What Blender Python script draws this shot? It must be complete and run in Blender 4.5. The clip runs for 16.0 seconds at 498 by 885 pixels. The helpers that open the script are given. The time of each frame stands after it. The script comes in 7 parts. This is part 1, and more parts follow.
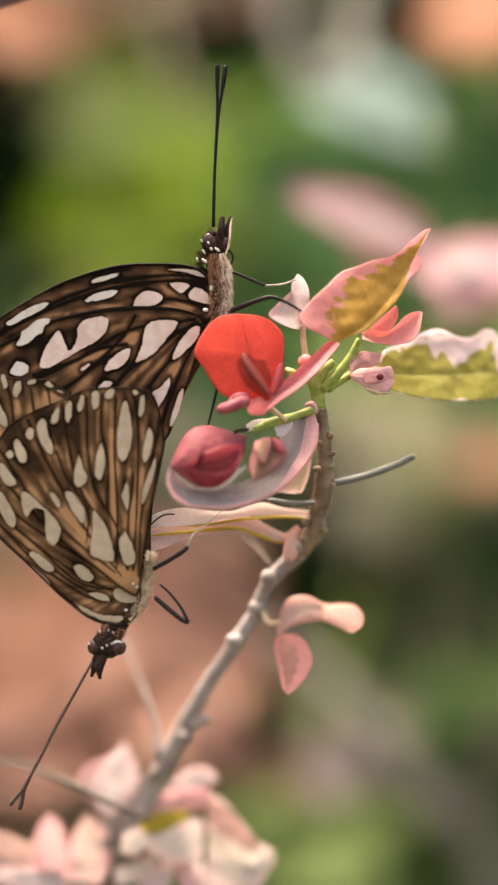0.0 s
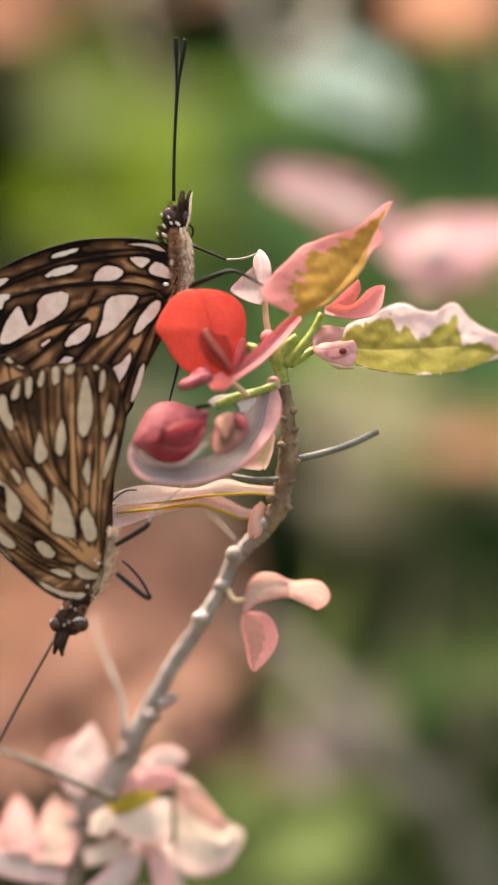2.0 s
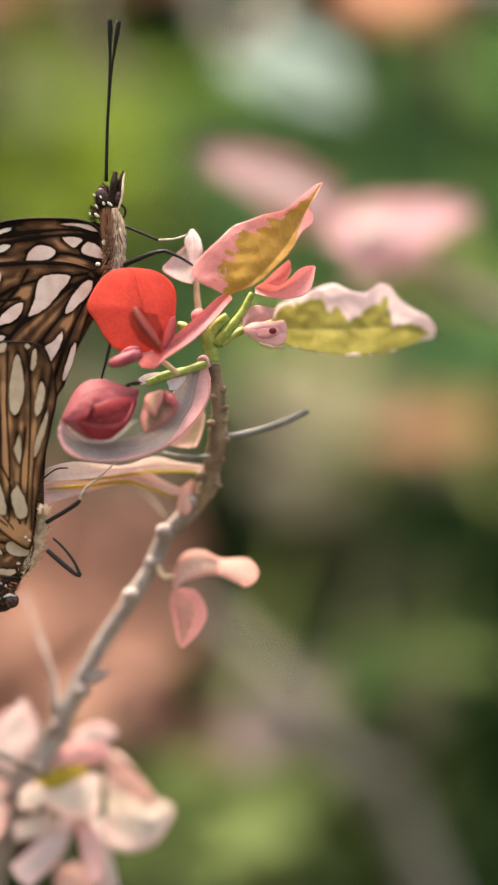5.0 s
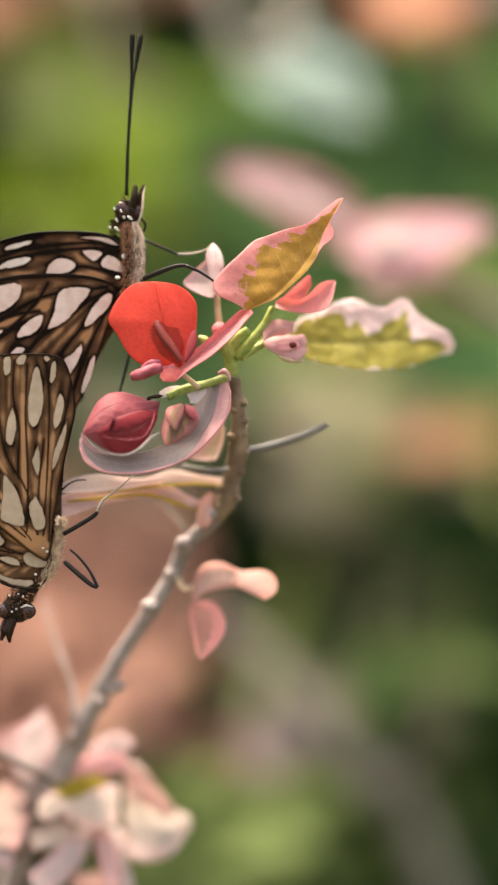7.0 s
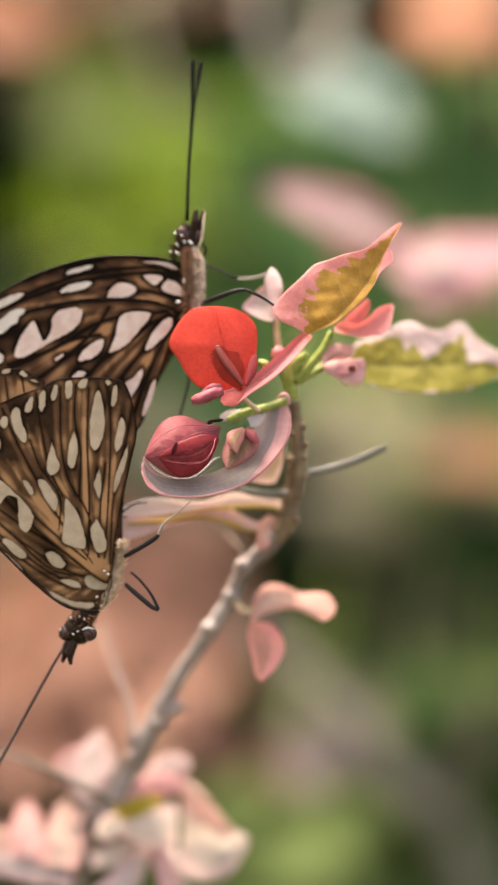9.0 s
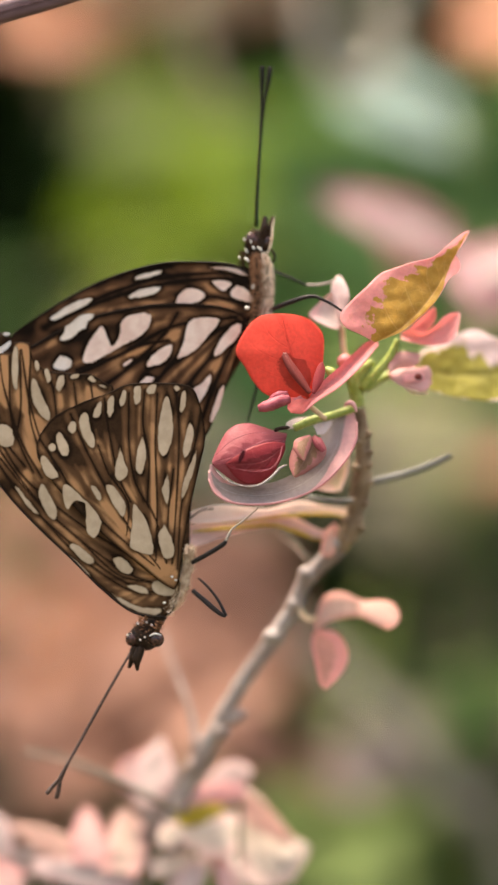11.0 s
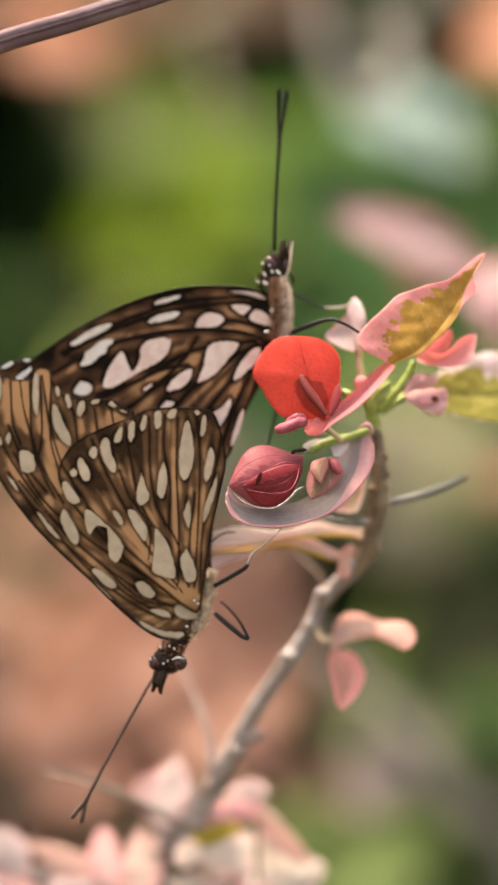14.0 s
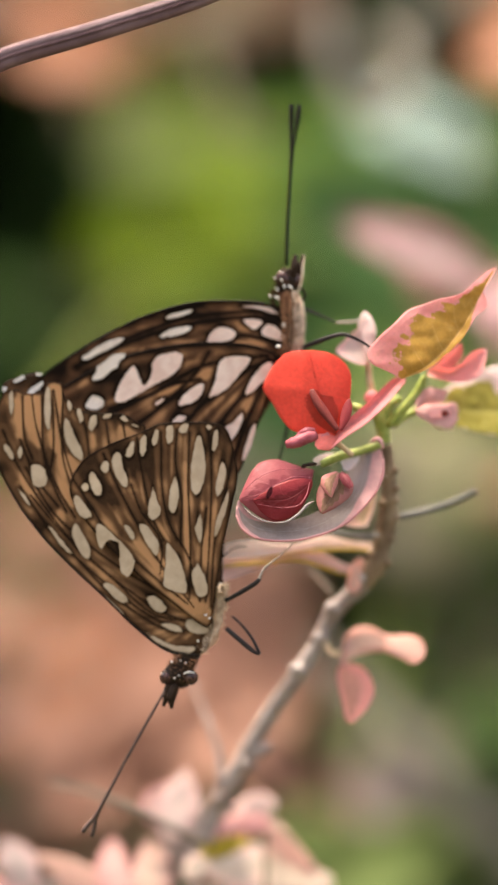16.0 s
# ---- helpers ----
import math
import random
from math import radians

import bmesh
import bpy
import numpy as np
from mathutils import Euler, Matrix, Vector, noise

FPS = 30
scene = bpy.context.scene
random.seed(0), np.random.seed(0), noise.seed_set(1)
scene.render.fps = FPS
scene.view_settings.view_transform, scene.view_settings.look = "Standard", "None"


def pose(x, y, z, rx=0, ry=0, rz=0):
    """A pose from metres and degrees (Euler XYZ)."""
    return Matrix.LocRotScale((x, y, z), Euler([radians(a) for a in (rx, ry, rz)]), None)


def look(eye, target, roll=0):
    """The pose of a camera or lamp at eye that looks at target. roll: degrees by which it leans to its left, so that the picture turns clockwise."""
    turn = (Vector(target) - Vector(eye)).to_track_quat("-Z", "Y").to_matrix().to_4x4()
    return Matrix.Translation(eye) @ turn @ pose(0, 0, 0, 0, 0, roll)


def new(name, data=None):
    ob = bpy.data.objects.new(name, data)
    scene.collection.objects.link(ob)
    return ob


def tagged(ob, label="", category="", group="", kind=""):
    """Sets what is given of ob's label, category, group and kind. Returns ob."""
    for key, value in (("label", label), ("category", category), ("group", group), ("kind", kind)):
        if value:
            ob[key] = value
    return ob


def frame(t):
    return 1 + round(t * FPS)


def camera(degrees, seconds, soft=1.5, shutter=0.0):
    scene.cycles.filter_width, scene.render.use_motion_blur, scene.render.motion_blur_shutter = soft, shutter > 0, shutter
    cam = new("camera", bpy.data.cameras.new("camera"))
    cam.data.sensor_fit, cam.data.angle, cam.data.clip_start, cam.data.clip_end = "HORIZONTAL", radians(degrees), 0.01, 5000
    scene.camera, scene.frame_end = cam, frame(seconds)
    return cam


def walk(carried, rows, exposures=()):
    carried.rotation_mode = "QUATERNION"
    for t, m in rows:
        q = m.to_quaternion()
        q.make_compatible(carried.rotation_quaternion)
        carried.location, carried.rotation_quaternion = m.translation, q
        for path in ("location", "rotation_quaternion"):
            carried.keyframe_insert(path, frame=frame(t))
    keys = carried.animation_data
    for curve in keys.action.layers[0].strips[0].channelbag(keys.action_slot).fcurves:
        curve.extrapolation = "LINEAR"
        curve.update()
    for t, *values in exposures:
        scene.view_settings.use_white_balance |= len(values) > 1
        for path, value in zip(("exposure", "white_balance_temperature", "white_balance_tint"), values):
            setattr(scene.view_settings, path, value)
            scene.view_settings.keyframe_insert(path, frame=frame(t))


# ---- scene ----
MM = 0.001
HEIGHT = 0.80                      # height of the flowering tip above the ground


def at(x, y, z):
    """A place in metres from millimetres round the flowering tip: x right, y away, z up."""
    return Vector((x * MM, y * MM, HEIGHT + z * MM))


def eye(x, y, z, pan, tilt, roll):
    p = at(x, y - 280.0, z)
    return pose(p.x, p.y, p.z, 90 + tilt, 0, -pan) @ pose(0, 0, 0, 0, 0, roll)


# ---- camera ----
cam = camera(11, 16.0, 2.2)
cam.data.dof.use_dof = True
cam.data.dof.focus_distance = 0.2812
cam.data.dof.aperture_fstop = 6.5
cam.data.dof.aperture_blades = 0
PATH = [
    (0.0, eye(0.00, 0.00, 0.00, 0.000, 0.000, -0.000)),
    (0.5, eye(-0.20, 0.36, -0.64, 0.076, 0.030, 0.025)),
    (1.0, eye(1.04, 0.86, -0.82, -0.072, -0.011, -0.231)),
    (1.5, eye(1.77, 0.61, -2.12, 0.006, 0.099, -0.266)),
    (2.0, eye(4.53, 1.46, -3.33, -0.112, 0.143, -0.564)),
    (2.5, eye(5.97, 0.60, -1.04, -0.059, -0.211, -0.432)),
    (3.0, eye(8.41, 0.91, -4.67, -0.020, 0.209, -0.327)),
    (3.5, eye(9.85, 0.78, -4.29, -0.054, 0.027, -0.511)),
    (4.0, eye(9.76, 0.41, -4.12, 0.103, -0.066, -0.272)),
    (4.2, eye(10.41, -0.22, -4.52, 0.076, -0.029, -0.111)),
    (6.3, eye(11.61, -1.40, -5.01, 0.054, -0.030, 0.065)),
    (6.5, eye(10.76, -1.98, -3.50, 0.064, -0.203, 0.301)),
    (7.0, eye(9.70, -2.43, -3.79, -0.045, 0.041, 0.268)),
    (7.5, eye(9.67, -2.77, -0.51, -0.196, -0.357, 0.305)),
    (8.0, eye(6.72, -3.78, -2.17, 0.137, 0.114, 0.367)),
    (10.3, eye(0.79, -4.32, 0.09, -0.014, -0.064, -0.086)),
    (10.5, eye(0.21, -3.73, -2.75, -0.093, 0.369, -0.035)),
    (11.0, eye(-4.83, -3.87, -1.23, 0.092, 0.197, 0.412)),
    (11.5, eye(-5.11, -4.00, 1.44, -0.117, -0.121, 0.033)),
    (12.0, eye(-6.09, -4.42, 0.68, -0.094, 0.047, 0.404)),
    (12.5, eye(-5.29, -4.02, 1.77, -0.028, -0.070, 0.177)),
    (13.0, eye(-5.73, -4.55, 1.68, -0.011, -0.003, 0.217)),
    (13.5, eye(-5.72, -4.58, 2.64, -0.011, -0.120, 0.209)),
    (14.0, eye(-6.51, -4.84, 1.80, 0.052, 0.070, 0.356)),
    (14.5, eye(-7.45, -4.63, 3.44, 0.095, -0.107, 0.227)),
    (15.0, eye(-7.55, -4.53, 2.14, -0.060, 0.154, 0.234)),
    (15.5, eye(-8.72, -4.48, 4.09, 0.105, -0.099, 0.261)),
    (16.0, eye(-8.00, -4.88, 3.66, 0.121, 0.003, 0.537)),
]
walk(cam, PATH, [(0, 1.51, 7300, 9), (16, 1.51, 7300, 9)])

# ---- light ----
SUN_EL, SUN_AZ = 79, 290           # degrees; azimuth of the sun seen from the plant
world = bpy.data.worlds.new("sky")
scene.world = world
world.use_nodes = True
nt = world.node_tree
sky = nt.nodes.new("ShaderNodeTexSky")
sky.sky_type = "NISHITA"
sky.sun_disc = False
sky.dust_density = 7.0
sky.ozone_density = 0.5
sky.sun_elevation = radians(SUN_EL)
sky.sun_rotation = radians(SUN_AZ)
nt.links.new(sky.outputs[0], nt.nodes["Background"].inputs[0])
nt.nodes["Background"].inputs[1].default_value = 0.15
lamp = bpy.data.lights.new("sun", "SUN")
lamp.energy = 2.6
lamp.angle = radians(10)
lamp.color = (1.0, 0.95, 0.88)
sun = new("sun", lamp)
az, el = radians(SUN_AZ), radians(SUN_EL)
to_sun = Vector((math.sin(az) * math.cos(el), math.cos(az) * math.cos(el), math.sin(el)))
sun.matrix_world = look(Vector((0, 0, 3)) + to_sun, (0, 0, 3))


# ---- materials ----
class Tree:
    """Short hand for a node material."""

    def __init__(self, name, rough=0.5):
        self.mat = bpy.data.materials.new(name)
        self.mat.use_nodes = True
        self.nt = self.mat.node_tree
        self.b = self.nt.nodes["Principled BSDF"]
        self.out = self.nt.nodes["Material Output"]
        self.b.inputs["Roughness"].default_value = rough

    def n(self, kind, **sockets):
        node = self.nt.nodes.new("ShaderNode" + kind)
        for k, v in sockets.items():
            self.put(node, k.replace("_", " "), v)
        return node

    def put(self, node, key, v):
        s = node.inputs[int(key[1:]) if key[0] == "i" and key[1:].isdigit() else key]
        if isinstance(v, bpy.types.NodeSocket):
            self.nt.links.new(v, s)
        elif isinstance(v, bpy.types.Node):
            self.nt.links.new(v.outputs[0], s)
        else:
            s.default_value = v

    def math(self, op, a, b=0.0, clamp=False):
        m = self.n("Math", i0=a, i1=b)
        m.operation, m.use_clamp = op, clamp
        return m.outputs[0]

    def mix(self, f, a, b):
        m = self.n("Mix")
        m.data_type = "RGBA"
        self.put(m, "i0", f)
        for i, v in ((6, a), (7, b)):
            if isinstance(v, tuple):
                v = (*v, 1.0) if len(v) == 3 else v
            self.put(m, "i%d" % i, v)
        return m.outputs[2]

    def noise(self, scale, detail=3.0, vec=None, rough=0.5):
        t = self.n("TexNoise", Scale=scale, Detail=detail, Roughness=rough)
        if vec is not None:
            self.put(t, "Vector", vec)
        return t.outputs[0]

    def step(self, v, lo, hi):
        m = self.n("MapRange", i0=v, i1=lo, i2=hi)
        m.interpolation_type = "SMOOTHSTEP"
        return m.outputs[0]

    def coords(self):
        return self.n("TexCoord").outputs["Object"]

    def bump(self, h, strength=0.3, dist=0.0001):
        bp = self.n("Bump", Strength=strength, Distance=dist, Height=h)
        self.nt.links.new(bp.outputs[0], self.b.inputs["Normal"])

    def colour(self, c):
        self.put(self.b, "Base Color", c if not isinstance(c, tuple) else (*c, 1.0))

    def translucent(self, c, amount):
        tr = self.n("BsdfTranslucent")
        self.put(tr, "Color", c if not isinstance(c, tuple) else (*c, 1.0))
        ms = self.n("MixShader")
        self.put(ms, "i0", amount)
        self.nt.links.new(self.b.outputs[0], ms.inputs[1])
        self.nt.links.new(tr.outputs[0], ms.inputs[2])
        self.nt.links.new(ms.outputs[0], self.out.inputs[0])


def leaf_material(name, rim, heart, heart_width=0.0, vein=(0.8, 0.6, 0.4), vein_mix=0.3, through_light=0.4,
                  rough=0.42, veins=9.0, shift=0.0, spread=0.12, net=0.0, shaped=False):
    """A leaf: a rim colour, a lobed heart of another colour along the midrib, paler veins, and light that shines through."""
    t = Tree(name, rough)
    uv = t.n("UVMap").outputs[0]
    sep = t.n("SeparateXYZ", i0=uv)
    u = sep.outputs[0]
    v = t.math("SUBTRACT", t.math("MULTIPLY", sep.outputs[1], 2.0), 1.0 + shift)
    av = t.math("ABSOLUTE", v)
    oc = t.coords()
    big, small = t.noise(350, 3, oc), t.noise(2600, 4, oc)
    rnd = t.n("ObjectInfo").outputs["Random"]
    # lobes of the heart follow the side veins
    ph = t.math("MULTIPLY", t.math("SUBTRACT", u, t.math("MULTIPLY", av, 0.33)), veins)
    saw = t.math("ABSOLUTE", t.math("SINE", t.math("MULTIPLY", ph, math.pi)))
    col = rim
    if heart_width > 0 or shaped:
        if shaped:
            at_ = t.n("Attribute")
            at_.attribute_name = "heart"
            edge = t.math("ADD", at_.outputs["Fac"], av)
        else:
            edge = t.math("MULTIPLY", t.math("POWER", t.math("SINE", t.math("MULTIPLY", u, math.pi)), 0.45), heart_width)
        amount = 0.3 if shaped else 1.0
        wob = t.math("ADD", t.math("MULTIPLY", t.math("SUBTRACT", big, 0.5), 0.55 * amount), t.math("MULTIPLY", saw, 0.15 * amount))
        wob = t.math("ADD", wob, t.math("MULTIPLY", t.math("SUBTRACT", small, 0.5), 0.2))
        if shaped and net:
            wob = t.math("ADD", wob, t.math("MULTIPLY", t.math("SUBTRACT", t.noise(950, 2, oc), 0.66), 0.7))
        mask = t.step(t.math("SUBTRACT", t.math("ADD", edge, wob), av), 0.0, 0.07)
        tone = t.mix(t.step(big, 0.35, 0.7), tuple(c * 0.84 for c in heart), heart)
        col = t.mix(mask, rim, tone)
    line = t.math("SUBTRACT", 1.0, t.step(saw, 0.0, 0.16))
    mid = t.math("SUBTRACT", 1.0, t.step(av, 0.012, 0.05))
    line = t.math("MAXIMUM", t.math("MULTIPLY", line, t.math("SUBTRACT", 0.9, av)), mid, True)
    if net:
        bent = t.n("VectorMath", i0=t.n("TexNoise", Scale=net * 0.9, Detail=2.0, Vector=oc).outputs["Color"], i1=(1.2 / net,) * 3, i2=oc)
        bent.operation = "MULTIPLY_ADD"
        vo = t.n("TexVoronoi", Scale=net, Vector=bent.outputs[0])
        vo.feature = "DISTANCE_TO_EDGE"
        line = t.math("MAXIMUM", line, t.math("MULTIPLY", t.math("SUBTRACT", 1.0, t.step(vo.outputs[0], 0.0, 0.06)), 0.35), True)
    col = t.mix(t.math("MULTIPLY", line, vein_mix), col, vein)
    dark = t.mix(t.step(small, 0.3, 0.75), (0.93, 0.92, 0.91), (1.05, 1.05, 1.04))
    m = t.n("Mix")
    m.data_type, m.blend_type = "RGBA", "MULTIPLY"
    m.inputs[0].default_value = 1.0
    t.put(m, "i6", col)
    t.put(m, "i7", dark)
    hsv = t.n("HueSaturation", Color=m.outputs[2])
    t.put(hsv, "Value", t.math("ADD", 1.0 - spread, t.math("MULTIPLY", rnd, 2 * spread)))
    t.colour(hsv.outputs[0])
    t.b.inputs["Specular IOR Level"].default_value = 0.2
    t.bump(t.math("ADD", t.math("MULTIPLY", line, -0.6), t.math("MULTIPLY", small, 0.5)), 0.5, 0.00012)
    t.translucent(hsv.outputs[0], through_light)
    return t.mat


def bark_material(name, a, b, scale=900.0, rough=0.8):
    t = Tree(name, rough)
    oc = t.coords()
    big, small = t.noise(scale * 0.25, 4, oc), t.noise(scale * 2.2, 5, oc)
    c = t.mix(t.step(big, 0.3, 0.7), a, b)
    c = t.mix(t.math("MULTIPLY", t.step(small, 0.5, 0.8), 0.55), c, tuple(x * 0.35 for x in a))
    t.colour(c)
    t.bump(t.math("ADD", big, t.math("MULTIPLY", small, 0.7)), 0.8, 0.0003)
    return t.mat


def plain_material(name, a, b, scale=3000.0, rough=0.5, bump=0.3, spec=0.5):
    t = Tree(name, rough)
    oc = t.coords()
    t.colour(t.mix(t.step(t.noise(scale, 4, oc), 0.35, 0.65), a, b))
    t.b.inputs["Specular IOR Level"].default_value = spec
    t.bump(t.noise(scale * 3, 3, oc), bump, 0.00008)
    return t.mat


def wing_material(name, dark, brown, orange, glow):
    """Wing scales: the marking attribute runs from dark veins over brown to orange cells."""
    t = Tree(name, 0.55)
    oc = t.coords()
    at_ = t.n("Attribute")
    at_.attribute_name = "marking"
    k = at_.outputs["Fac"]
    fine = t.noise(9000, 4, oc, 0.7)
    soft = t.noise(1100, 3, oc)
    k2 = t.math("ADD", k, t.math("MULTIPLY", t.math("SUBTRACT", fine, 0.5), 0.25))
    k2 = t.math("ADD", k2, t.math("MULTIPLY", t.math("SUBTRACT", soft, 0.5), 0.10))
    c = t.mix(t.step(k2, 0.08, 0.45), dark, brown)
    c = t.mix(t.step(k2, 0.42, 0.9), c, orange)
    t.colour(c)
    t.b.inputs["Specular IOR Level"].default_value = 0.06
    t.bump(t.math("ADD", fine, t.math("MULTIPLY", k, 0.5)), 0.35, 0.00006)
    t.translucent(c, glow)
    return t.mat


def scale_spot_material(name, a, b):
    t = Tree(name, 0.38)
    oc = t.coords()
    n1, n2 = t.noise(700, 3, oc), t.noise(9000, 4, oc, 0.7)
    c = t.mix(t.step(n1, 0.3, 0.7), a, b)
    c = t.mix(t.math("MULTIPLY", t.step(n2, 0.45, 0.75), 0.25), c, tuple(x * 0.6 for x in a))
    rim = t.n("Attribute")
    rim.attribute_name = "marking"
    c = t.mix(t.step(rim.outputs["Fac"], 0.0, 0.45), (a[0] * 0.42, a[1] * 0.36, a[2] * 0.28), c)
    t.colour(c)
    t.b.inputs["Specular IOR Level"].default_value = 0.2
    t.bump(n2, 0.3, 0.00004)
    return t.mat


M_WING_UP = wing_material("wing_scales_upper", (0.014, 0.008, 0.005), (0.122, 0.057, 0.028), (0.58, 0.295, 0.14), 0.3)
M_WING_LOW = wing_material("wing_scales_lower", (0.024, 0.013, 0.007), (0.152, 0.076, 0.036), (0.62, 0.335, 0.16), 0.3)
# the differing light on the two butterflies is put into their spot colours
M_SPOT_UP = scale_spot_material("pink_silver_scales_lit", (0.73, 0.50, 0.42), (0.84, 0.65, 0.56))
M_SPOT_LOW = scale_spot_material("beige_silver_scales_shaded", (0.46, 0.345, 0.235), (0.55, 0.425, 0.30))
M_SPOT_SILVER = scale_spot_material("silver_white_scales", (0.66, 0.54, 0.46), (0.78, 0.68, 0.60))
M_EDGE = plain_material("wing_vein", (0.006, 0.004, 0.003), (0.02, 0.012, 0.007), 4000, 0.5, 0.3, 0.12)
M_BODY = plain_material("dark_cuticle", (0.010, 0.006, 0.004), (0.052, 0.028, 0.016), 5000, 0.5, 0.4, 0.15)
M_FUR = plain_material("beige_fur", (0.58, 0.40, 0.28), (0.94, 0.76, 0.58), 1600, 0.8, 0.3, 0.15)
M_REDFUR = plain_material("red_brown_fur", (0.14, 0.06, 0.03), (0.38, 0.20, 0.11), 4000, 0.8, 0.3, 0.1)
M_CREAMFUR = plain_material("cream_fur", (0.62, 0.45, 0.31), (0.92, 0.79, 0.63), 1800, 0.8, 0.3, 0.15)
M_DFUR = plain_material("brown_fur", (0.02, 0.012, 0.008), (0.10, 0.05, 0.025), 4000, 0.8, 0.3, 0.1)
M_WHITE = plain_material("white_scales", (0.62, 0.56, 0.50), (0.8, 0.75, 0.69), 6000, 0.5)
M_EYE = plain_material("eye", (0.02, 0.008, 0.006), (0.09, 0.035, 0.025), 3000, 0.12, 0.05)
M_ANT = plain_material("antenna_black", (0.006, 0.006, 0.004), (0.02, 0.02, 0.014), 6000, 0.4, 0.3, 0.15)
M_ANT_BROWN = plain_material("antenna_brown", (0.03, 0.016, 0.012), (0.11, 0.06, 0.045), 6000, 0.5)
M_LEG = plain_material("leg_cuticle", (0.008, 0.006, 0.006), (0.03, 0.022, 0.02), 6000, 0.35, 0.3, 0.2)
M_TARSUS = plain_material("pale_tarsus", (0.30, 0.24, 0.20), (0.5, 0.42, 0.36), 6000, 0.6)
M_BARK = bark_material("twig_bark", (0.26, 0.19, 0.165), (0.49, 0.415, 0.385))
M_BARK_TOP = bark_material("young_bark", (0.17, 0.10, 0.058), (0.36, 0.25, 0.155), 1200)
M_DEAD = bark_material("dead_twig", (0.10, 0.095, 0.085), (0.24, 0.225, 0.20))
M_GREYBRANCH = bark_material("grey_branch_bark", (0.21, 0.19, 0.155), (0.31, 0.28, 0.235))
M_DEAD2 = bark_material("brown_twig", (0.09, 0.065, 0.045), (0.20, 0.155, 0.12))
M_GREEN_STEM = plain_material("green_stem", (0.24, 0.31, 0.05), (0.40, 0.46, 0.12), 1500, 0.4)
M_PURPLE = plain_material("purple_stem", (0.16, 0.092, 0.10), (0.225, 0.14, 0.15), 500, 0.6, 0.25, 0.2)
M_PURPLE_PALE = plain_material("pale_ridge", (0.20, 0.13, 0.14), (0.28, 0.195, 0.205), 900, 0.6, 0.3, 0.2)
M_PURPLE_DARK = plain_material("groove_shade", (0.10, 0.058, 0.064), (0.15, 0.09, 0.098), 900, 0.7, 0.3, 0.1)
# the heart's darker red is the bract's shadow put into the colour
M_RED = leaf_material("red_leaf_shadowed", (0.95, 0.125, 0.085), (0.66, 0.075, 0.05), 0.0, (0.6, 0.03, 0.02), 0.2, 0.5, 0.42, 5.0, 0.0, 0.05, 0, True)
M_DARKRED = leaf_material("crimson_bract", (0.30, 0.04, 0.045), (0.4, 0.05, 0.05), 0.0, (0.2, 0.02, 0.03), 0.3, 0.3)
M_CORAL = leaf_material("coral_leaf", (0.90, 0.46, 0.45), (0.85, 0.4, 0.35), 0.0, (0.9, 0.5, 0.45), 0.3, 0.4)
M_CORALRED = leaf_material("coral_red_bract", (0.84, 0.23, 0.21), (0.85, 0.3, 0.25), 0.0, (0.9, 0.4, 0.35), 0.3, 0.4)
M_VAR = leaf_material("variegated_leaf", (0.95, 0.46, 0.45), (0.68, 0.41, 0.09), 0.0, (0.86, 0.62, 0.28), 0.35, 0.5, 0.4, 6.0, 0.0, 0.05, 700, True)
M_VAR2 = leaf_material("olive_leaf", (0.94, 0.76, 0.75), (0.46, 0.40, 0.085), 0.0, (0.62, 0.56, 0.25), 0.35, 0.46, 0.4, 5.0, 0.0, 0.05, 600, True)
M_PINK = leaf_material("pale_pink_leaf", (0.92, 0.70, 0.67), (0.85, 0.6, 0.55), 0.0, (0.8, 0.3, 0.32), 0.3, 0.4)
M_BOAT = leaf_material("grey_pink_leaf", (0.80, 0.46, 0.45), (0.45, 0.36, 0.335), 0.0, (0.74, 0.66, 0.64), 0.25, 0.25, 0.45, 7.0, 0.0, 0.05, 0, True)
M_RIMPINK = leaf_material("rim_pink", (0.76, 0.39, 0.39), (0.8, 0.5, 0.5), 0.0, (0.9, 0.65, 0.62), 0.2, 0.3)
M_POD = leaf_material("maroon_leaf", (0.38, 0.095, 0.11), (0.30, 0.06, 0.075), 0.3, (0.56, 0.19, 0.20), 0.14, 0.35, 0.45, 6.0, 0.0, 0.05, 500)
M_POD3 = leaf_material("rosy_maroon_leaf", (0.34, 0.038, 0.048), (0.27, 0.03, 0.035), 0.3, (0.60, 0.19, 0.19), 0.17, 0.35, 0.45, 5.0, 0.0, 0.05, 500)
M_POD2 = leaf_material("dusky_bud", (0.50, 0.20, 0.18), (0.36, 0.20, 0.12), 0.5, (0.62, 0.35, 0.32), 0.2, 0.3, 0.5, 6.0, 0.0, 0.05, 500)
M_CREAM = leaf_material("cream_pink_leaf", (0.90, 0.66, 0.58), (0.84, 0.68, 0.48), 0.35, (0.8, 0.6, 0.25), 0.35, 0.4)
M_PEACH = leaf_material("peach_leaf", (0.86, 0.47, 0.38), (0.90, 0.60, 0.50), 0.55, (0.85, 0.55, 0.4), 0.3, 0.4)
M_PEACH2 = leaf_material("salmon_leaf", (0.86, 0.41, 0.36), (0.74, 0.37, 0.28), 0.5, (0.85, 0.5, 0.42), 0.3, 0.4, 0.42, 5.0, -0.25)
M_ROSE = leaf_material("rose_leaf", (0.86, 0.33, 0.34), (0.9, 0.5, 0.5), 0.0, (0.9, 0.55, 0.55), 0.2, 0.4)
M_ROSEPALE = leaf_material("rosy_pale_leaf", (0.90, 0.54, 0.52), (0.9, 0.5, 0.5), 0.0, (0.9, 0.6, 0.58), 0.2, 0.4)
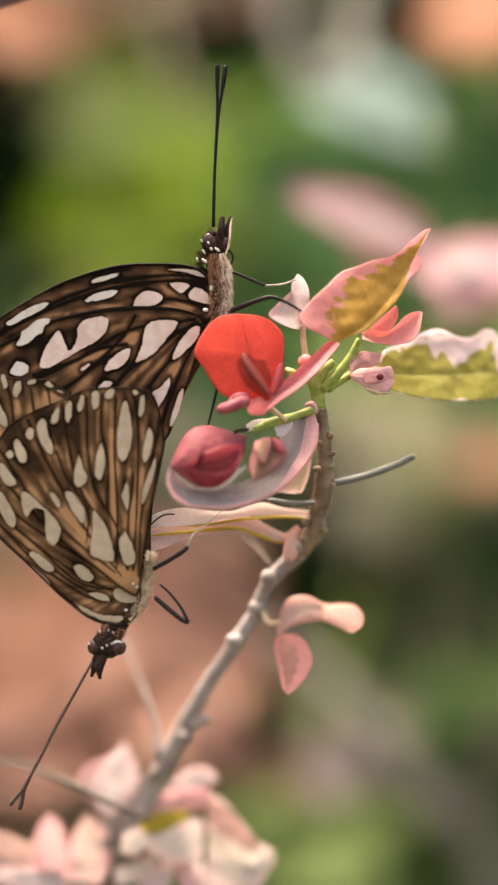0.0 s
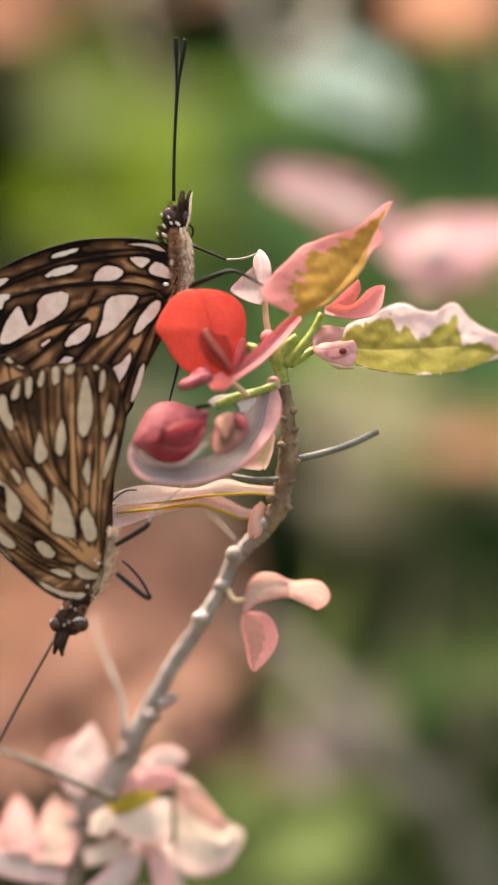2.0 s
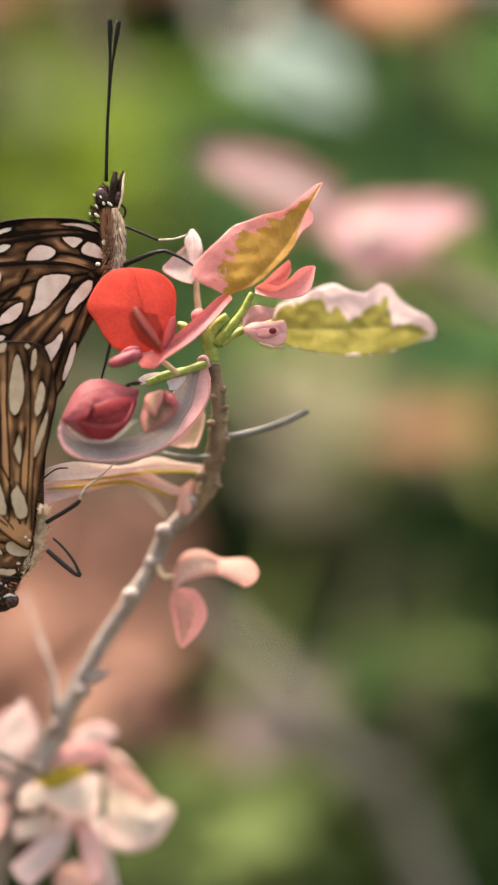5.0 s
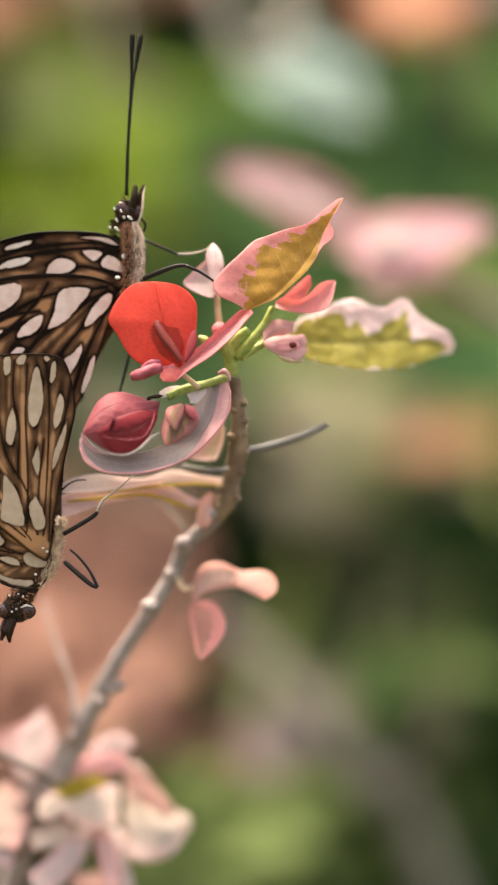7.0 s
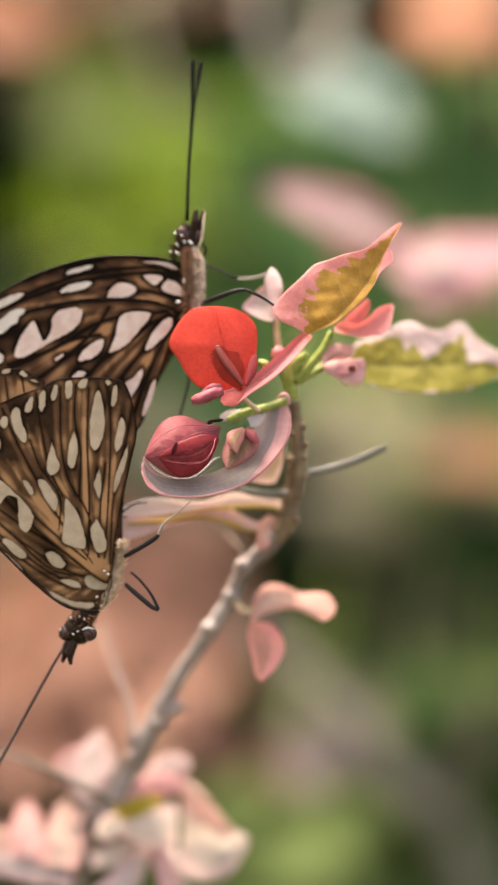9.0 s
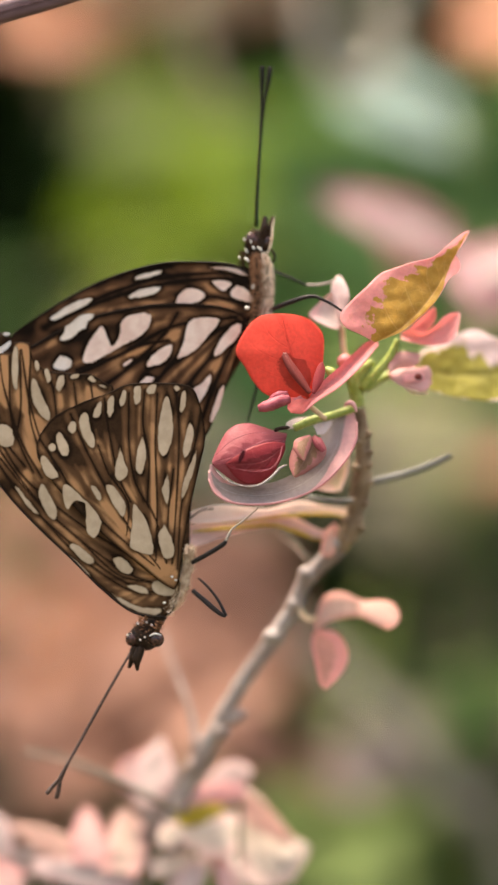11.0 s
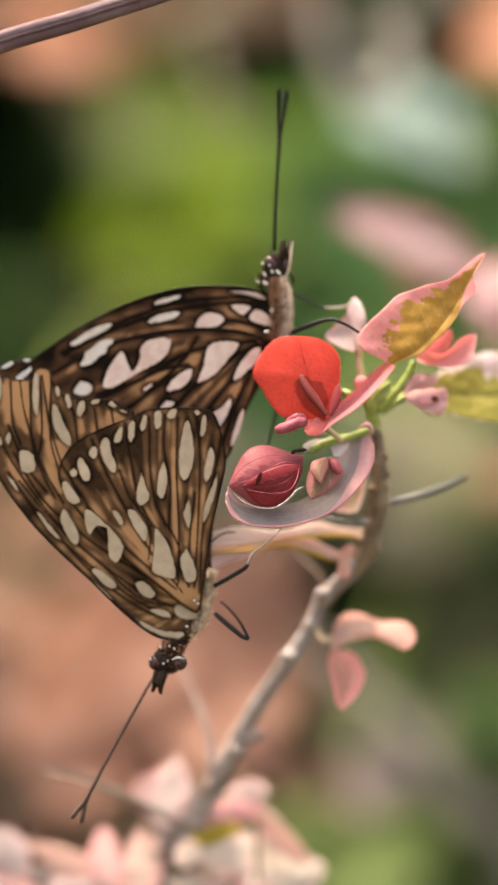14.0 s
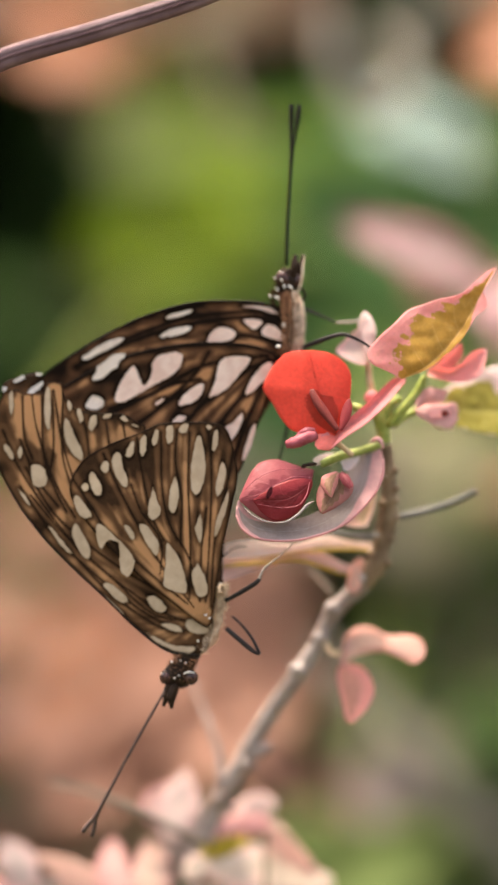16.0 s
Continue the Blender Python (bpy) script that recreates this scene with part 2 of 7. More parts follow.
M_PEACHPALE = leaf_material("peach_cream_leaf", (0.80, 0.50, 0.45), (0.82, 0.62, 0.52), 0.5, (0.85, 0.6, 0.5), 0.3, 0.4)
M_LOWPALE = leaf_material("pale_rose_leaf", (0.80, 0.58, 0.56), (0.80, 0.66, 0.62), 0.5, (0.8, 0.5, 0.48), 0.3, 0.4)
M_LOWPINK = leaf_material("rose_pink_leaf", (0.78, 0.44, 0.42), (0.80, 0.56, 0.52), 0.5, (0.8, 0.5, 0.48), 0.3, 0.4)
M_LOWCREAM = leaf_material("cream_olive_leaf", (0.92, 0.70, 0.62), (0.90, 0.76, 0.64), 0.6, (0.75, 0.65, 0.45), 0.3, 0.4)
M_LOWPEACH = leaf_material("dull_peach_leaf", (0.84, 0.54, 0.45), (0.84, 0.54, 0.44), 0.0, (0.8, 0.55, 0.42), 0.3, 0.4)
M_GREYPINK = leaf_material("grey_pink_dry_leaf", (0.62, 0.50, 0.47), (0.6, 0.52, 0.47), 0.3, (0.6, 0.45, 0.42), 0.3, 0.3)
M_BROWNRED = leaf_material("brown_red_bract", (0.20, 0.036, 0.03), (0.4, 0.1, 0.08), 0.0, (0.5, 0.2, 0.17), 0.2, 0.25)
M_MAUVE = plain_material("mauve_bud", (0.31, 0.06, 0.08), (0.43, 0.11, 0.135), 1200, 0.5, 0.4, 0.25)
M_OCHRE = leaf_material("ochre_leaf", (0.58, 0.43, 0.05), (0.6, 0.42, 0.05), 0.0, (0.7, 0.55, 0.2), 0.3, 0.4)
M_MAUVE_PALE = plain_material("pale_mauve", (0.60, 0.30, 0.30), (0.72, 0.42, 0.42), 1500, 0.5, 0.3, 0.2)
# near-black red, the shade inside the cupped leaf as a colour
M_HOLLOW_SHADE = plain_material("hollow_shade", (0.05, 0.008, 0.01), (0.10, 0.015, 0.02), 1500, 0.7, 0.3, 0.1)
M_WHITE_RIDGE = plain_material("white_ridge", (0.30, 0.24, 0.23), (0.42, 0.34, 0.33), 1500, 0.5, 0.3, 0.2)
M_WHITEPINK = leaf_material("white_pink_bract", (0.93, 0.82, 0.80), (0.85, 0.7, 0.7), 0.0, (0.85, 0.5, 0.5), 0.3, 0.4)
M_BG_PINK = leaf_material("blurred_pink_leaf", (0.49, 0.255, 0.285), (0.50, 0.34, 0.36), 0.4, (0.8, 0.6, 0.6), 0.2, 0.35)
M_BG_MAUVE = leaf_material("mauve_pink_leaf", (0.30, 0.15, 0.165), (0.38, 0.27, 0.27), 0.5, (0.6, 0.45, 0.42), 0.2, 0.3)
M_BG_PALEPINK = leaf_material("pale_dusty_leaf", (0.46, 0.35, 0.335), (0.50, 0.41, 0.39), 0.5, (0.6, 0.5, 0.48), 0.2, 0.3)
M_BG_PALE = leaf_material("pale_waxy_leaf", (0.31, 0.415, 0.37), (0.36, 0.47, 0.43), 0.5, (0.36, 0.45, 0.36), 0.2, 0.25, 0.3)
M_BG_ORANGE = leaf_material("orange_leaf", (0.56, 0.27, 0.165), (0.60, 0.31, 0.20), 0.4, (0.8, 0.5, 0.4), 0.2, 0.35)
M_BG_RUST = leaf_material("rusty_leaf", (0.31, 0.135, 0.078), (0.35, 0.165, 0.10), 0.4, (0.5, 0.3, 0.2), 0.2, 0.35)
M_BG_GREEN = leaf_material("green_leaf", (0.038, 0.075, 0.022), (0.048, 0.09, 0.026), 0.5, (0.12, 0.2, 0.07), 0.3, 0.3, 0.4, 7, 0.0, 0.25)
M_BG_OLIVE = leaf_material("olive_green_leaf", (0.105, 0.168, 0.006), (0.125, 0.192, 0.008), 0.5, (0.25, 0.3, 0.08), 0.3, 0.35)
M_BG_BROAD = leaf_material("broad_green_leaf", (0.085, 0.175, 0.062), (0.10, 0.20, 0.072), 0.5, (0.12, 0.2, 0.09), 0.2, 0.3, 0.45, 7, 0.0, 0.1)
M_BG_STRAW = leaf_material("straw_orange_leaf", (0.40, 0.26, 0.13), (0.44, 0.30, 0.16), 0.4, (0.5, 0.35, 0.2), 0.2, 0.3)
M_BG_GREEN2 = leaf_material("mid_green_leaf", (0.135, 0.26, 0.075), (0.155, 0.29, 0.09), 0.5, (0.12, 0.2, 0.07), 0.3, 0.35, 0.45, 7, 0.0, 0.15)
M_BG_OLIVE2 = leaf_material("grey_olive_leaf", (0.17, 0.235, 0.075), (0.205, 0.265, 0.092), 0.5, (0.25, 0.3, 0.1), 0.3, 0.35)
M_BG_TAN = leaf_material("dry_tan_leaf", (0.28, 0.25, 0.165), (0.32, 0.29, 0.20), 0.5, (0.4, 0.35, 0.25), 0.3, 0.25)
M_BG_TAN2 = leaf_material("grey_tan_leaf", (0.15, 0.14, 0.095), (0.18, 0.165, 0.115), 0.5, (0.3, 0.26, 0.2), 0.3, 0.25)
M_BG_PALEOLIVE = leaf_material("pale_olive_leaf", (0.33, 0.305, 0.215), (0.37, 0.345, 0.255), 0.5, (0.45, 0.42, 0.3), 0.3, 0.3)
M_BG_ROSE = leaf_material("dusky_rose_leaf", (0.37, 0.195, 0.142), (0.42, 0.23, 0.17), 0.5, (0.6, 0.4, 0.3), 0.2, 0.3)


# ---- building blocks ----
def curve_through(pts, closed=False, steps=6):
    """A smooth line through points (Catmull-Rom)."""
    p = [np.array(q, float) for q in pts]
    n = len(p)
    out = []
    for i in range(n if closed else n - 1):
        a = p[(i - 1) % n] if closed or i > 0 else 2 * p[0] - p[1]
        b, c = p[i], p[(i + 1) % n]
        d = p[(i + 2) % n] if closed or i + 2 < n else 2 * p[-1] - p[-2]
        for k in range(steps):
            t = k / steps
            out.append(0.5 * (2 * b + (c - a) * t + (2 * a - 5 * b + 4 * c - d) * t * t + (3 * b - a - 3 * c + d) * t ** 3))
    if not closed:
        out.append(p[-1])
    return out


def thing(name, x, y, z, label, category, group="", kind=""):
    ob = tagged(new(name), label, category, group, kind)
    ob.location = at(x, y, z)
    ob["mm"] = (x, y, z)
    return ob


def origin_of(parent):
    """The place of a part's thing, in millimetres."""
    while parent.parent is not None:
        parent = parent.parent
    return np.array(tuple(parent["mm"]))


def part(name, verts, faces, mat, parent, label="", smooth=True, uv=None):
    """One mesh from places in millimetres, as a part of a thing."""
    o = origin_of(parent)
    me = bpy.data.meshes.new(name)
    me.from_pydata([tuple((np.array(v) - o) * MM) for v in verts], [], faces)
    if uv is not None:
        lay = me.uv_layers.new(name="UVMap")
        for loop in me.loops:
            lay.data[loop.index].uv = uv[loop.vertex_index]
    me.materials.append(mat)
    if smooth:
        me.shade_smooth()
    ob = new(name, me)
    ob.parent = parent
    if label:
        ob["label"] = label
    return ob


def tube_mesh(path, radii, segs=10, steps=5, rough=0.0, seed=1):
    """Vertices and faces of a tapering tube along a smooth path, with closed ends."""
    rng = random.Random(seed)
    line = curve_through(path, False, steps)
    rad = [float(r[0]) for r in curve_through([(r,) for r in radii], False, steps)] if len(radii) == len(path) else \
        list(np.interp(np.linspace(0, 1, len(line)), np.linspace(0, 1, len(radii)), radii))
    verts, faces = [], []
    n = len(line)
    side = None
    for i, c in enumerate(line):
        t = Vector(line[min(i + 1, n - 1)] - line[max(i - 1, 0)]).normalized()
        if side is None:
            side = t.orthogonal().normalized()
        side = (side - t * side.dot(t)).normalized()
        up = t.cross(side)
        for k in range(segs):
            a = 2 * math.pi * k / segs
            r = rad[i] * (1 + rough * rng.uniform(-1, 1))
            verts.append(tuple(Vector(c) + side * (r * math.cos(a)) + up * (r * math.sin(a))))
    for i in range(n - 1):
        for k in range(segs):
            k2 = (k + 1) % segs
            faces.append((i * segs + k, i * segs + k2, (i + 1) * segs + k2, (i + 1) * segs + k))
    faces.append(tuple(reversed(range(segs))))
    faces.append(tuple(range((n - 1) * segs, n * segs)))
    return verts, faces


def tube(name, path, radii, mat, parent, label="", segs=10, rough=0.0, steps=5, seed=1):
    v, f = tube_mesh(path, radii, segs, steps, rough, seed)
    return part(name, v, f, mat, parent, label)


def egg(name, c, size, mat, parent, label="", segs=14, rings=9, turn=0.0):
    """A rounded body, leaning by turn degrees in the picture plane."""
    verts, faces = [], []
    cs, sn = math.cos(radians(turn)), math.sin(radians(turn))
    for i in range(rings + 1):
        th = math.pi * i / rings
        for k in range(segs):
            ph = 2 * math.pi * k / segs
            x, y, z = size[0] * math.sin(th) * math.cos(ph), size[1] * math.sin(th) * math.sin(ph), size[2] * math.cos(th)
            verts.append((c[0] + x * cs - z * sn, c[1] + y, c[2] + x * sn + z * cs))
    for i in range(rings):
        for k in range(segs):
            k2 = (k + 1) % segs
            faces.append((i * segs + k, i * segs + k2, (i + 1) * segs + k2, (i + 1) * segs + k))
    return part(name, verts, faces, mat, parent, label)


def leaf(base, tip, wl, wr, mat, parent, label="", face=(0, -1, 0.25), bend=0.0, cup=0.0, ripple=0.0, peak=0.42, blunt=0.75,
         teeth=0.0, twist=0.0, seed=0, nu=22, nv=12, name="leaf", thick=0.12, taper=None):
    """A leaf from base to tip (mm): half widths, a bend along it, cupped across, waved at its rim."""
    rng = random.Random(seed + 17)
    # base may be a whole midrib
    rib = [Vector(q) for q in (curve_through(base, False, 8) if isinstance(base, list) else (base, tip))]
    gone = [0.0]
    for p, q in zip(rib[:-1], rib[1:]):
        gone.append(gone[-1] + (q - p).length)
    length = gone[-1]

    def along(u):
        d = min(max(u, 0), 1) * length
        i = max(k for k in range(len(rib) - 1) if gone[k] <= d + 1e-9)
        return rib[i].lerp(rib[i + 1], (d - gone[i]) / (gone[i + 1] - gone[i]))

    power = math.log(0.5) / math.log(peak)
    ph = [rng.uniform(0, 6.28) for _ in range(4)]
    top, uv, back = [], [], []
    for i in range(nu + 1):
        u = i / nu
        fwd = (along(u + 0.04) - along(u - 0.04)).normalized()
        side = fwd.cross(Vector(face)).normalized()
        nor = side.cross(fwd).normalized()
        if taper is None:
            w = math.sin(math.pi * u ** power) ** blunt if 0 < u < 1 else 0.0
        elif u < peak:
            w = math.sin(math.pi / 2 * u / peak) ** blunt
        else:
            w = max(math.cos(math.pi / 2 * (u - peak) / (1 - peak)), 0) ** taper
        w = max(w, 0.015)
        tw = radians(twist) * (u - 0.3)
        s2, n2 = side * math.cos(tw) + nor * math.sin(tw), nor * math.cos(tw) - side * math.sin(tw)
        for j in range(nv + 1):
            v = 2 * j / nv - 1
            half = (wl if v < 0 else wr) * w
            edge = 1 + teeth * abs(v) ** 3 * math.sin(u * 34 + ph[3])
            c2 = cup if not isinstance(cup, tuple) else cup[0] if v < 0 else cup[1]
            lift = bend * length * 4 * u * (1 - u) + c2 * abs(v) ** 1.8 * half
            lift += ripple * abs(v) ** 2 * (math.sin(u * 11 + ph[0] + (2 if v > 0 else 0)) + 0.5 * math.sin(u * 23 + ph[1]))
            shrink = 1 - 0.25 * min(abs(c2), 2) * abs(v)
            top.append(along(u) + s2 * (v * half * edge * shrink) + n2 * lift)
            back.append(n2)
            uv.append((u, j / nv))
    n = len(top)
    low = [p - q * thick for p, q in zip(top, back)]
    faces = []
    row = nv + 1
    for i in range(nu):
        for j in range(nv):
            q = (i * row + j, i * row + j + 1, (i + 1) * row + j + 1, (i + 1) * row + j)
            faces.append(tuple(reversed(q)))
            faces.append(tuple(n + k for k in q))
    rim = [j for j in range(row)] + [i * row + nv for i in range(1, nu + 1)] + [nu * row + j for j in range(nv - 1, -1, -1)] + [i * row for i in range(nu - 1, 0, -1)]
    for i in range(len(rim)):
        p, q = rim[i], rim[(i + 1) % len(rim)]
        faces.append((p, q, n + q, n + p))
    return part(name, [tuple(p) for p in top + low], faces, mat, parent, label, True, uv + uv)


def blade(mid, left, right, mat, parent, label="", name="leaf", belly=0.0, crumple=0.0, hearts=None, nu=28, nv=16, thick=0.12, seed=0, lean=0.45):
    """A leaf between its midrib and its two margins (mm): bellied towards the viewer, crumpled; hearts gives how far, as a share of each
    half, the coloured middle reaches along the leaf; lean: how far its upper end tilts away."""
    def even(line):
        p = np.array(curve_through(line, False, 8))
        s = np.r_[0, np.cumsum(np.linalg.norm(np.diff(p, axis=0), axis=1))]
        return np.stack([np.interp(np.linspace(0, 1, nu + 1), s / s[-1], p[:, k]) for k in range(3)], 1)

    rib, sides = even(mid), (even(left), even(right))
    top, uv, reach = [], [], []
    level = float(np.mean(rib[:, 2]))
    for i in range(nu + 1):
        u = i / nu
        for j in range(nv + 1):
            v = 2 * j / nv - 1
            e = sides[0 if v < 0 else 1][i]
            q = rib[i] * (1 - abs(v)) + e * abs(v)
            n1 = noise.noise(Vector((q[0] * 0.32, q[2] * 0.32, seed * 3.7)))
            n2 = noise.noise(Vector((q[0] * 0.9, q[2] * 0.9, seed * 5.1)))
            q = q + np.array((0, -belly * (1 - v * v) * math.sin(math.pi * min(max(u, 0.02), 0.98)) ** 0.7 + crumple * (n1 + 0.35 * n2) + lean * (q[2] - level), 0))
            top.append(Vector(q))
            uv.append((u, j / nv))
            if hearts:
                h = hearts[0 if v < 0 else 1]
                reach.append(float(np.interp(u, [k[0] for k in h], [k[1] for k in h])) - abs(v))
    n, row, faces = len(top), nv + 1, []
    low = [p + Vector((0, thick, 0)) for p in top]
    for i in range(nu):
        for j in range(nv):
            q = (i * row + j, i * row + j + 1, (i + 1) * row + j + 1, (i + 1) * row + j)
            faces.append(q)
            faces.append(tuple(n + k for k in reversed(q)))
    rim = [j for j in range(row)] + [i * row + nv for i in range(1, nu + 1)] + [nu * row + j for j in range(nv - 1, -1, -1)] + [i * row for i in range(nu - 1, 0, -1)]
    for i in range(len(rim)):
        p, q = rim[i], rim[(i + 1) % len(rim)]
        faces.append((q, p, n + p, n + q))
    # the upper side looks at the viewer
    area = sum((top[f[1]] - top[f[0]]).cross(top[f[2]] - top[f[0]]).y for f in faces[:nu * nv * 2:2])
    if area > 0:
        faces = [tuple(reversed(f)) for f in faces]
    ob = part(name, [tuple(p) for p in top + low], faces, mat, parent, label, True, uv + uv)
    if hearts:
        attr = ob.data.attributes.new("heart", "FLOAT", "POINT")
        attr.data.foreach_set("value", np.array(reach + reach, np.float32))
    return ob


# ---- butterflies ----
from mathutils.geometry import delaunay_2d_cdt


# soft matt leaves far behind
for m in (M_BG_PINK, M_BG_MAUVE, M_BG_ORANGE, M_BG_RUST, M_BG_GREEN, M_BG_OLIVE, M_BG_GREEN2, M_BG_OLIVE2, M_BG_TAN, M_BG_TAN2, M_BG_ROSE, M_BG_PALE, M_BG_PALEPINK, M_BG_BROAD,
          M_BG_STRAW, M_BG_PALEOLIVE, M_GREYBRANCH):
    for nd in m.node_tree.nodes:
        if nd.type == "BSDF_PRINCIPLED":
            nd.inputs["Specular IOR Level"].default_value = 0.03
            for link in list(nd.inputs["Normal"].links):
                m.node_tree.links.remove(link)


def inside(poly, pts):
    """Which points lie in a closed outline (even-odd)."""
    poly = np.array(poly)
    x, z = pts[:, 0], pts[:, 1]
    hit = np.zeros(len(pts), bool)
    for (x0, z0), (x1, z1) in zip(poly, np.roll(poly, -1, 0)):
        if z0 == z1:
            continue
        hit ^= ((z0 > z) != (z1 > z)) & (x < x0 + (z - z0) * (x1 - x0) / (z1 - z0))
    return hit


def away(pts, line):
    """Distance of points from a chain of points, in the wing's plane."""
    best = np.full(len(pts), 1e9)
    for a, b in zip(line[:-1], line[1:]):
        d = b - a
        t = np.clip(((pts - a) @ d) / max(d @ d, 1e-9), 0, 1)
        best = np.minimum(best, np.hypot(*(pts - a - t[:, None] * d).T))
    return best


def sheet(outline, grid, seed=3):
    """Triangles that fill an outline evenly, in the wing's plane."""
    rng = np.random.default_rng(seed)
    poly = np.array(outline)
    lo, hi = poly.min(0), poly.max(0)
    gx, gz = np.meshgrid(np.arange(lo[0], hi[0], grid), np.arange(lo[1], hi[1], grid * 0.87))
    gx[1::2] += grid / 2
    pts = np.stack([gx.ravel(), gz.ravel()], 1) + rng.uniform(-0.12, 0.12, (gx.size, 2)) * grid
    pts = pts[inside(poly, pts)]
    pts = pts[away(pts, np.vstack([poly, poly[:1]])) > grid * 0.45]
    n = len(poly)
    every = [Vector(p) for p in np.vstack([poly, pts])]
    v, _, f, *_ = delaunay_2d_cdt(every, [(i, (i + 1) % n) for i in range(n)], [list(range(n))], 1, 1e-5)
    return np.array([tuple(q) for q in v]), [tuple(t) for t in f]


class Wing:
    """One wing: its outline, veins and spots, and the gentle bulge on which they lie."""

    def __init__(self, outline, depth, veins, bulge=0.8, grid=0.15, streaks=()):
        self.outline = curve_through(outline, True, 8)
        self.depth, self.bulge, self.grid = depth, bulge, grid
        self.mid = np.mean(self.outline, 0)
        self.size = np.ptp(np.array(self.outline), 0).max()
        self.veins = [np.array(curve_through(v, False, 5)) for v in veins]
        self.streaks = [np.array(curve_through(v, False, 5)) for v in streaks]
        self.spots, self.patches = [], []
        self.root = np.array(self.outline[0])

    def y(self, p):
        r = np.hypot(*(np.atleast_2d(p) - self.mid).T) / self.size
        w = 0.05 * np.sin(np.atleast_2d(p)[:, 0] * 0.9) + 0.05 * np.sin(np.atleast_2d(p)[:, 1] * 0.7 + 1)
        return self.depth - self.bulge * (1 - (1.6 * r) ** 2).clip(-1, 1) + w

    def spot(self, pts, mat=None):
        line = curve_through(pts, True, 6)
        self.spots.append(([q + 0.09 * np.array(noise.noise_vector(Vector((q[0] * 2.2, q[1] * 2.2, 0)))[:2])
                            + 0.05 * np.array(noise.noise_vector(Vector((q[0] * 7, q[1] * 7, 3)))[:2]) for q in line], mat))

    def patch(self, amount, pts):
        """A stretch of paler (+) or darker (-) scales."""
        self.patches.append((np.array(curve_through(pts, True, 4)), amount))

    def build(self, name, parent, wing_mat, spot_mat, fade=0.0, label="", dark_rim=0.35, tone=0.0, ring_dark=0.12, floor=0.14, far_dark=0.0, root_pale=0.0, band=(0.45, 0.36), vein_width=0.16):
        v, f = sheet(self.outline, self.grid)
        vein = np.full(len(v), 9.0)
        for line in self.veins:
            vein = np.minimum(vein, away(v, line))
        rim = away(v, np.vstack([self.outline, self.outline[:1]]))
        ring = np.full(len(v), 9.0)
        for s, _ in self.spots:
            near = np.hypot(*(v - np.mean(s, 0)).T) < 4.5
            if near.any():
                ring[near] = np.minimum(ring[near], away(v[near], np.vstack([s, s[:1]])))
        cloud = np.array([noise.fractal(Vector((p[0] * 0.3, p[1] * 0.3, fade)), 1.0, 2.0, 2) for p in v])
        d = v - self.root
        polar = np.stack([np.arctan2(d[:, 1], -d[:, 0]), np.hypot(*d.T)], 1)
        streak = np.array([noise.noise(Vector((a * 14, r * 0.14, 4 + fade))) + 0.16 * noise.noise(Vector((a * 40, r * 0.25, 9 + fade))) for a, r in polar])
        # pale scales lie along both sides of a vein, the middle of a cell is dark
        ridge = np.exp(-((vein - band[0]) / band[1]) ** 2)
        k = 0.28 + tone + 0.34 * cloud + 0.08 * streak + ridge * (0.25 + 0.16 * streak)
        for line in self.streaks:
            k += 0.22 * np.exp(-(away(v, line) / 0.2) ** 2)
        k += root_pale * np.exp(-(polar[:, 1] / 7) ** 2)
        k -= far_dark * np.clip((polar[:, 1] - 7) / 9, 0, 1) * (1 - 0.6 * ridge)
        for poly, amount in self.patches:
            e = away(v, np.vstack([poly, poly[:1]])) * np.where(inside(poly, v), 1, -1)
            k += 0.78 * amount * np.clip(e / 0.5 + 0.5, 0, 1) * (1 + 0.8 * streak)
        k = np.maximum(k, floor)
        k -= ring_dark * np.exp(-(ring / 0.3) ** 2)
        k *= 0.06 + 0.94 * np.clip((vein - 0.02) / (vein_width * np.clip(polar[:, 1] / 9, 0.75, 1)), 0, 1)
        k *= 0.1 + 0.9 * np.clip(rim / dark_rim, 0, 1)
        k = np.clip(k, 0, 1)
        y = self.y(v) - 0.04 * np.exp(-(vein / 0.12) ** 2)
        ob = part(name, np.stack([v[:, 0], y, v[:, 1]], 1), f, wing_mat, parent, label)
        attr = ob.data.attributes.new("marking", "FLOAT", "POINT")
        attr.data.foreach_set("value", k.astype(np.float32))
        so = ob.modifiers.new("thickness", "SOLIDIFY")
        so.thickness, so.offset = 0.00008, 1.0 if ob.data.polygons[0].normal.y > 0 else -1.0
        for s, m in self.spots:
            sv, sf = sheet(s, 0.16)
            so = part("spot", np.stack([sv[:, 0], self.y(sv) - 0.10, sv[:, 1]], 1), sf, m or spot_mat, ob)
            edge = np.clip(away(sv, np.array(list(s) + [s[0]])) / 0.3, 0, 1)
            attr = so.data.attributes.new("marking", "FLOAT", "POINT")
            attr.data.foreach_set("value", edge.astype(np.float32))
        return ob


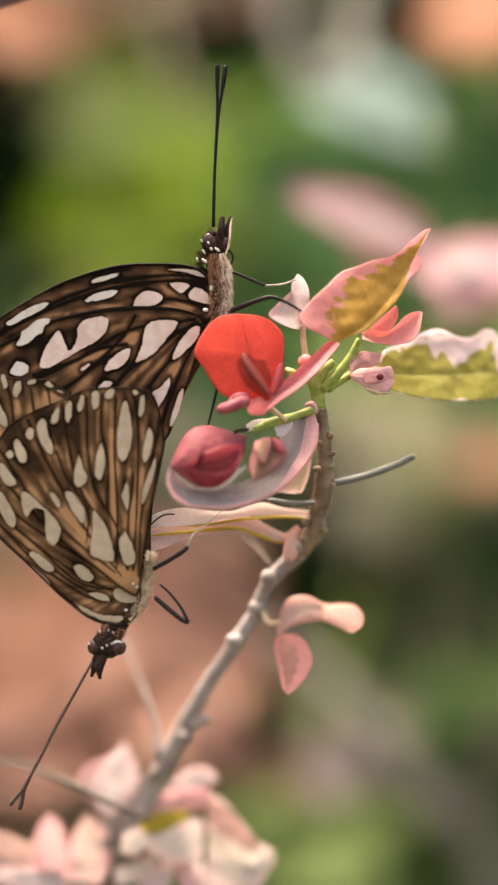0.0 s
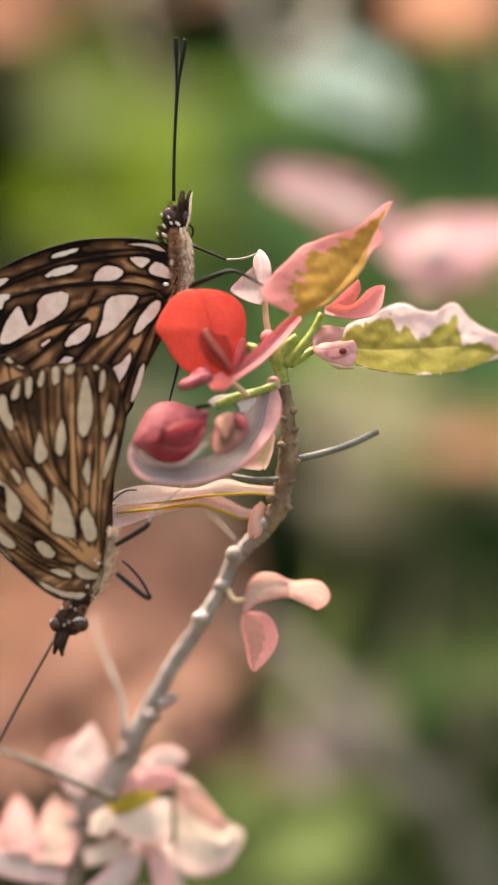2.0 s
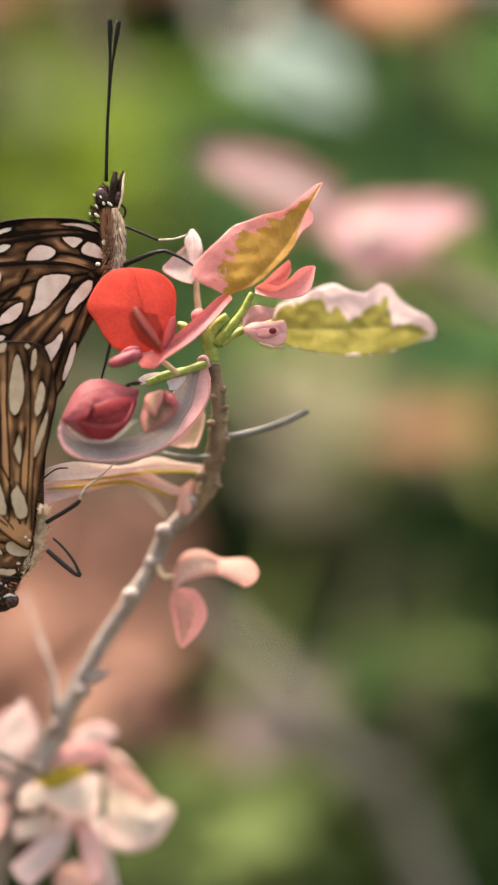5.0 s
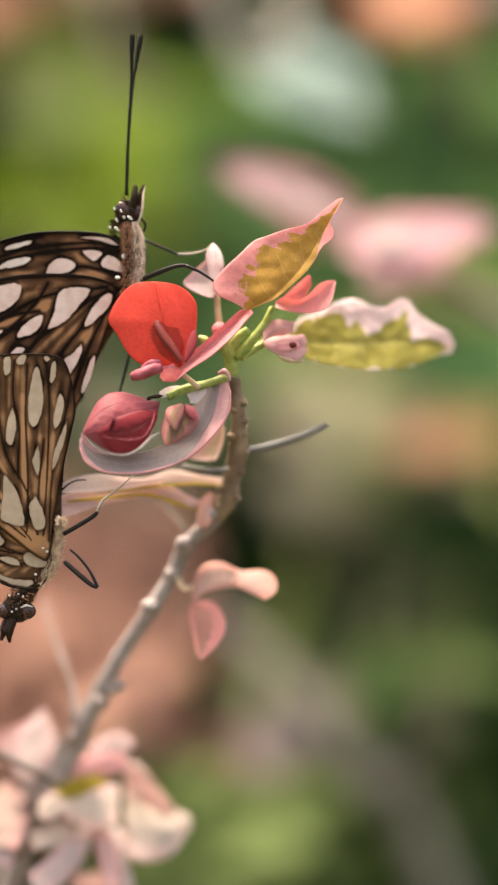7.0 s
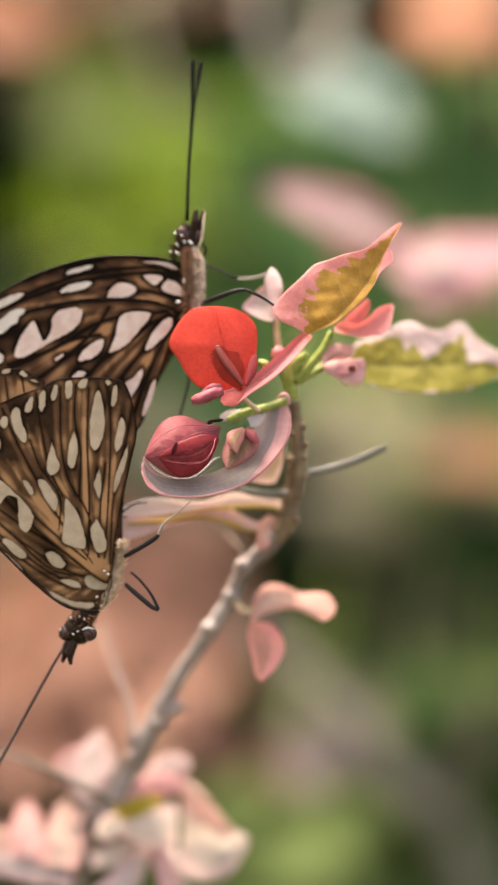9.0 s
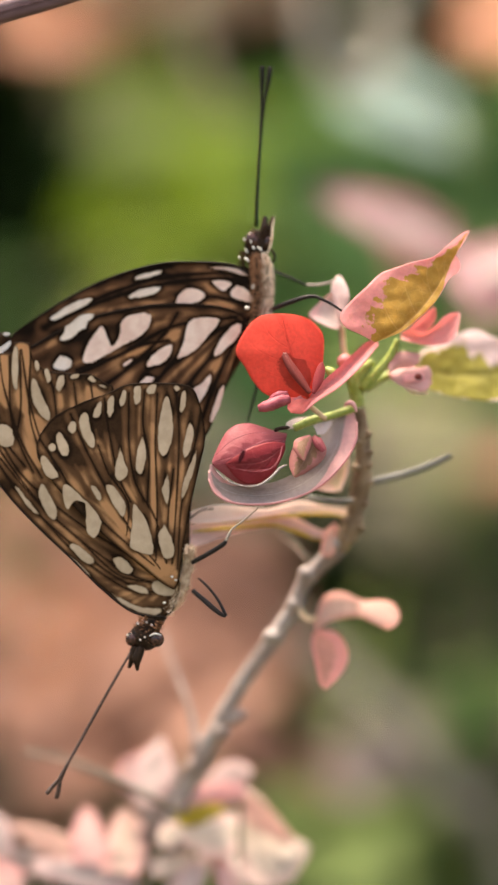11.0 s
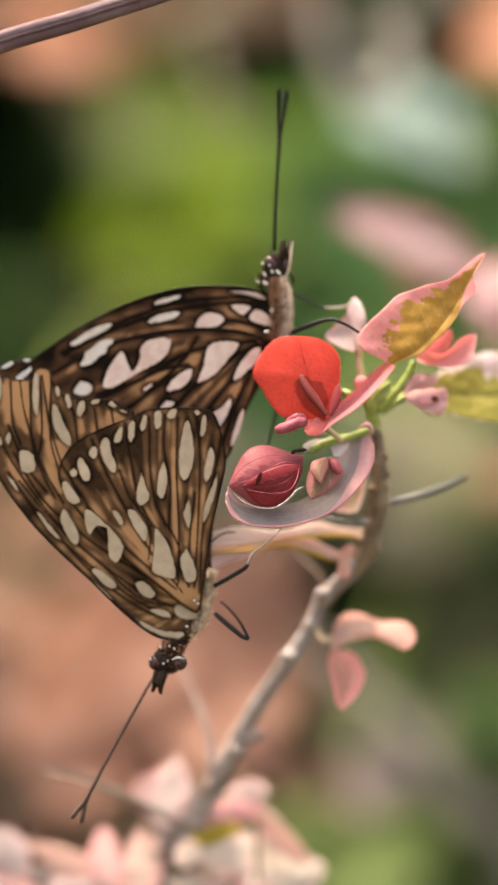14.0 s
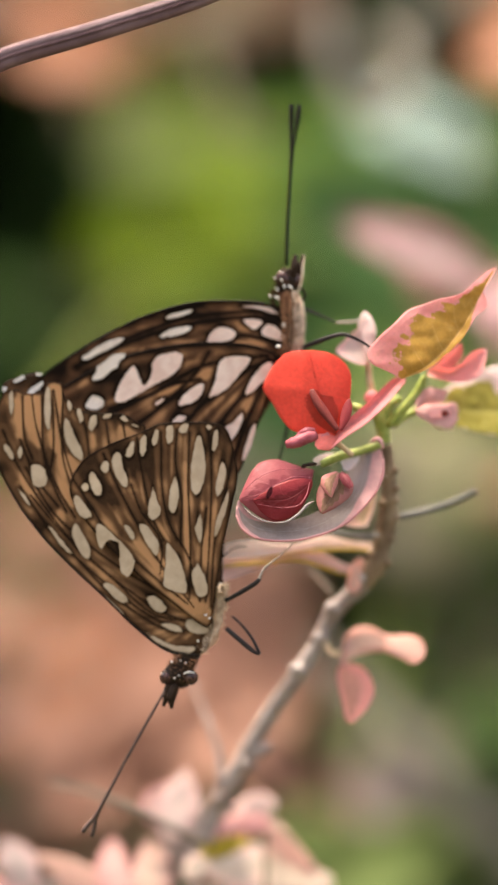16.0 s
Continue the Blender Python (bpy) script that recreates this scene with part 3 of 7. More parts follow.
def hairs(name, path, radii, count, length, mat, parent, seed, lean=(0.3, -0.3, 0.2), side=None, lie=0.0, thick=0.075):
    """Fur: fine tapering hairs that stand off a tapering body, as one tuft."""
    rng = random.Random(seed)
    line = curve_through(path, False, 8)
    rad = np.interp(np.linspace(0, 1, len(line)), np.linspace(0, 1, len(radii)), radii)
    verts, faces = [], []
    for _ in range(count):
        i = rng.randrange(len(line) - 1)
        c = Vector(line[i])
        t = Vector(line[min(i + 1, len(line) - 1)] - line[max(i - 1, 0)]).normalized()
        d = Vector((rng.uniform(-1, 1), rng.uniform(-1, 1), rng.uniform(-1, 1)))
        d = (d - t * d.dot(t)).normalized()
        if side is not None and d.dot(Vector(side)) < -0.1:
            d = -d
        root = c + d * rad[i] * 0.93
        way = (d * rng.uniform(0.35, 1.0) * (1 - 0.6 * abs(lie)) + Vector(lean) * (1 - 0.5 * abs(lie)) + t * (rng.uniform(-0.9, 0.2) * (1 - abs(lie)) + 1.1 * lie)).normalized()
        tip = root + way * length * rng.uniform(0.5, 1.2)
        s = way.orthogonal().normalized() * thick
        q = way.cross(s)
        n = len(verts)
        verts += [tuple(root + s), tuple(root - s * 0.5 + q * 0.87), tuple(root - s * 0.5 - q * 0.87), tuple(tip)]
        faces += [(n, n + 1, n + 3), (n + 1, n + 2, n + 3), (n + 2, n, n + 3)]
    return part(name, verts, faces, mat, parent, smooth=False)


PIVOT = (-8, 0, -2)


def upper_butterfly():
    bf = thing("butterfly", *PIVOT, "brown butterfly with pink silver spots, wings closed, head up", "butterfly", "mating butterflies")
    hind = Wing([(-5.46, 13.74), (-8.65, 14.66), (-14.78, 14.66), (-21.53, 13.25), (-27.05, 10.67), (-30.73, 7.61), (-29.5, 3.93), (-23.37, 1.47), (-17.24, -0.98), (-12.33, -1.9), (-9.26, -0.06), (-7.54, 3.8), (-5.89, 8.53), (-4.85, 12.02)], 0.9,
                [[(-5.58, 13.98), (-9.88, 14.48), (-16.01, 14.23), (-22.14, 12.82), (-28.28, 9.75)], [(-5.89, 13.37), (-12.94, 12.21), (-18.46, 9.08), (-25.82, 5.77)], [(-5.7, 13), (-10.98, 9.94), (-14.78, 5.77), (-16.01, 2.7)],
                 [(-12.33, 13.74), (-13.86, 11.29), (-17.24, 7.91), (-20.92, 5.15)],
                 [(-5.46, 12.64), (-8.65, 8.83), (-10.98, 5.77), (-12.64, 1.47)], [(-5.21, 12.27), (-7.3, 7.91), (-8.77, 4.23), (-10.18, -0.37)], [(-12.33, 8.53), (-11.59, 11.29), (-10.98, 13)], [(-13.25, 10.67), (-16.62, 10.06), (-19.08, 8.83), (-23.37, 7.3)]], 0.5)
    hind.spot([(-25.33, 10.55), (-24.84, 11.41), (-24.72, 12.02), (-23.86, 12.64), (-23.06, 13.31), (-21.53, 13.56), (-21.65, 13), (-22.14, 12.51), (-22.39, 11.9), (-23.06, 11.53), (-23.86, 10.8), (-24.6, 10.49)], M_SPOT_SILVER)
    hind.spot([(-22.76, 8.34), (-22.14, 10.18), (-20.92, 12.02), (-20.3, 11.78), (-19.57, 10.06), (-18.77, 10.98), (-18.46, 12.82), (-16.93, 13.62), (-15.4, 13.56), (-15.27, 12.51), (-16.13, 11.29), (-18.16, 10.06), (-20.3, 8.83), (-21.84, 8.03)])
    hind.spot([(-12.33, 8.83), (-11.72, 10.37), (-11.22, 12.51), (-10.18, 13.25), (-8.03, 13.25), (-7.73, 12.76), (-8.65, 11.59), (-10.18, 9.75), (-11.72, 8.83)])
    hind.spot([(-8.28, 9.32), (-7.54, 10.98), (-6.19, 12.51), (-5.34, 12.51), (-5.58, 11.29), (-6.81, 9.94), (-7.91, 9.08)])
    hind.spot([(-15.7, 7.91), (-15.09, 8.95), (-13.86, 9.94), (-12.88, 10.24), (-13.06, 9.14), (-13.86, 8.22), (-15.09, 7.73)])
    hind.spot([(-25.94, 7.79), (-25.45, 8.59), (-24.96, 8.83), (-24.23, 8.59), (-23.8, 8.1), (-24.1, 7.48), (-24.6, 7.18), (-25.7, 7.3)], M_SPOT_SILVER)
    hind.spot([(-10.49, 5.46), (-9.57, 6.07), (-8.65, 7.11), (-8.59, 6.07), (-9.26, 4.54), (-10, 3.68), (-10.37, 4.54)])
    hind.spot([(-8.65, 2.09), (-7.91, 4.54), (-7.3, 5.89), (-7.05, 5.15), (-7.54, 3.31), (-8.34, 1.78)])
    hind.spot([(-18.34, 7.91), (-17.36, 8.65), (-17.24, 8.34), (-17.97, 7.79)])
    hind.spot([(-16.44, 5.77), (-15.7, 6.69), (-14.78, 6.5), (-15.4, 5.89)])
    for amount, pts in ((0.45, [(-17.85, 9.08), (-14.78, 10.67), (-12.57, 11.9), (-12.08, 11.29), (-13.86, 10.18), (-16.62, 8.83)]), (0.25, [(-20.92, 8.83), (-18.46, 9.57), (-16.62, 9.32), (-19.69, 8.22)]),
                        (0.3, [(-26.74, 9.75), (-25.52, 11.9), (-24.6, 12.21), (-25.52, 10.37)]), (0.3, [(-12.64, 7.3), (-10.98, 8.83), (-10.61, 8.22), (-12.02, 5.77)]), (0.25, [(-8.65, 8.22), (-6.81, 9.94), (-6.5, 9.14), (-8.16, 7.11)]),
                        (0.22, [(-16.01, 3.93), (-12.94, 7.61), (-12.57, 6.38), (-14.78, 2.39)]), (0.25, [(-24.6, 6.38), (-22.76, 7.11), (-20.92, 6.87), (-22.14, 5.15)]), (0.3, [(-27.66, 7.61), (-26.19, 8.22), (-26.44, 5.77), (-27.78, 5.77)]),
                        (0.25, [(-10.61, 3.31), (-9.26, 3.93), (-9.57, 1.47)]), (0.2, [(-23.37, 13.74), (-20.92, 14.48), (-19.69, 14.05), (-22.14, 13.13)])):
        hind.patch(amount, pts)
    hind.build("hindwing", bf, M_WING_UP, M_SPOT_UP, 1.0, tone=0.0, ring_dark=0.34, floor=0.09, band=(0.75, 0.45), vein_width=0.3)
    fore = Wing([(-3.87, 13.76), (-3.69, 17.44), (-4.36, 18.73), (-6.2, 19.16), (-10.5, 19.47), (-14.8, 19.1), (-19.72, 17.63), (-23.4, 15.79), (-27.09, 13.57), (-30.47, 11.12), (-31.39, 8.84), (-28.32, 8.84), (-23.4, 11.3), (-17.87, 13.14), (-11.73, 13.27), (-6.2, 12.53)], 1.35,
                [[(-4.24, 17.94), (-8.66, 18.18), (-14.8, 17.44), (-20.95, 15.29), (-27.09, 11.92)], [(-4.48, 17.44), (-8.66, 17.57), (-13.57, 16.95), (-19.72, 15.29), (-25.86, 12.53)], [(-4.61, 14.5), (-6.82, 16.22), (-8.66, 17.14)],
                 [(-4.85, 14.68), (-8.66, 15.6), (-12.35, 14.5), (-19.1, 13.76)]], 0.5)
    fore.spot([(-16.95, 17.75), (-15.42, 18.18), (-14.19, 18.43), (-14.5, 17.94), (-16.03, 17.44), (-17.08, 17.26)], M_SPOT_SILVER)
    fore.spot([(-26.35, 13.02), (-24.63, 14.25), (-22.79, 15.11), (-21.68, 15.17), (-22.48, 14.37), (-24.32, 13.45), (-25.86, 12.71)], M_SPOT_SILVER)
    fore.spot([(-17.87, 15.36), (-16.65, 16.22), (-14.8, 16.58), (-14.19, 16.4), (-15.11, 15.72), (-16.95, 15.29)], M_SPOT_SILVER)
    fore.spot([(-12.59, 14.8), (-12.16, 15.91), (-10.99, 16.52), (-9.58, 16.09), (-9.34, 15.6), (-10.2, 14.93), (-11.73, 14.62)])
    fore.spot([(-8.66, 17.32), (-7.13, 17.38), (-6.45, 17.01), (-7.31, 16.22), (-7.92, 16.46)])
    fore.spot([(-6.63, 15.79), (-6.08, 16.77), (-5.1, 16.71), (-3.99, 15.6), (-4.05, 14.99), (-5.59, 15.29)])
    fore.spot([(-8.97, 18.8), (-6.82, 18.92), (-4.98, 18.55), (-4.48, 18.06), (-5.28, 18), (-6.82, 18.43)])
    for amount, pts in ((0.4, [(-9.15, 14.99), (-6.82, 15.11), (-5.9, 14.5), (-8.66, 14.25)]), (0.3, [(-20.95, 13.76), (-17.87, 14.68), (-13.88, 15.11), (-14.19, 14.62), (-17.87, 14)]), (0.35, [(-11.12, 18.43), (-7.43, 18.55), (-5.59, 18.18), (-8.66, 18.06)]),
                        (0.3, [(-26.47, 11.92), (-24.63, 13.02), (-23.4, 13.64), (-24.02, 12.84), (-25.86, 11.79)]), (0.3, [(-20.33, 16.22), (-17.26, 16.95), (-14.8, 17.26), (-16.95, 16.71)])):
        fore.patch(amount, pts)
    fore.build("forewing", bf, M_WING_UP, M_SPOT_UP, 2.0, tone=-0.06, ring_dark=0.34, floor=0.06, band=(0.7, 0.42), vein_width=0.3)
    # the other pair of wings, folded behind
    back = Wing([(-4.08, 13.86), (-3.9, 17.69), (-6.25, 19.18), (-10.58, 19.42), (-14.91, 18.99), (-19.86, 17.51), (-23.57, 15.59), (-27.28, 13.36), (-29.75, 11.07), (-28.52, 5.2), (-17.38, -0.37), (-9.65, 0.25), (-7.73, 3.96)], 3.3,
                [[(-4.39, 17.57), (-14.91, 17.57), (-27.28, 12)]], 0.3, 0.6)
    back.build("far_wing", bf, M_WING_UP, M_SPOT_UP, 5.0)
    tube("costa", [(-3.99, 1.2, 17.62), (-6.19, 0.9, 19.07), (-10.48, 0.8, 19.37), (-14.77, 0.8, 19.06), (-19.67, 0.8, 17.59), (-23.37, 1, 15.76), (-27.07, 1.2, 13.56), (-30.47, 1.4, 11.12)], [0.18, 0.15, 0.14, 0.12, 0.1, 0.08, 0.07, 0.05], M_EDGE, bf, segs=8)
    # body
    body_path = [(-3.94, 2, 20.74), (-3.26, 2, 18.71), (-3.02, 2, 16.25), (-3.76, 2.2, 13.8), (-5.24, 2.4, 9.8)]
    thorax = tube("thorax", body_path, [1.05, 1.3, 1.35, 1.2, 0.9], M_BODY, bf, "dark thorax with beige fur", segs=16)
    breast = [(-3.01, 1.3, 20.51), (-2.7, 1.2, 18.78), (-2.58, 1.2, 16.2), (-2.89, 1.5, 12.23)]
    tube("breast", breast, [0.36, 0.48, 0.54, 0.46], M_FUR, thorax, "beige furry breast", 12, 0.12)
    hairs("fur", breast, [0.36, 0.48, 0.54, 0.46], 2600, 1.2, M_FUR, thorax, 5, (0.0, -0.3, -0.1), None, 0.82, 0.045)
    hairs("red_fur", [(x - 0.9, y - 0.2, z) for x, y, z in breast], [0.45, 0.6, 0.6, 0.5], 1100, 1.1, M_REDFUR, thorax, 27, (-0.1, -0.3, -0.1), None, 0.75, 0.045)
    hairs("dark_fur", breast, [0.42, 0.52, 0.58, 0.5], 420, 1.1, M_DFUR, thorax, 26, (-0.1, -0.35, -0.1), None, 0.75, 0.045)
    hairs("back_fur", [(-4.49, 2, 20.56), (-4.25, 2, 19.02)], [0.8, 1.0], 160, 0.9, M_DFUR, thorax, 6, (-0.6, -0.2, 0.3))
    tube("abdomen", [(-5, 3, 11.37), (-7.59, 2.6, 7.03), (-9.8, 2.3, 2.1), (-11.46, 2.2, -2.83)], [1.2, 1.3, 1.1, 0.8], M_DFUR, bf, segs=14)
    head = egg("head", (-3.82, 2, 21.67), (1.35, 1.3, 1.5), M_BODY, bf, "dark head speckled with white")
    egg("eye", (-4.23, 0.9, 21.83), (0.75, 0.45, 0.95), M_EYE, head, turn=20)
    egg("eye", (-2.64, 1.6, 21.64), (0.55, 0.6, 0.9), M_EYE, head)
    rng = random.Random(4)
    dots = [(-5.15, 0.8, 21.94), (-4.41, 0.4, 21.67), (-3.43, 0.4, 20.93), (-4.9, 0.7, 20.71), (-5.64, 0.9, 19.93), (-4.84, 0.6, 19.72), (-4.1, 0.5, 21)]
    for x, y, z in dots:
        egg("white_dot", (x, y, z), (rng.uniform(0.10, 0.17), 0.1, rng.uniform(0.18, 0.42)), M_WHITE, head, segs=8, rings=5, turn=rng.uniform(20, 60))
    egg("white_dot", (-4.7, -0.1, 14.36), (0.3, 0.12, 0.2), M_WHITE, thorax, segs=8, rings=5)
    egg("white_dot", (-4.1, 0.35, 16.77), (0.2, 0.12, 0.35), M_WHITE, thorax, segs=8, rings=5)
    hairs("head_fur", [(-4.24, 1.5, 20.83), (-3.5, 1.6, 23.3)], [0.8, 0.5], 220, 0.8, M_DFUR, head, 8, (0, -0.2, 0.5))
    tube("palp", [(-3.26, 1.4, 22.05), (-3.01, 1.1, 23.25), (-2.88, 1.2, 24.55)], [0.45, 0.42, 0.22], M_BODY, head, segs=8, rough=0.15)
    tube("palp", [(-2.64, 1.8, 21.77), (-2.34, 1.6, 23.3), (-1.97, 1.6, 24.65)], [0.4, 0.36, 0.16], M_BODY, head, segs=8, rough=0.15)
    tube("palp_edge", [(-2.64, 1.2, 20.19), (-2.15, 1, 21.71), (-2.02, 1.1, 23.56), (-1.84, 1.2, 24.43)], [0.1, 0.14, 0.12, 0.06], M_FUR, head, segs=6)
    tube("proboscis", [(-2.52, 1.2, 21.11), (-1.84, 1, 20.49), (-1.84, 1, 19.75), (-2.39, 1.2, 19.15)], [0.13, 0.14, 0.13, 0.1], M_BODY, head, segs=8)
    for tip, kink in (((-3.43, 0.8, 41.07), (-3.44, 1.1, 35.83)), ((-2.52, 1.8, 41.09), (-3.32, 1.6, 35.59))):
        foot = (-3.87, 1.3, 23.46)
        mid = (-3.75, 1.3, 29.1)
        an = tube("antenna", [foot, mid, kink, tip], [0.2, 0.17, 0.16, 0.14], M_ANT, bf, segs=8)
        k = [tuple(np.array(tip) * (1 - s) + np.array(kink) * s) for s in (0.0, 0.25, 0.5, 0.75)]
        tube("club", k, [0.26, 0.28, 0.2, 0.15], M_ANT, an, segs=8)
    # legs
    leg = tube("leg", [(-2.21, 1, 14.17), (-0.37, 0, 14.91), (1.65, -0.6, 15.61), (2.8, -0.8, 15.72)], [0.26, 0.3, 0.24, 0.2], M_LEG, bf, segs=8)
    tube("shin", [(2.68, -0.8, 15.72), (4.32, -1, 14.98), (6.02, -1.4, 13.87)], [0.2, 0.16, 0.12], M_LEG, leg, segs=8)
    leg = tube("leg", [(-2.03, 2.4, 18.74), (-0.06, 2.2, 17.92), (1.79, 2, 17.11)], [0.17, 0.16, 0.13], M_LEG, bf, segs=8)
    tube("foot", [(1.72, 2, 17.11), (3.63, 2.2, 17.25), (5.12, 2.4, 17.81)], [0.12, 0.12, 0.08], M_TARSUS, leg, segs=8)
    leg = tube("leg", [(-3.02, 2.6, 8.88), (-3.51, 2.4, 5.79), (-3.94, 2.2, 3.94), (-4.5, 2.2, 1.79)], [0.18, 0.16, 0.14, 0.1], M_LEG, bf, segs=8)
    return bf


def lower_butterfly():
    bf = thing("butterfly", *PIVOT, "brown butterfly with beige silver spots, wings closed, head down", "butterfly", "mating butterflies")
    base = [(-12.97, -16.32), (-17.11, -13.15), (-20.77, -10.11), (-25.03, -5.85), (-27.47, -1.89), (-26.25, 1.46), (-23.2, 3.41), (-19.67, 4.81), (-17.72, 5.72), (-14.68, 5.97), (-11.63, 5.85), (-10.29, 5.12), (-9.44, 2.68), (-9.07, -0.06), (-9.56, -2.8), (-10.54, -7.37), (-11.14, -10.72), (-11.51, -13.76), (-11.88, -16.2)]
    hind = Wing(base, -0.9,
                [[(-11.88, -14.37), (-11.51, -7.06), (-10.11, -0.37), (-9.56, 2.98)], [(-12.48, -13.76), (-12.06, -5.85), (-11.94, 0.85), (-12.36, 5.12)], [(-14.25, -13.46), (-14.19, -7.06), (-14.49, -0.97), (-14.37, 4.81)],
                 [(-13.09, -13.76), (-14.37, -8.89), (-16.5, -5.24), (-17.36, -0.97), (-17.48, 4.81)], [(-17.11, -7.06), (-18.33, -4.63), (-19.43, -0.37), (-20.16, 4.2)],
                 [(-13.76, -14.37), (-17.11, -10.11), (-20.04, -5.24), (-22.29, -0.97), (-23.81, 2.38)], [(-14.37, -14.07), (-18.94, -10.41), (-22.84, -6.76), (-24.79, -3.9), (-27.16, -0.37)], [(-17.48, -10.72), (-17.42, -7.06), (-19.55, -4.02), (-20.77, -0.97)],
                 [(-13.15, -13.76), (-12.97, -8.28), (-12.48, -3.41)], [(-15.29, -7.06), (-15.16, -2.19), (-15.89, 1.46), (-15.77, 5.12)]], 0.6,
                streaks=[[(-16.25, 3.27), (-16.31, -2.31), (-15.38, -7.25)], [(-19.66, 3.22), (-19.4, -2.35), (-17.88, -5.11), (-15.8, -8.18)], [(-21.05, 0.73), (-20.39, -2.36), (-18.49, -6.05), (-16.7, -10.36)], [(-23.29, -3.01), (-20.96, -6.39), (-17, -10.98)],
                 [(-12.17, 3.32), (-12.96, -2.26), (-12.64, -8.45)], [(-11.05, 2.71), (-11.46, -3.48), (-11.63, -9.67)], [(-24.95, -3.96), (-22.32, -6.41), (-19.19, -8.84), (-16.06, -11.9)]])
    hind.spot([(-18.51, 3.9), (-18.21, 4.99), (-17.72, 4.99), (-17.9, 3.59), (-18.33, 3.35)])
    hind.spot([(-16.99, 5.12), (-16.63, 5.6), (-16.14, 5.42), (-16.2, 3.9), (-16.81, 3.59)])
    hind.spot([(-15.59, 5.12), (-15.16, 5.72), (-14.49, 5.72), (-14.68, 4.81), (-15.29, 4.63)])
    hind.spot([(-19.85, 2.68), (-19.73, 4.2), (-19.12, 4.38), (-19.06, 2.98), (-19.55, 2.07)])
    hind.spot([(-21.38, 2.38), (-20.89, 3.59), (-20.4, 3.78), (-20.52, 2.38), (-21.01, 1.95)])
    hind.spot([(-22.9, 1.77), (-22.41, 2.56), (-21.86, 2.38), (-21.68, 1.16), (-21.07, -0.37), (-21.25, -1.28), (-21.86, -0.97), (-22.59, 0.24)])
    hind.spot([(-24.12, 0.85), (-23.81, 1.58), (-23.2, 1.46), (-23.2, 0.55), (-23.69, 0.24)])
    hind.spot([(-25.39, -0.37), (-25.21, 0.37), (-24.66, 0.12), (-23.93, -1.28), (-24.12, -2.19), (-24.91, -1.89)])
    hind.spot([(-14.25, 0.85), (-13.95, 2.98), (-13.46, 4.51), (-12.97, 3.9), (-12.55, 1.46), (-12.85, -0.97), (-13.58, -2.07), (-14.19, -1.28)])
    hind.spot([(-11.94, 3.29), (-11.75, 4.81), (-11.27, 5.12), (-11.21, 3.59), (-11.63, 2.68)])
    hind.spot([(-11.51, -0.97), (-11.14, 0.85), (-10.72, 1.64), (-10.29, 0.55), (-10.66, -1.28), (-11.27, -2.25)])
    hind.spot([(-16.63, -2.8), (-16.38, -0.97), (-15.89, 0.06), (-15.47, -1.58), (-15.59, -3.11), (-16.02, -4.08), (-16.5, -3.71)])
    hind.spot([(-18.94, -4.02), (-18.64, -2.19), (-18.33, -1.16), (-17.84, -2.5), (-17.42, -3.71), (-17.72, -4.51), (-18.45, -4.81)])
    hind.spot([(-13.76, -5.85), (-13.46, -4.93), (-13.09, -4.02), (-12.85, -5.24), (-12.91, -6.76), (-13.15, -7.37)])
    hind.spot([(-11.63, -6.46), (-11.51, -5.24), (-10.9, -3.41), (-9.99, -1.34), (-10.17, -3.41), (-10.78, -5.24), (-11.33, -6.58)])
    hind.spot([(-19.85, -5.54), (-19.24, -5.24), (-18.33, -6.15), (-17.6, -7.37), (-17.84, -8.77), (-18.45, -8.28), (-19.24, -7.06)])
    hind.spot([(-17.11, -11.94), (-16.93, -9.5), (-16.81, -7.37), (-16.38, -7.55), (-15.29, -9.2), (-14.49, -12.24), (-14.98, -12.85), (-16.2, -12.55)])
    hind.spot([(-14.07, -10.72), (-13.58, -9.8), (-13.34, -9.5), (-12.55, -11.02), (-12.24, -12.24), (-12.48, -13.15), (-13.34, -13.15), (-13.76, -12.24)])
    hind.spot([(-24.54, -5.85), (-24.3, -5.24), (-23.2, -5.85), (-22.29, -6.76), (-21.07, -7.98), (-20.28, -9.2), (-20.46, -10.41), (-21.07, -11.14), (-21.86, -10.41), (-21.98, -8.89), (-22.11, -7.37), (-23.2, -7.19), (-23.93, -8.1), (-24.42, -7.37)])
    hind.spot([(-27.07, -2.82), (-26.83, -2.19), (-26.33, -2.43), (-25.7, -3.23), (-25.01, -4.34), (-25.44, -4.71), (-26.43, -4.42)])
    hind.spot([(-26.22, -1.2), (-25.86, -0.82), (-25.42, -1.06), (-25.48, -1.62), (-25.97, -1.69)])
    hind.spot([(-12.61, 5.48), (-12.24, 5.72), (-11.88, 5.36), (-12.24, 4.99)])
    hind.spot([(-21.5, -5.54), (-21.07, -5.36), (-20.28, -6.46), (-20.4, -7.06), (-20.89, -6.76)])
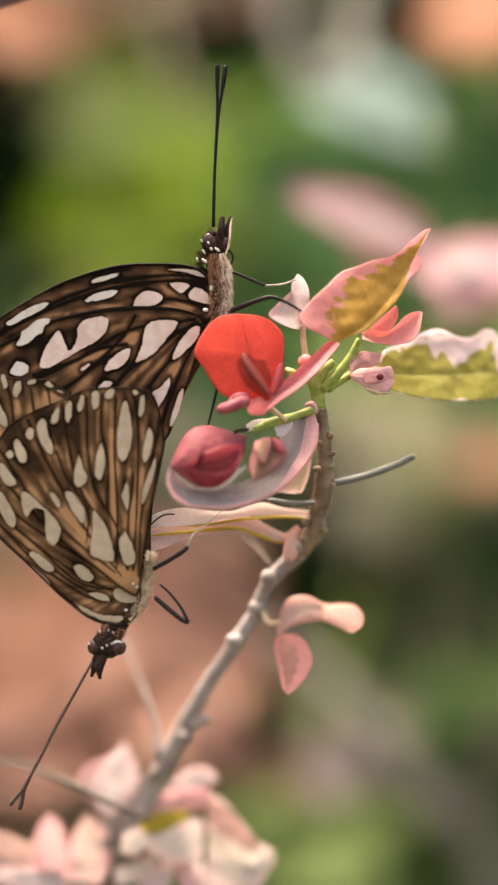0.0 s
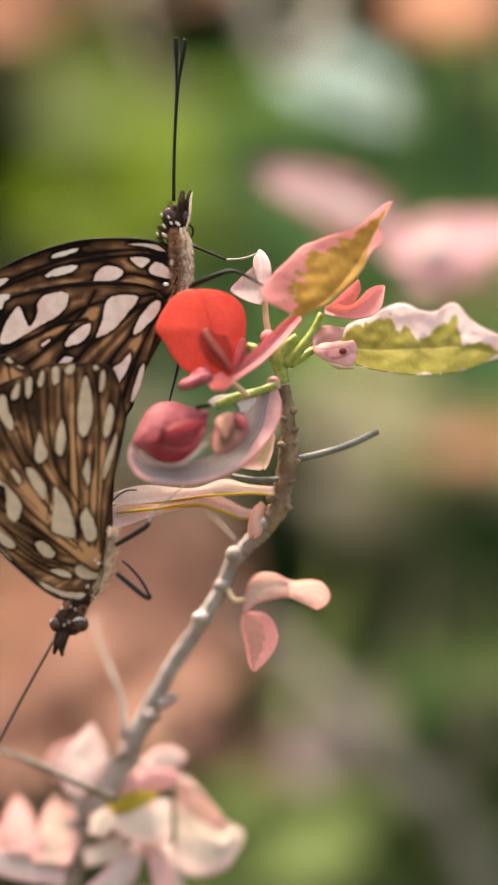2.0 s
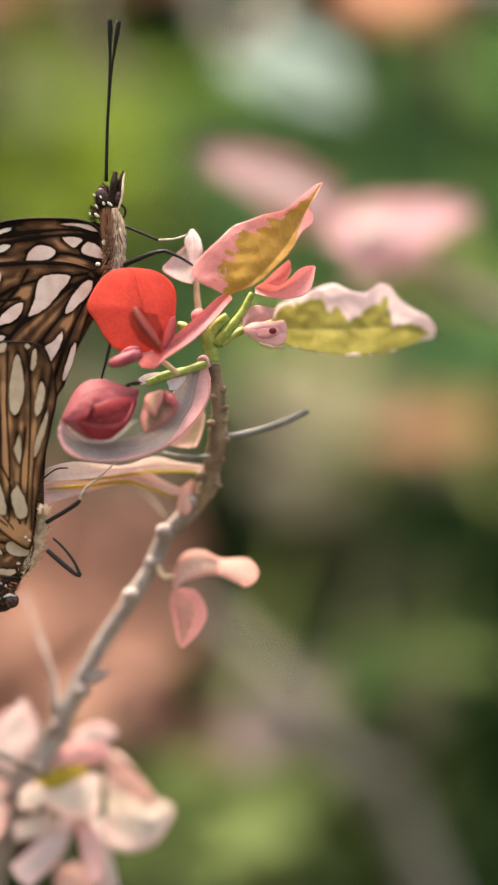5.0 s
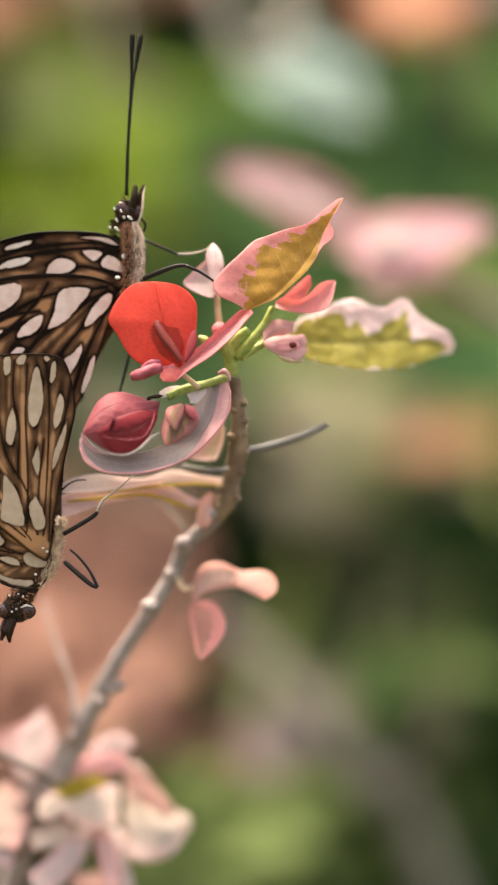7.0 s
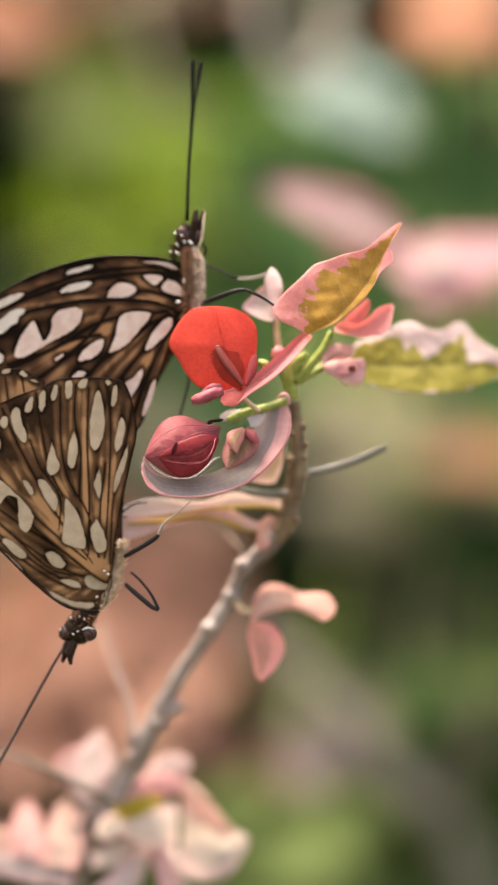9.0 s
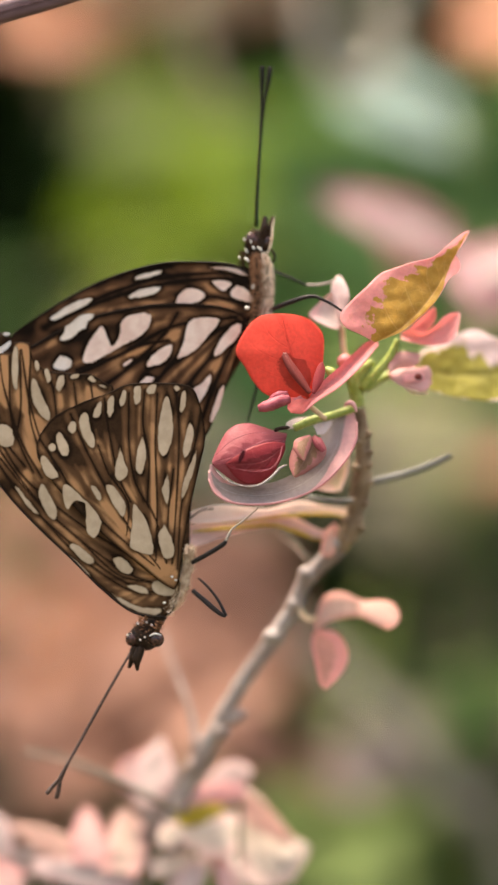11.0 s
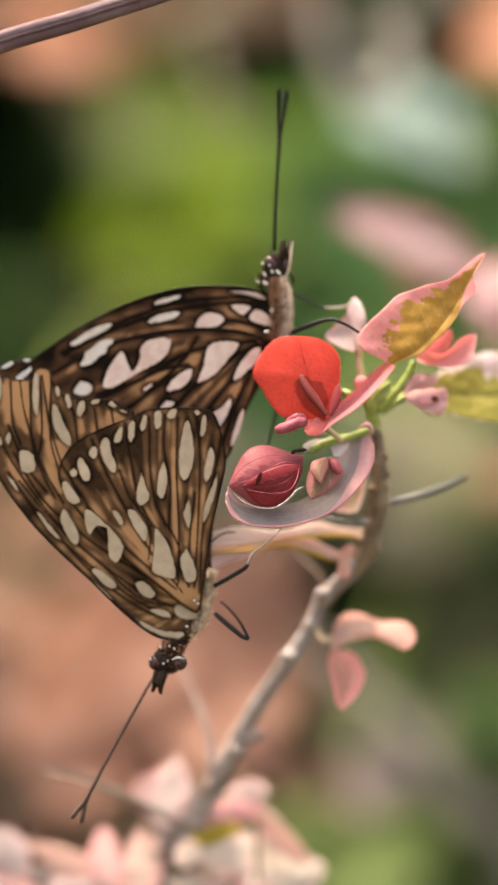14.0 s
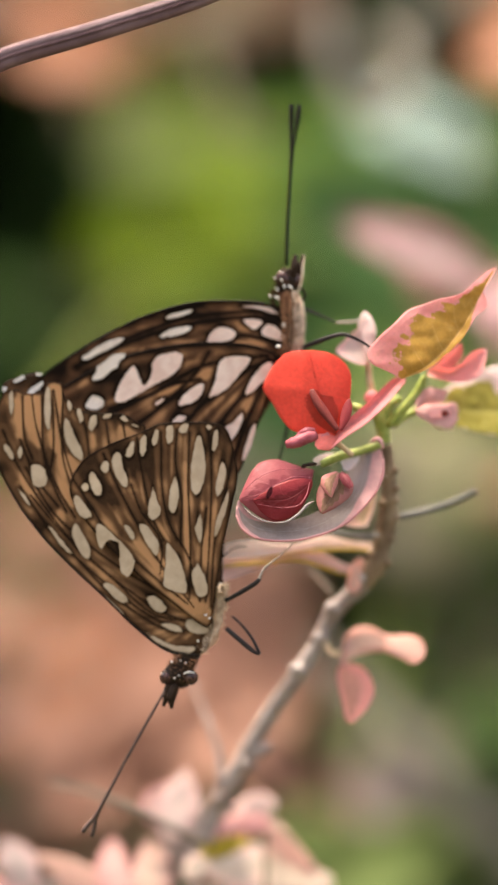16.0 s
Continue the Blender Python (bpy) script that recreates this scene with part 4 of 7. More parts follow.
    for amount, pts in ((0.45, [(-22.61, -3.31), (-21.42, -3.92), (-18.47, -6.98), (-17.01, -9.74), (-17.18, -10.98), (-18.88, -8.84), (-21.39, -6.7)]), (0.3, [(-24.84, -2.72), (-23.6, -3.33), (-22.02, -5.78), (-22.63, -6.1)]), (0.35, [(-15.11, 0.81), (-14.23, -0.42), (-14.23, -9.71), (-14.85, -9.71)]),
                        (0.3, [(-12.96, -2.26), (-11.99, -1.01), (-11.66, -7.2), (-12.61, -10.3)]), (0.35, [(-11.57, 4.56), (-10.82, 4.57), (-11.26, 0.24), (-11.9, 1.47)]), (0.25, [(-18.42, 3.24), (-17.48, 2.63), (-17.13, -1.08), (-17.94, -0.47)]),
                        (0.35, [(-16.3, -12.21), (-13.56, -13.41), (-12.92, -14.95), (-16.03, -13.75)]), (0.3, [(-26.05, -4.91), (-24.5, -5.2), (-24.47, -7.36)]), (0.3, [(-14.7, 2.67), (-13.79, 4.54), (-13.89, 2.68), (-14.35, -0.42)]),
                        (-0.25, [(-23.54, -7.66), (-22, -7.21), (-21.78, -10.11), (-22.9, -9.2)]), (-0.2, [(-21.45, -1.75), (-18.97, -2.34), (-19.24, -5.13), (-20.8, -3.91)]), (-0.2, [(-20.56, 1.35), (-18.6, 2.62), (-18.67, -1.72), (-19.9, -1.73)]),
                        (-0.2, [(-16.9, -3.86), (-15.42, -3.53), (-15, -7.24), (-16.37, -6.64)]), (-0.15, [(-24.85, -1.8), (-22.39, -1.15), (-21.74, -3.3), (-23.6, -3.02)]), (-0.15, [(-16.12, -7.25), (-15.01, -6.93), (-14.97, -9.72)])):
        hind.patch(amount, pts)
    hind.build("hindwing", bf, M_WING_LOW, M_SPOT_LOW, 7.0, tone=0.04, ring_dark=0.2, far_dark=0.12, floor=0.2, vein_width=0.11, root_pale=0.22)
    fore = Wing([(-11.77, -15.31), (-12.08, -18.54), (-13.6, -19.64), (-16.65, -19.09), (-20.19, -16.53), (-23.42, -13.54), (-27.14, -10.12), (-30.43, -6.77), (-33.48, -2.68), (-35.55, 1.46), (-36.04, 5.73), (-34.82, 9.03)] + [(-34.82, 9.11), (-33.4, 9.37), (-32.34, 8.95), (-30.55, 9.04), (-30.42, 9.16), (-30.31, 9.97), (-30.19, 10.1), (-29.38, 10.23), (-28.51, 10.12), (-28.39, 10), (-28.25, 9.19), (-27.93, 8.2), (-26.99, 7.35), (-25.62, 6.99), (-23.14, 6.84), (-21.59, 6.74), (-20.03, 5.83)] + [(-19.21, 5), (-20.8, 0.24), (-23.24, -4.63), (-19.58, -10.12), (-14.7, -14.39)], -0.55,
                [[(-12.56, -16.22), (-16.53, -15.31), (-20.8, -12.69), (-24.46, -9.82), (-28.11, -6.46), (-31.77, -2.2)], [(-12.75, -16.71), (-16.53, -16.95), (-20.19, -15), (-23.85, -12.08), (-26.89, -8.9)],
                 [(-13.17, -15.31), (-17.75, -12.56), (-21.41, -10.43), (-25.68, -7.38), (-29.33, -4.03), (-32.38, 0.85)], [(-25.07, -5.24), (-26.89, -0.98), (-28.42, 3.9), (-29.33, 9.39)], [(-26.89, -4.63), (-29.33, -0.37), (-31.16, 5.12), (-31.77, 8.78)],
                 [(-28.72, -3.42), (-31.16, -0.37), (-32.99, 3.9)], [(-24.46, -4.03), (-25.19, 0.24), (-25.8, 5.12), (-26.89, 6.95)], [(-22.63, -0.98), (-23.11, 2.68), (-23.54, 5.73)], [(-20.8, 0.85), (-21.28, 3.29), (-21.71, 5.73)],
                 [(-30.6, 8.67), (-30.4, 2.47), (-29.24, -1.24), (-27.84, -4.01)], [(-28.31, 9), (-28.35, 2.5), (-27.25, -1.52), (-26.72, -3.68)], [(-32.77, 8.64), (-32.53, 4.3), (-31.63, 1.83)], [(-29.5, 9.3), (-29.29, 3.1), (-29.63, 0.62)],
                 [(-32.95, -1.28), (-29.17, -6.5), (-24.77, -10.79), (-19.14, -15.05), (-14.77, -17.17)], [(-34.89, 4.89), (-32.98, 0.58), (-29.82, -4.03), (-26.36, -8.33)], [(-22.28, -11.68), (-18.52, -15.04), (-14.79, -15.93)]], 0.35)
    fore.spot([(-25.55, 5.43), (-25.19, 6.46), (-24.58, 6.65), (-24.58, 5.73), (-25.07, 4.82)])
    fore.spot([(-23.97, 6.34), (-23.54, 6.83), (-22.93, 6.77), (-23.24, 6.22)])
    fore.spot([(-22.02, 6.34), (-21.53, 6.65), (-21.1, 6.04), (-21.53, 5.85)])
    fore.spot([(-20.92, 5.61), (-20.19, 5.67), (-19.94, 5.24)])
    fore.spot([(-18.97, -13.66), (-18.66, -13.17), (-17.75, -13.36), (-16.77, -14.39), (-17.14, -15), (-18.05, -14.82)])
    fore.spot([(-14.7, -16.22), (-14.39, -15.73), (-13.17, -15.73), (-12.14, -16.53), (-12.38, -17.26), (-13.78, -17.32), (-14.51, -16.83)])
    fore.spot([(-23.72, -12.08), (-22.93, -11.83), (-21.1, -13.36), (-21.22, -13.97), (-22.14, -13.78)])
    fore.spot([(-23.85, -13.17), (-23.24, -13.36), (-21.53, -15), (-21.77, -15.25)])
    fore.spot([(-19.09, -17.08), (-17.75, -17.81), (-16.04, -18.54), (-14.7, -18.66), (-13.72, -18.72), (-13.6, -19.15), (-14.39, -19.45), (-15.92, -19.21), (-17.87, -18.3)])
    fore.spot([(-17.44, -16.34), (-16.22, -16.16), (-15.31, -16.53), (-15, -17.14), (-15.92, -17.14)])
    fore.spot([(-26.89, -5.24), (-26.29, -5.85), (-25.19, -7.99), (-25.37, -9.21), (-26.29, -8.6), (-27.2, -6.46)])
    fore.spot([(-28.09, 6.22), (-27.59, 5.91), (-26.82, 4.06), (-26.06, 2.52), (-26.3, 1.59), (-27.42, 2.51), (-28.19, 4.36)])
    fore.spot([(-30.3, 9.29), (-29.68, 9.42), (-29.63, 5.58), (-29.94, 4.95), (-30.32, 6.19)])
    fore.spot([(-31.74, 0.9), (-31.13, 1.22), (-30.19, 0.61), (-29.98, -0.93), (-30.78, -1.38), (-31.6, -0.96)])
    fore.spot([(-33.31, 2.43), (-32.89, 3.18), (-32.69, 2.44), (-32.99, 1.69)])
    fore.spot([(-34.87, 3.03), (-34.38, 3.35), (-33.62, 2.12), (-33.92, 1.68)])
    fore.spot([(-33.26, -1.6), (-32.64, -1.9), (-31.82, -3.13), (-32.06, -3.32)])
    fore.spot([(-34.32, 8.62), (-33.83, 9.24), (-33.69, 7.39), (-34.05, 6.45)])
    for amount, pts in ((0.45, [(-32.46, 8.64), (-30.73, 8.66), (-30.66, 3.09), (-32.1, 4.31)]), (0.5, [(-30.12, 9.6), (-28.51, 9.62), (-28.42, 2.8), (-29.8, 3.72)]), (0.5, [(-28.78, 2.18), (-25.86, 1.6), (-26.01, -1.19), (-27.22, -3.56), (-28.93, -0.61)]),
                        (0.45, [(-23.87, 5.53), (-22.63, 5.54), (-22.59, 2.88), (-23.71, 3.18)]), (0.5, [(-22.26, 5.55), (-20.01, 4.59), (-22.1, 2.89)]), (0.45, [(-34.45, 8.62), (-33.07, 7.7), (-32.71, 3.99), (-33.96, 4.9)]),
                        (0.35, [(-29.51, -4.34), (-28.21, -4.01), (-28.04, -7.11)]), (0.35, [(-32.98, 0.58), (-31.08, -2.5), (-28.56, -5.57), (-29.18, -5.57), (-32.33, -1.89)]), (0.3, [(-19.12, -16.91), (-16, -18.11), (-16.61, -18.74), (-18.8, -17.53)]),
                        (0.25, [(-26.04, -8.94), (-22.28, -11.68), (-22.9, -12)]), (0.3, [(-19.77, -14.44), (-16.66, -15.33), (-17.27, -15.96)]), (0.3, [(-25.61, 5.94), (-24.68, 5.64), (-24.83, 3.16)]),
                        (-0.25, [(-30.65, 2.59), (-28.91, 2.18), (-28.59, -3.4), (-30.91, -6.22), (-31.58, -2.51), (-29.98, -1.12)]), (-0.2, [(-25.45, 2.84), (-22.77, 2.44), (-24.78, -0.56), (-25.53, 0.05)]), (-0.2, [(-32.09, 3.69), (-30.84, 2.77), (-31.13, 1.53), (-32.06, 1.52)])):
        fore.patch(amount, pts)
    fore.spot([(-29.8, -5.71), (-29.3, -5.82), (-28.29, -7.11), (-27.28, -8.34), (-27.22, -8.71), (-28.03, -8.22), (-29.04, -6.94)])
    fore.spot([(-27.93, 7.96), (-27.5, 8.21), (-27.3, 7.34), (-27.61, 6.97)])
    fore.spot([(-26.86, 7.16), (-26.37, 7.36), (-25.98, 6.12), (-26.48, 5.8)])
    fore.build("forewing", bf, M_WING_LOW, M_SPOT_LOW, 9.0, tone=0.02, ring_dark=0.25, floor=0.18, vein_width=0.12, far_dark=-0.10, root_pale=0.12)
    back = Wing([(-12.31, -16.29), (-13.84, -18.99), (-16.9, -18.19), (-20.27, -15.74), (-23.34, -12.98), (-27.01, -9.62), (-30.07, -6.25), (-32.83, -2.27), (-34.36, 1.71), (-34.48, 5.76)] + [(-35.11, 9.7), (-33.38, 10.78), (-31.27, 11.31), (-30.64, 10.7), (-30.43, 9.33)] + [(-28.24, 7.59), (-19.66, 3.92), (-11.7, 3.92), (-10.47, -7.1)], 0.55,
                [[(-12.62, -16.29), (-20.89, -12.74), (-28.24, -6.49), (-31.91, -2.2)], [(-29.46, -4.04), (-31.3, 3.92), (-32.52, 8.82)]], 0.3, 0.6)
    back.spot([(-33.87, 10.34), (-33.38, 10.72), (-32.76, 10.98), (-32.63, 10.67), (-33.49, 10.16)])
    back.spot([(-31.51, 11.12), (-31.02, 11.31), (-30.7, 11.07), (-31.01, 10.88)])
    back.spot([(-32.23, 8.87), (-32.17, 9.31), (-31.37, 9.94), (-30.76, 10.32), (-30.57, 10.07), (-30.99, 9.51), (-31.73, 8.88)])
    back.spot([(-35.1, 9.27), (-34.92, 9.71), (-34.61, 9.65), (-34.79, 9.15)])
    back.build("far_wing", bf, M_WING_LOW, M_WHITE, 6.0)
    tube("costa", [(-12.99, -0.7, -19.75), (-16.63, -0.9, -19.19), (-20.16, -1, -16.63), (-23.39, -1, -13.52), (-27.1, -1, -10.11), (-30.4, -0.9, -6.76), (-33.46, -0.8, -2.68), (-35.55, -0.6, 1.46)], [0.16, 0.13, 0.12, 0.11, 0.1, 0.09, 0.08, 0.06], M_EDGE, bf, segs=8)
    thorax = tube("thorax", [(-11.9, 1.3, -12.32), (-12.2, 1.3, -15.08), (-12.9, 1.0, -17.4), (-14.1, 0.6, -19.6), (-15.1, 0.3, -21.3)], [0.7, 0.9, 1.0, 1.05, 1.0], M_BODY, bf, "dark thorax with cream fur", segs=16)
    breast = [(-10.7, 0.0, -12.3), (-10.85, 0.1, -14.2), (-11.3, 0.2, -16.2), (-12.1, 0.2, -18.0), (-13.2, 0.2, -19.7)]
    tube("breast", breast, [0.28, 0.34, 0.4, 0.36, 0.22], M_CREAMFUR, thorax, "cream furry breast", 12, 0.12)
    hairs("fur", breast, [0.28, 0.34, 0.4, 0.36, 0.22], 2200, 0.85, M_CREAMFUR, thorax, 15, (-0.05, -0.25, 0), None, -0.75, 0.045)
    hairs("dark_fur", breast, [0.5, 0.5, 0.6, 0.58, 0.4], 160, 1.0, M_FUR, thorax, 25, (0.2, -0.3, 0), None, -0.4)
    tube("abdomen", [(-11.58, 0.6, -12.62), (-11.84, 1, -8.34), (-11.49, 1.4, -4.05), (-11.01, 1.8, -0.37)], [1.0, 1.2, 1.1, 0.8], M_DFUR, bf, segs=14)
    hairs("fur_tuft", [(-10.66, -0.8, -12.68), (-10.48, -0.8, -11.7)], [0.35, 0.35], 120, 0.4, M_CREAMFUR, thorax, 16, (0.1, -0.3, 0.2))
    head = egg("head", (-15.41, 0.2, -21.96), (1.7, 1.35, 1.45), M_BODY, bf, "dark head with brown eyes and white specks", turn=-15)
    egg("eye", (-14.08, -0.7, -22.13), (0.85, 0.7, 0.85), M_EYE, head, "glossy brown eye")
    egg("eye", (-16.78, -0.4, -22.15), (0.7, 0.6, 0.8), M_EYE, head, "glossy brown eye")
    tube("eye_rim", [(-14.85, -1.25, -21.72), (-14.24, -1.3, -21.47), (-13.51, -1.15, -21.61)], [0.08, 0.14, 0.06], M_WHITE, head, segs=6)
    rng = random.Random(9)
    dots = [(-17.24, -0.9, -21.69), (-15.83, -1.15, -22.16), (-15.34, -1.2, -21.85), (-15.16, -1, -20.22), (-16.14, -0.9, -20.41), (-14.62, -1, -20.52)]
    for x, y, z in dots:
        egg("white_dot", (x, y, z), (rng.uniform(0.09, 0.15), 0.1, rng.uniform(0.12, 0.24)), M_WHITE, head, segs=8, rings=5, turn=rng.uniform(0, 60))
    for p in ((-13.27, -1.2, -18.07), (-12.47, -1.35, -15.21), (-12.05, -1.3, -15.57)):
        egg("white_dot", p, (0.18, 0.1, 0.14), M_WHITE, thorax, segs=8, rings=5)
    hairs("head_fur", [(-15.22, 0, -20.84), (-15.83, 0, -23.29)], [1.1, 0.7], 260, 0.6, M_DFUR, head, 18, (0, -0.3, -0.2))
    hairs("red_fur", [(-14.6, 0, -19.9), (-15.6, 0, -22.6)], [1.2, 1.0], 260, 0.7, M_REDFUR, head, 28, (0, -0.3, -0.2))
    tube("palp", [(-15.68, -0.5, -22.94), (-16.16, -0.6, -24.15), (-16.11, -0.5, -25.56)], [0.55, 0.5, 0.16], M_BODY, head, segs=8, rough=0.15)
    tube("palp", [(-16.37, -0.2, -22.96), (-16.67, -0.2, -24.19), (-17.05, 0, -25.36)], [0.5, 0.42, 0.16], M_BODY, head, segs=8, rough=0.15)
    for tip, kink in (((-25.85, -0.8, -39.2), (-24.2, -0.6, -37.0)), ((-24.85, 0.2, -39.8), (-24.05, 0, -36.9))):
        foot = (-16.8, -0.2, -23.45)
        mid = (-20.32, -0.4, -29.78)
        an = tube("antenna", [foot, mid, kink, tip], [0.15, 0.17, 0.18, 0.17], M_ANT_BROWN, bf, segs=8, rough=0.1)
        k = [tuple(np.array(tip) * (1 - s) + np.array(kink) * s) for s in (0.0, 0.15, 0.35, 0.6)]
        tube("club", k, [0.2, 0.27, 0.22, 0.15], M_ANT_BROWN, an, segs=8)
    leg = tube("leg", [(-10.31, -0.5, -13.67), (-8.59, -1, -12.67), (-7.05, -1.4, -11.68), (-6.57, -1.5, -11.19)], [0.24, 0.26, 0.26, 0.2], M_LEG, bf, segs=8)
    tube("foot", [(-6.63, -1.5, -11.19), (-6.02, -1.4, -9.97), (-4.63, -1.2, -8.88), (-2.74, -1, -7.19)], [0.16, 0.12, 0.1, 0.06], M_TARSUS, leg, segs=8)
    leg = tube("leg", [(-10.19, -0.4, -16.72), (-8.59, -1, -18.03), (-7.24, -1.4, -19.09), (-6.5, -1.5, -19.45)], [0.26, 0.3, 0.26, 0.18], M_LEG, bf, segs=8)
    tube("shin", [(-6.5, -1.5, -19.39), (-7.37, -1, -17.72), (-8.61, -0.4, -16.23), (-9.6, 0, -15.4)], [0.2, 0.16, 0.14, 0.12], M_LEG, leg, segs=8)
    leg = tube("leg", [(-11.39, 0.6, -9.68), (-10.17, 0.8, -8.46), (-9.14, 1, -7.85), (-8.04, 1.2, -7.8)], [0.12, 0.1, 0.1, 0.08], M_LEG, bf, segs=6)
    return bf


# ---- ground and far growth ----
def ground_material():
    t = Tree("soil", 0.95)
    oc = t.coords()
    c = t.mix(t.step(t.noise(3, 5, oc), 0.35, 0.65), (0.050, 0.040, 0.024), (0.085, 0.070, 0.042))
    c = t.mix(t.math("MULTIPLY", t.step(t.noise(40, 5, oc), 0.42, 0.62), 0.75), c, (0.035, 0.055, 0.018))
    t.colour(c)
    t.bump(t.noise(25, 6, oc), 0.8, 0.02)
    return t.mat


def build_ground():
    n, r = 40, [0, 0.5, 1, 2, 4, 9, 25, 80, 400, 3000]
    verts, faces = [(0, 0, 0)], []
    for i, q in enumerate(r[1:]):
        for k in range(n):
            a = 2 * math.pi * k / n
            h = 0.02 * noise.noise(Vector((math.cos(a) * q * 1.5, math.sin(a) * q * 1.5, 0))) * min(q, 3)
            verts.append((math.cos(a) * q, math.sin(a) * q, min(h, 0.0) if q < 2 else h))
    for k in range(n):
        faces.append((0, 1 + k, 1 + (k + 1) % n))
        for i in range(len(r) - 2):
            a, b = 1 + i * n, 1 + (i + 1) * n
            faces.append((a + k, b + k, b + (k + 1) % n, a + (k + 1) % n))
    me = bpy.data.meshes.new("ground")
    me.from_pydata(verts, [], faces)
    me.materials.append(ground_material())
    tagged(new("ground", me), "bare brown soil under the shrubs", "ground", kind="structure")


def leaf_mass(name, spans, count, size, mat, label, seed, uneven=0.25, hollows=()):
    """Far growth: many small folded leaves, thinning out towards an uneven top and ends; too many to count."""
    rng = random.Random(seed)
    verts, faces, uv = [], [], []
    (x0, x1), (y0, y1), (z0, z1) = spans
    made = 0
    while made < count:
        c = Vector((rng.gauss(0.0, 0.42) * (x1 - x0) / 2, rng.uniform(y0, y1), rng.uniform(z0, z1)))
        if not x0 < c.x < x1 or abs(c.x) > x1 * (0.78 + 0.4 * noise.noise(Vector((c.y * 4, c.z * 3, seed + 2)))):
            continue
        if c.y > y1 - 0.35 * (y1 - y0) * (0.5 + noise.noise(Vector((c.x * 3, c.z * 3, seed + 5)))):
            continue
        top = z1 - uneven * (0.5 + noise.noise(Vector((c.x * 3.1, c.y * 3.1, seed)))) - 0.25 * (2 * abs(c.x) / (x1 - x0)) ** 2
        if c.z > top or any(((c.x - h[0]) / h[2]) ** 2 + ((c.z - h[1]) / h[3]) ** 2 < 1 and c.y < h[4] for h in hollows):
            continue
        made += 1
        a = Vector((rng.uniform(-1, 1), rng.uniform(-0.7, 0.7), rng.uniform(-0.9, 0.5))).normalized()
        f = Vector((rng.uniform(-0.6, 0.6), rng.uniform(-1, -0.2), rng.uniform(0, 1.0)))
        s = a.cross(f).normalized()
        up = s.cross(a)
        ln = size * rng.uniform(0.6, 1.3)
        w = ln * rng.uniform(0.22, 0.34)
        n = len(verts)
        for u, k in ((0, 0.03), (0.3, 0.9), (0.6, 0.85), (1.0, 0.02)):
            for j in (-1, 0, 1):
                verts.append(tuple(c + a * (ln * (u - 0.5)) + s * (w * k * j) + up * (0.25 * w * k * abs(j) - 0.2 * ln * u * u)))
                uv.append((u, (j + 1) / 2))
        for i in range(3):
            for j in range(2):
                q = n + i * 3 + j
                faces.append((q, q + 1, q + 4, q + 3))
    me = bpy.data.meshes.new(name)
    me.from_pydata(verts, [], faces)
    lay = me.uv_layers.new(name="UVMap")
    ids = np.empty(len(me.loops), np.int32)
    me.loops.foreach_get("vertex_index", ids)
    lay.data.foreach_set("uv", np.array(uv, np.float32)[ids].ravel())
    me.materials.append(mat)
    me.shade_smooth()
    return tagged(new(name, me), label, "foliage", kind="stuff")


def shrub_behind(path, radii, mat, label):
    """A background branch that grows from the ground."""
    p0 = path[0]
    sh = thing("shrub", p0[0], p0[1], p0[2], label, "shrub", "shrubs behind")
    tube("stem", path, radii, mat, sh, "", segs=10, rough=0.06)
    sh["end"] = path[-1]
    return sh


def big_leaf(sh, b, e, w, mat, face=(0, -0.8, 0.6), cup=0.1, seed=0):
    leaf(b, e, w, w, mat, sh, face=face, cup=cup, seed=seed, nu=14, nv=8, ripple=0.5)


def clump(sh, centre, reach, count, length, width, mats, seed, lift=0.0):
    """A loose clump of leaves round a place, drooping and overlapping."""
    rng = random.Random(seed)
    end, mid = Vector(tuple(sh["end"])), Vector(centre) + Vector((0, reach[1], 0))
    tube("branch", [tuple(end), tuple((end + mid) / 2 + Vector((0, 12, -6))), tuple(mid)], [0.9, 0.8, 0.5], M_BG_TAN_BARK, sh, segs=8)
    verts, faces = [], []
    for i in range(count):
        c = Vector(centre) + Vector((rng.uniform(-1, 1) * reach[0], rng.uniform(-1, 1) * reach[1], rng.uniform(-1, 1) * reach[2]))
        a = radians(rng.uniform(0, 360))
        d = Vector((math.cos(a), rng.uniform(-0.5, 0.2), 0.6 * math.sin(a) - 0.2)).normalized() * length * rng.uniform(0.7, 1.25) / 2
        w = width * rng.uniform(0.75, 1.25)
        leaf(tuple(c - d), tuple(c + d), w, w, mats[i % len(mats)], sh, face=(rng.uniform(-0.4, 0.4), -0.8, rng.uniform(0.2, 0.9) + lift),
             bend=rng.uniform(0.0, 0.08), cup=rng.uniform(0.0, 0.35), seed=seed + i, nu=12, nv=6, ripple=0.5)
        v, f = tube_mesh([tuple(mid), tuple((mid + c - d) / 2 + Vector((0, 2, -1.5))), tuple(c - d)], [0.3, 0.25, 0.2], 5, 4)
        faces += [tuple(k + len(verts) for k in q) for q in f]
        verts += v
    part("spray", verts, faces, M_BG_TAN_BARK, sh)


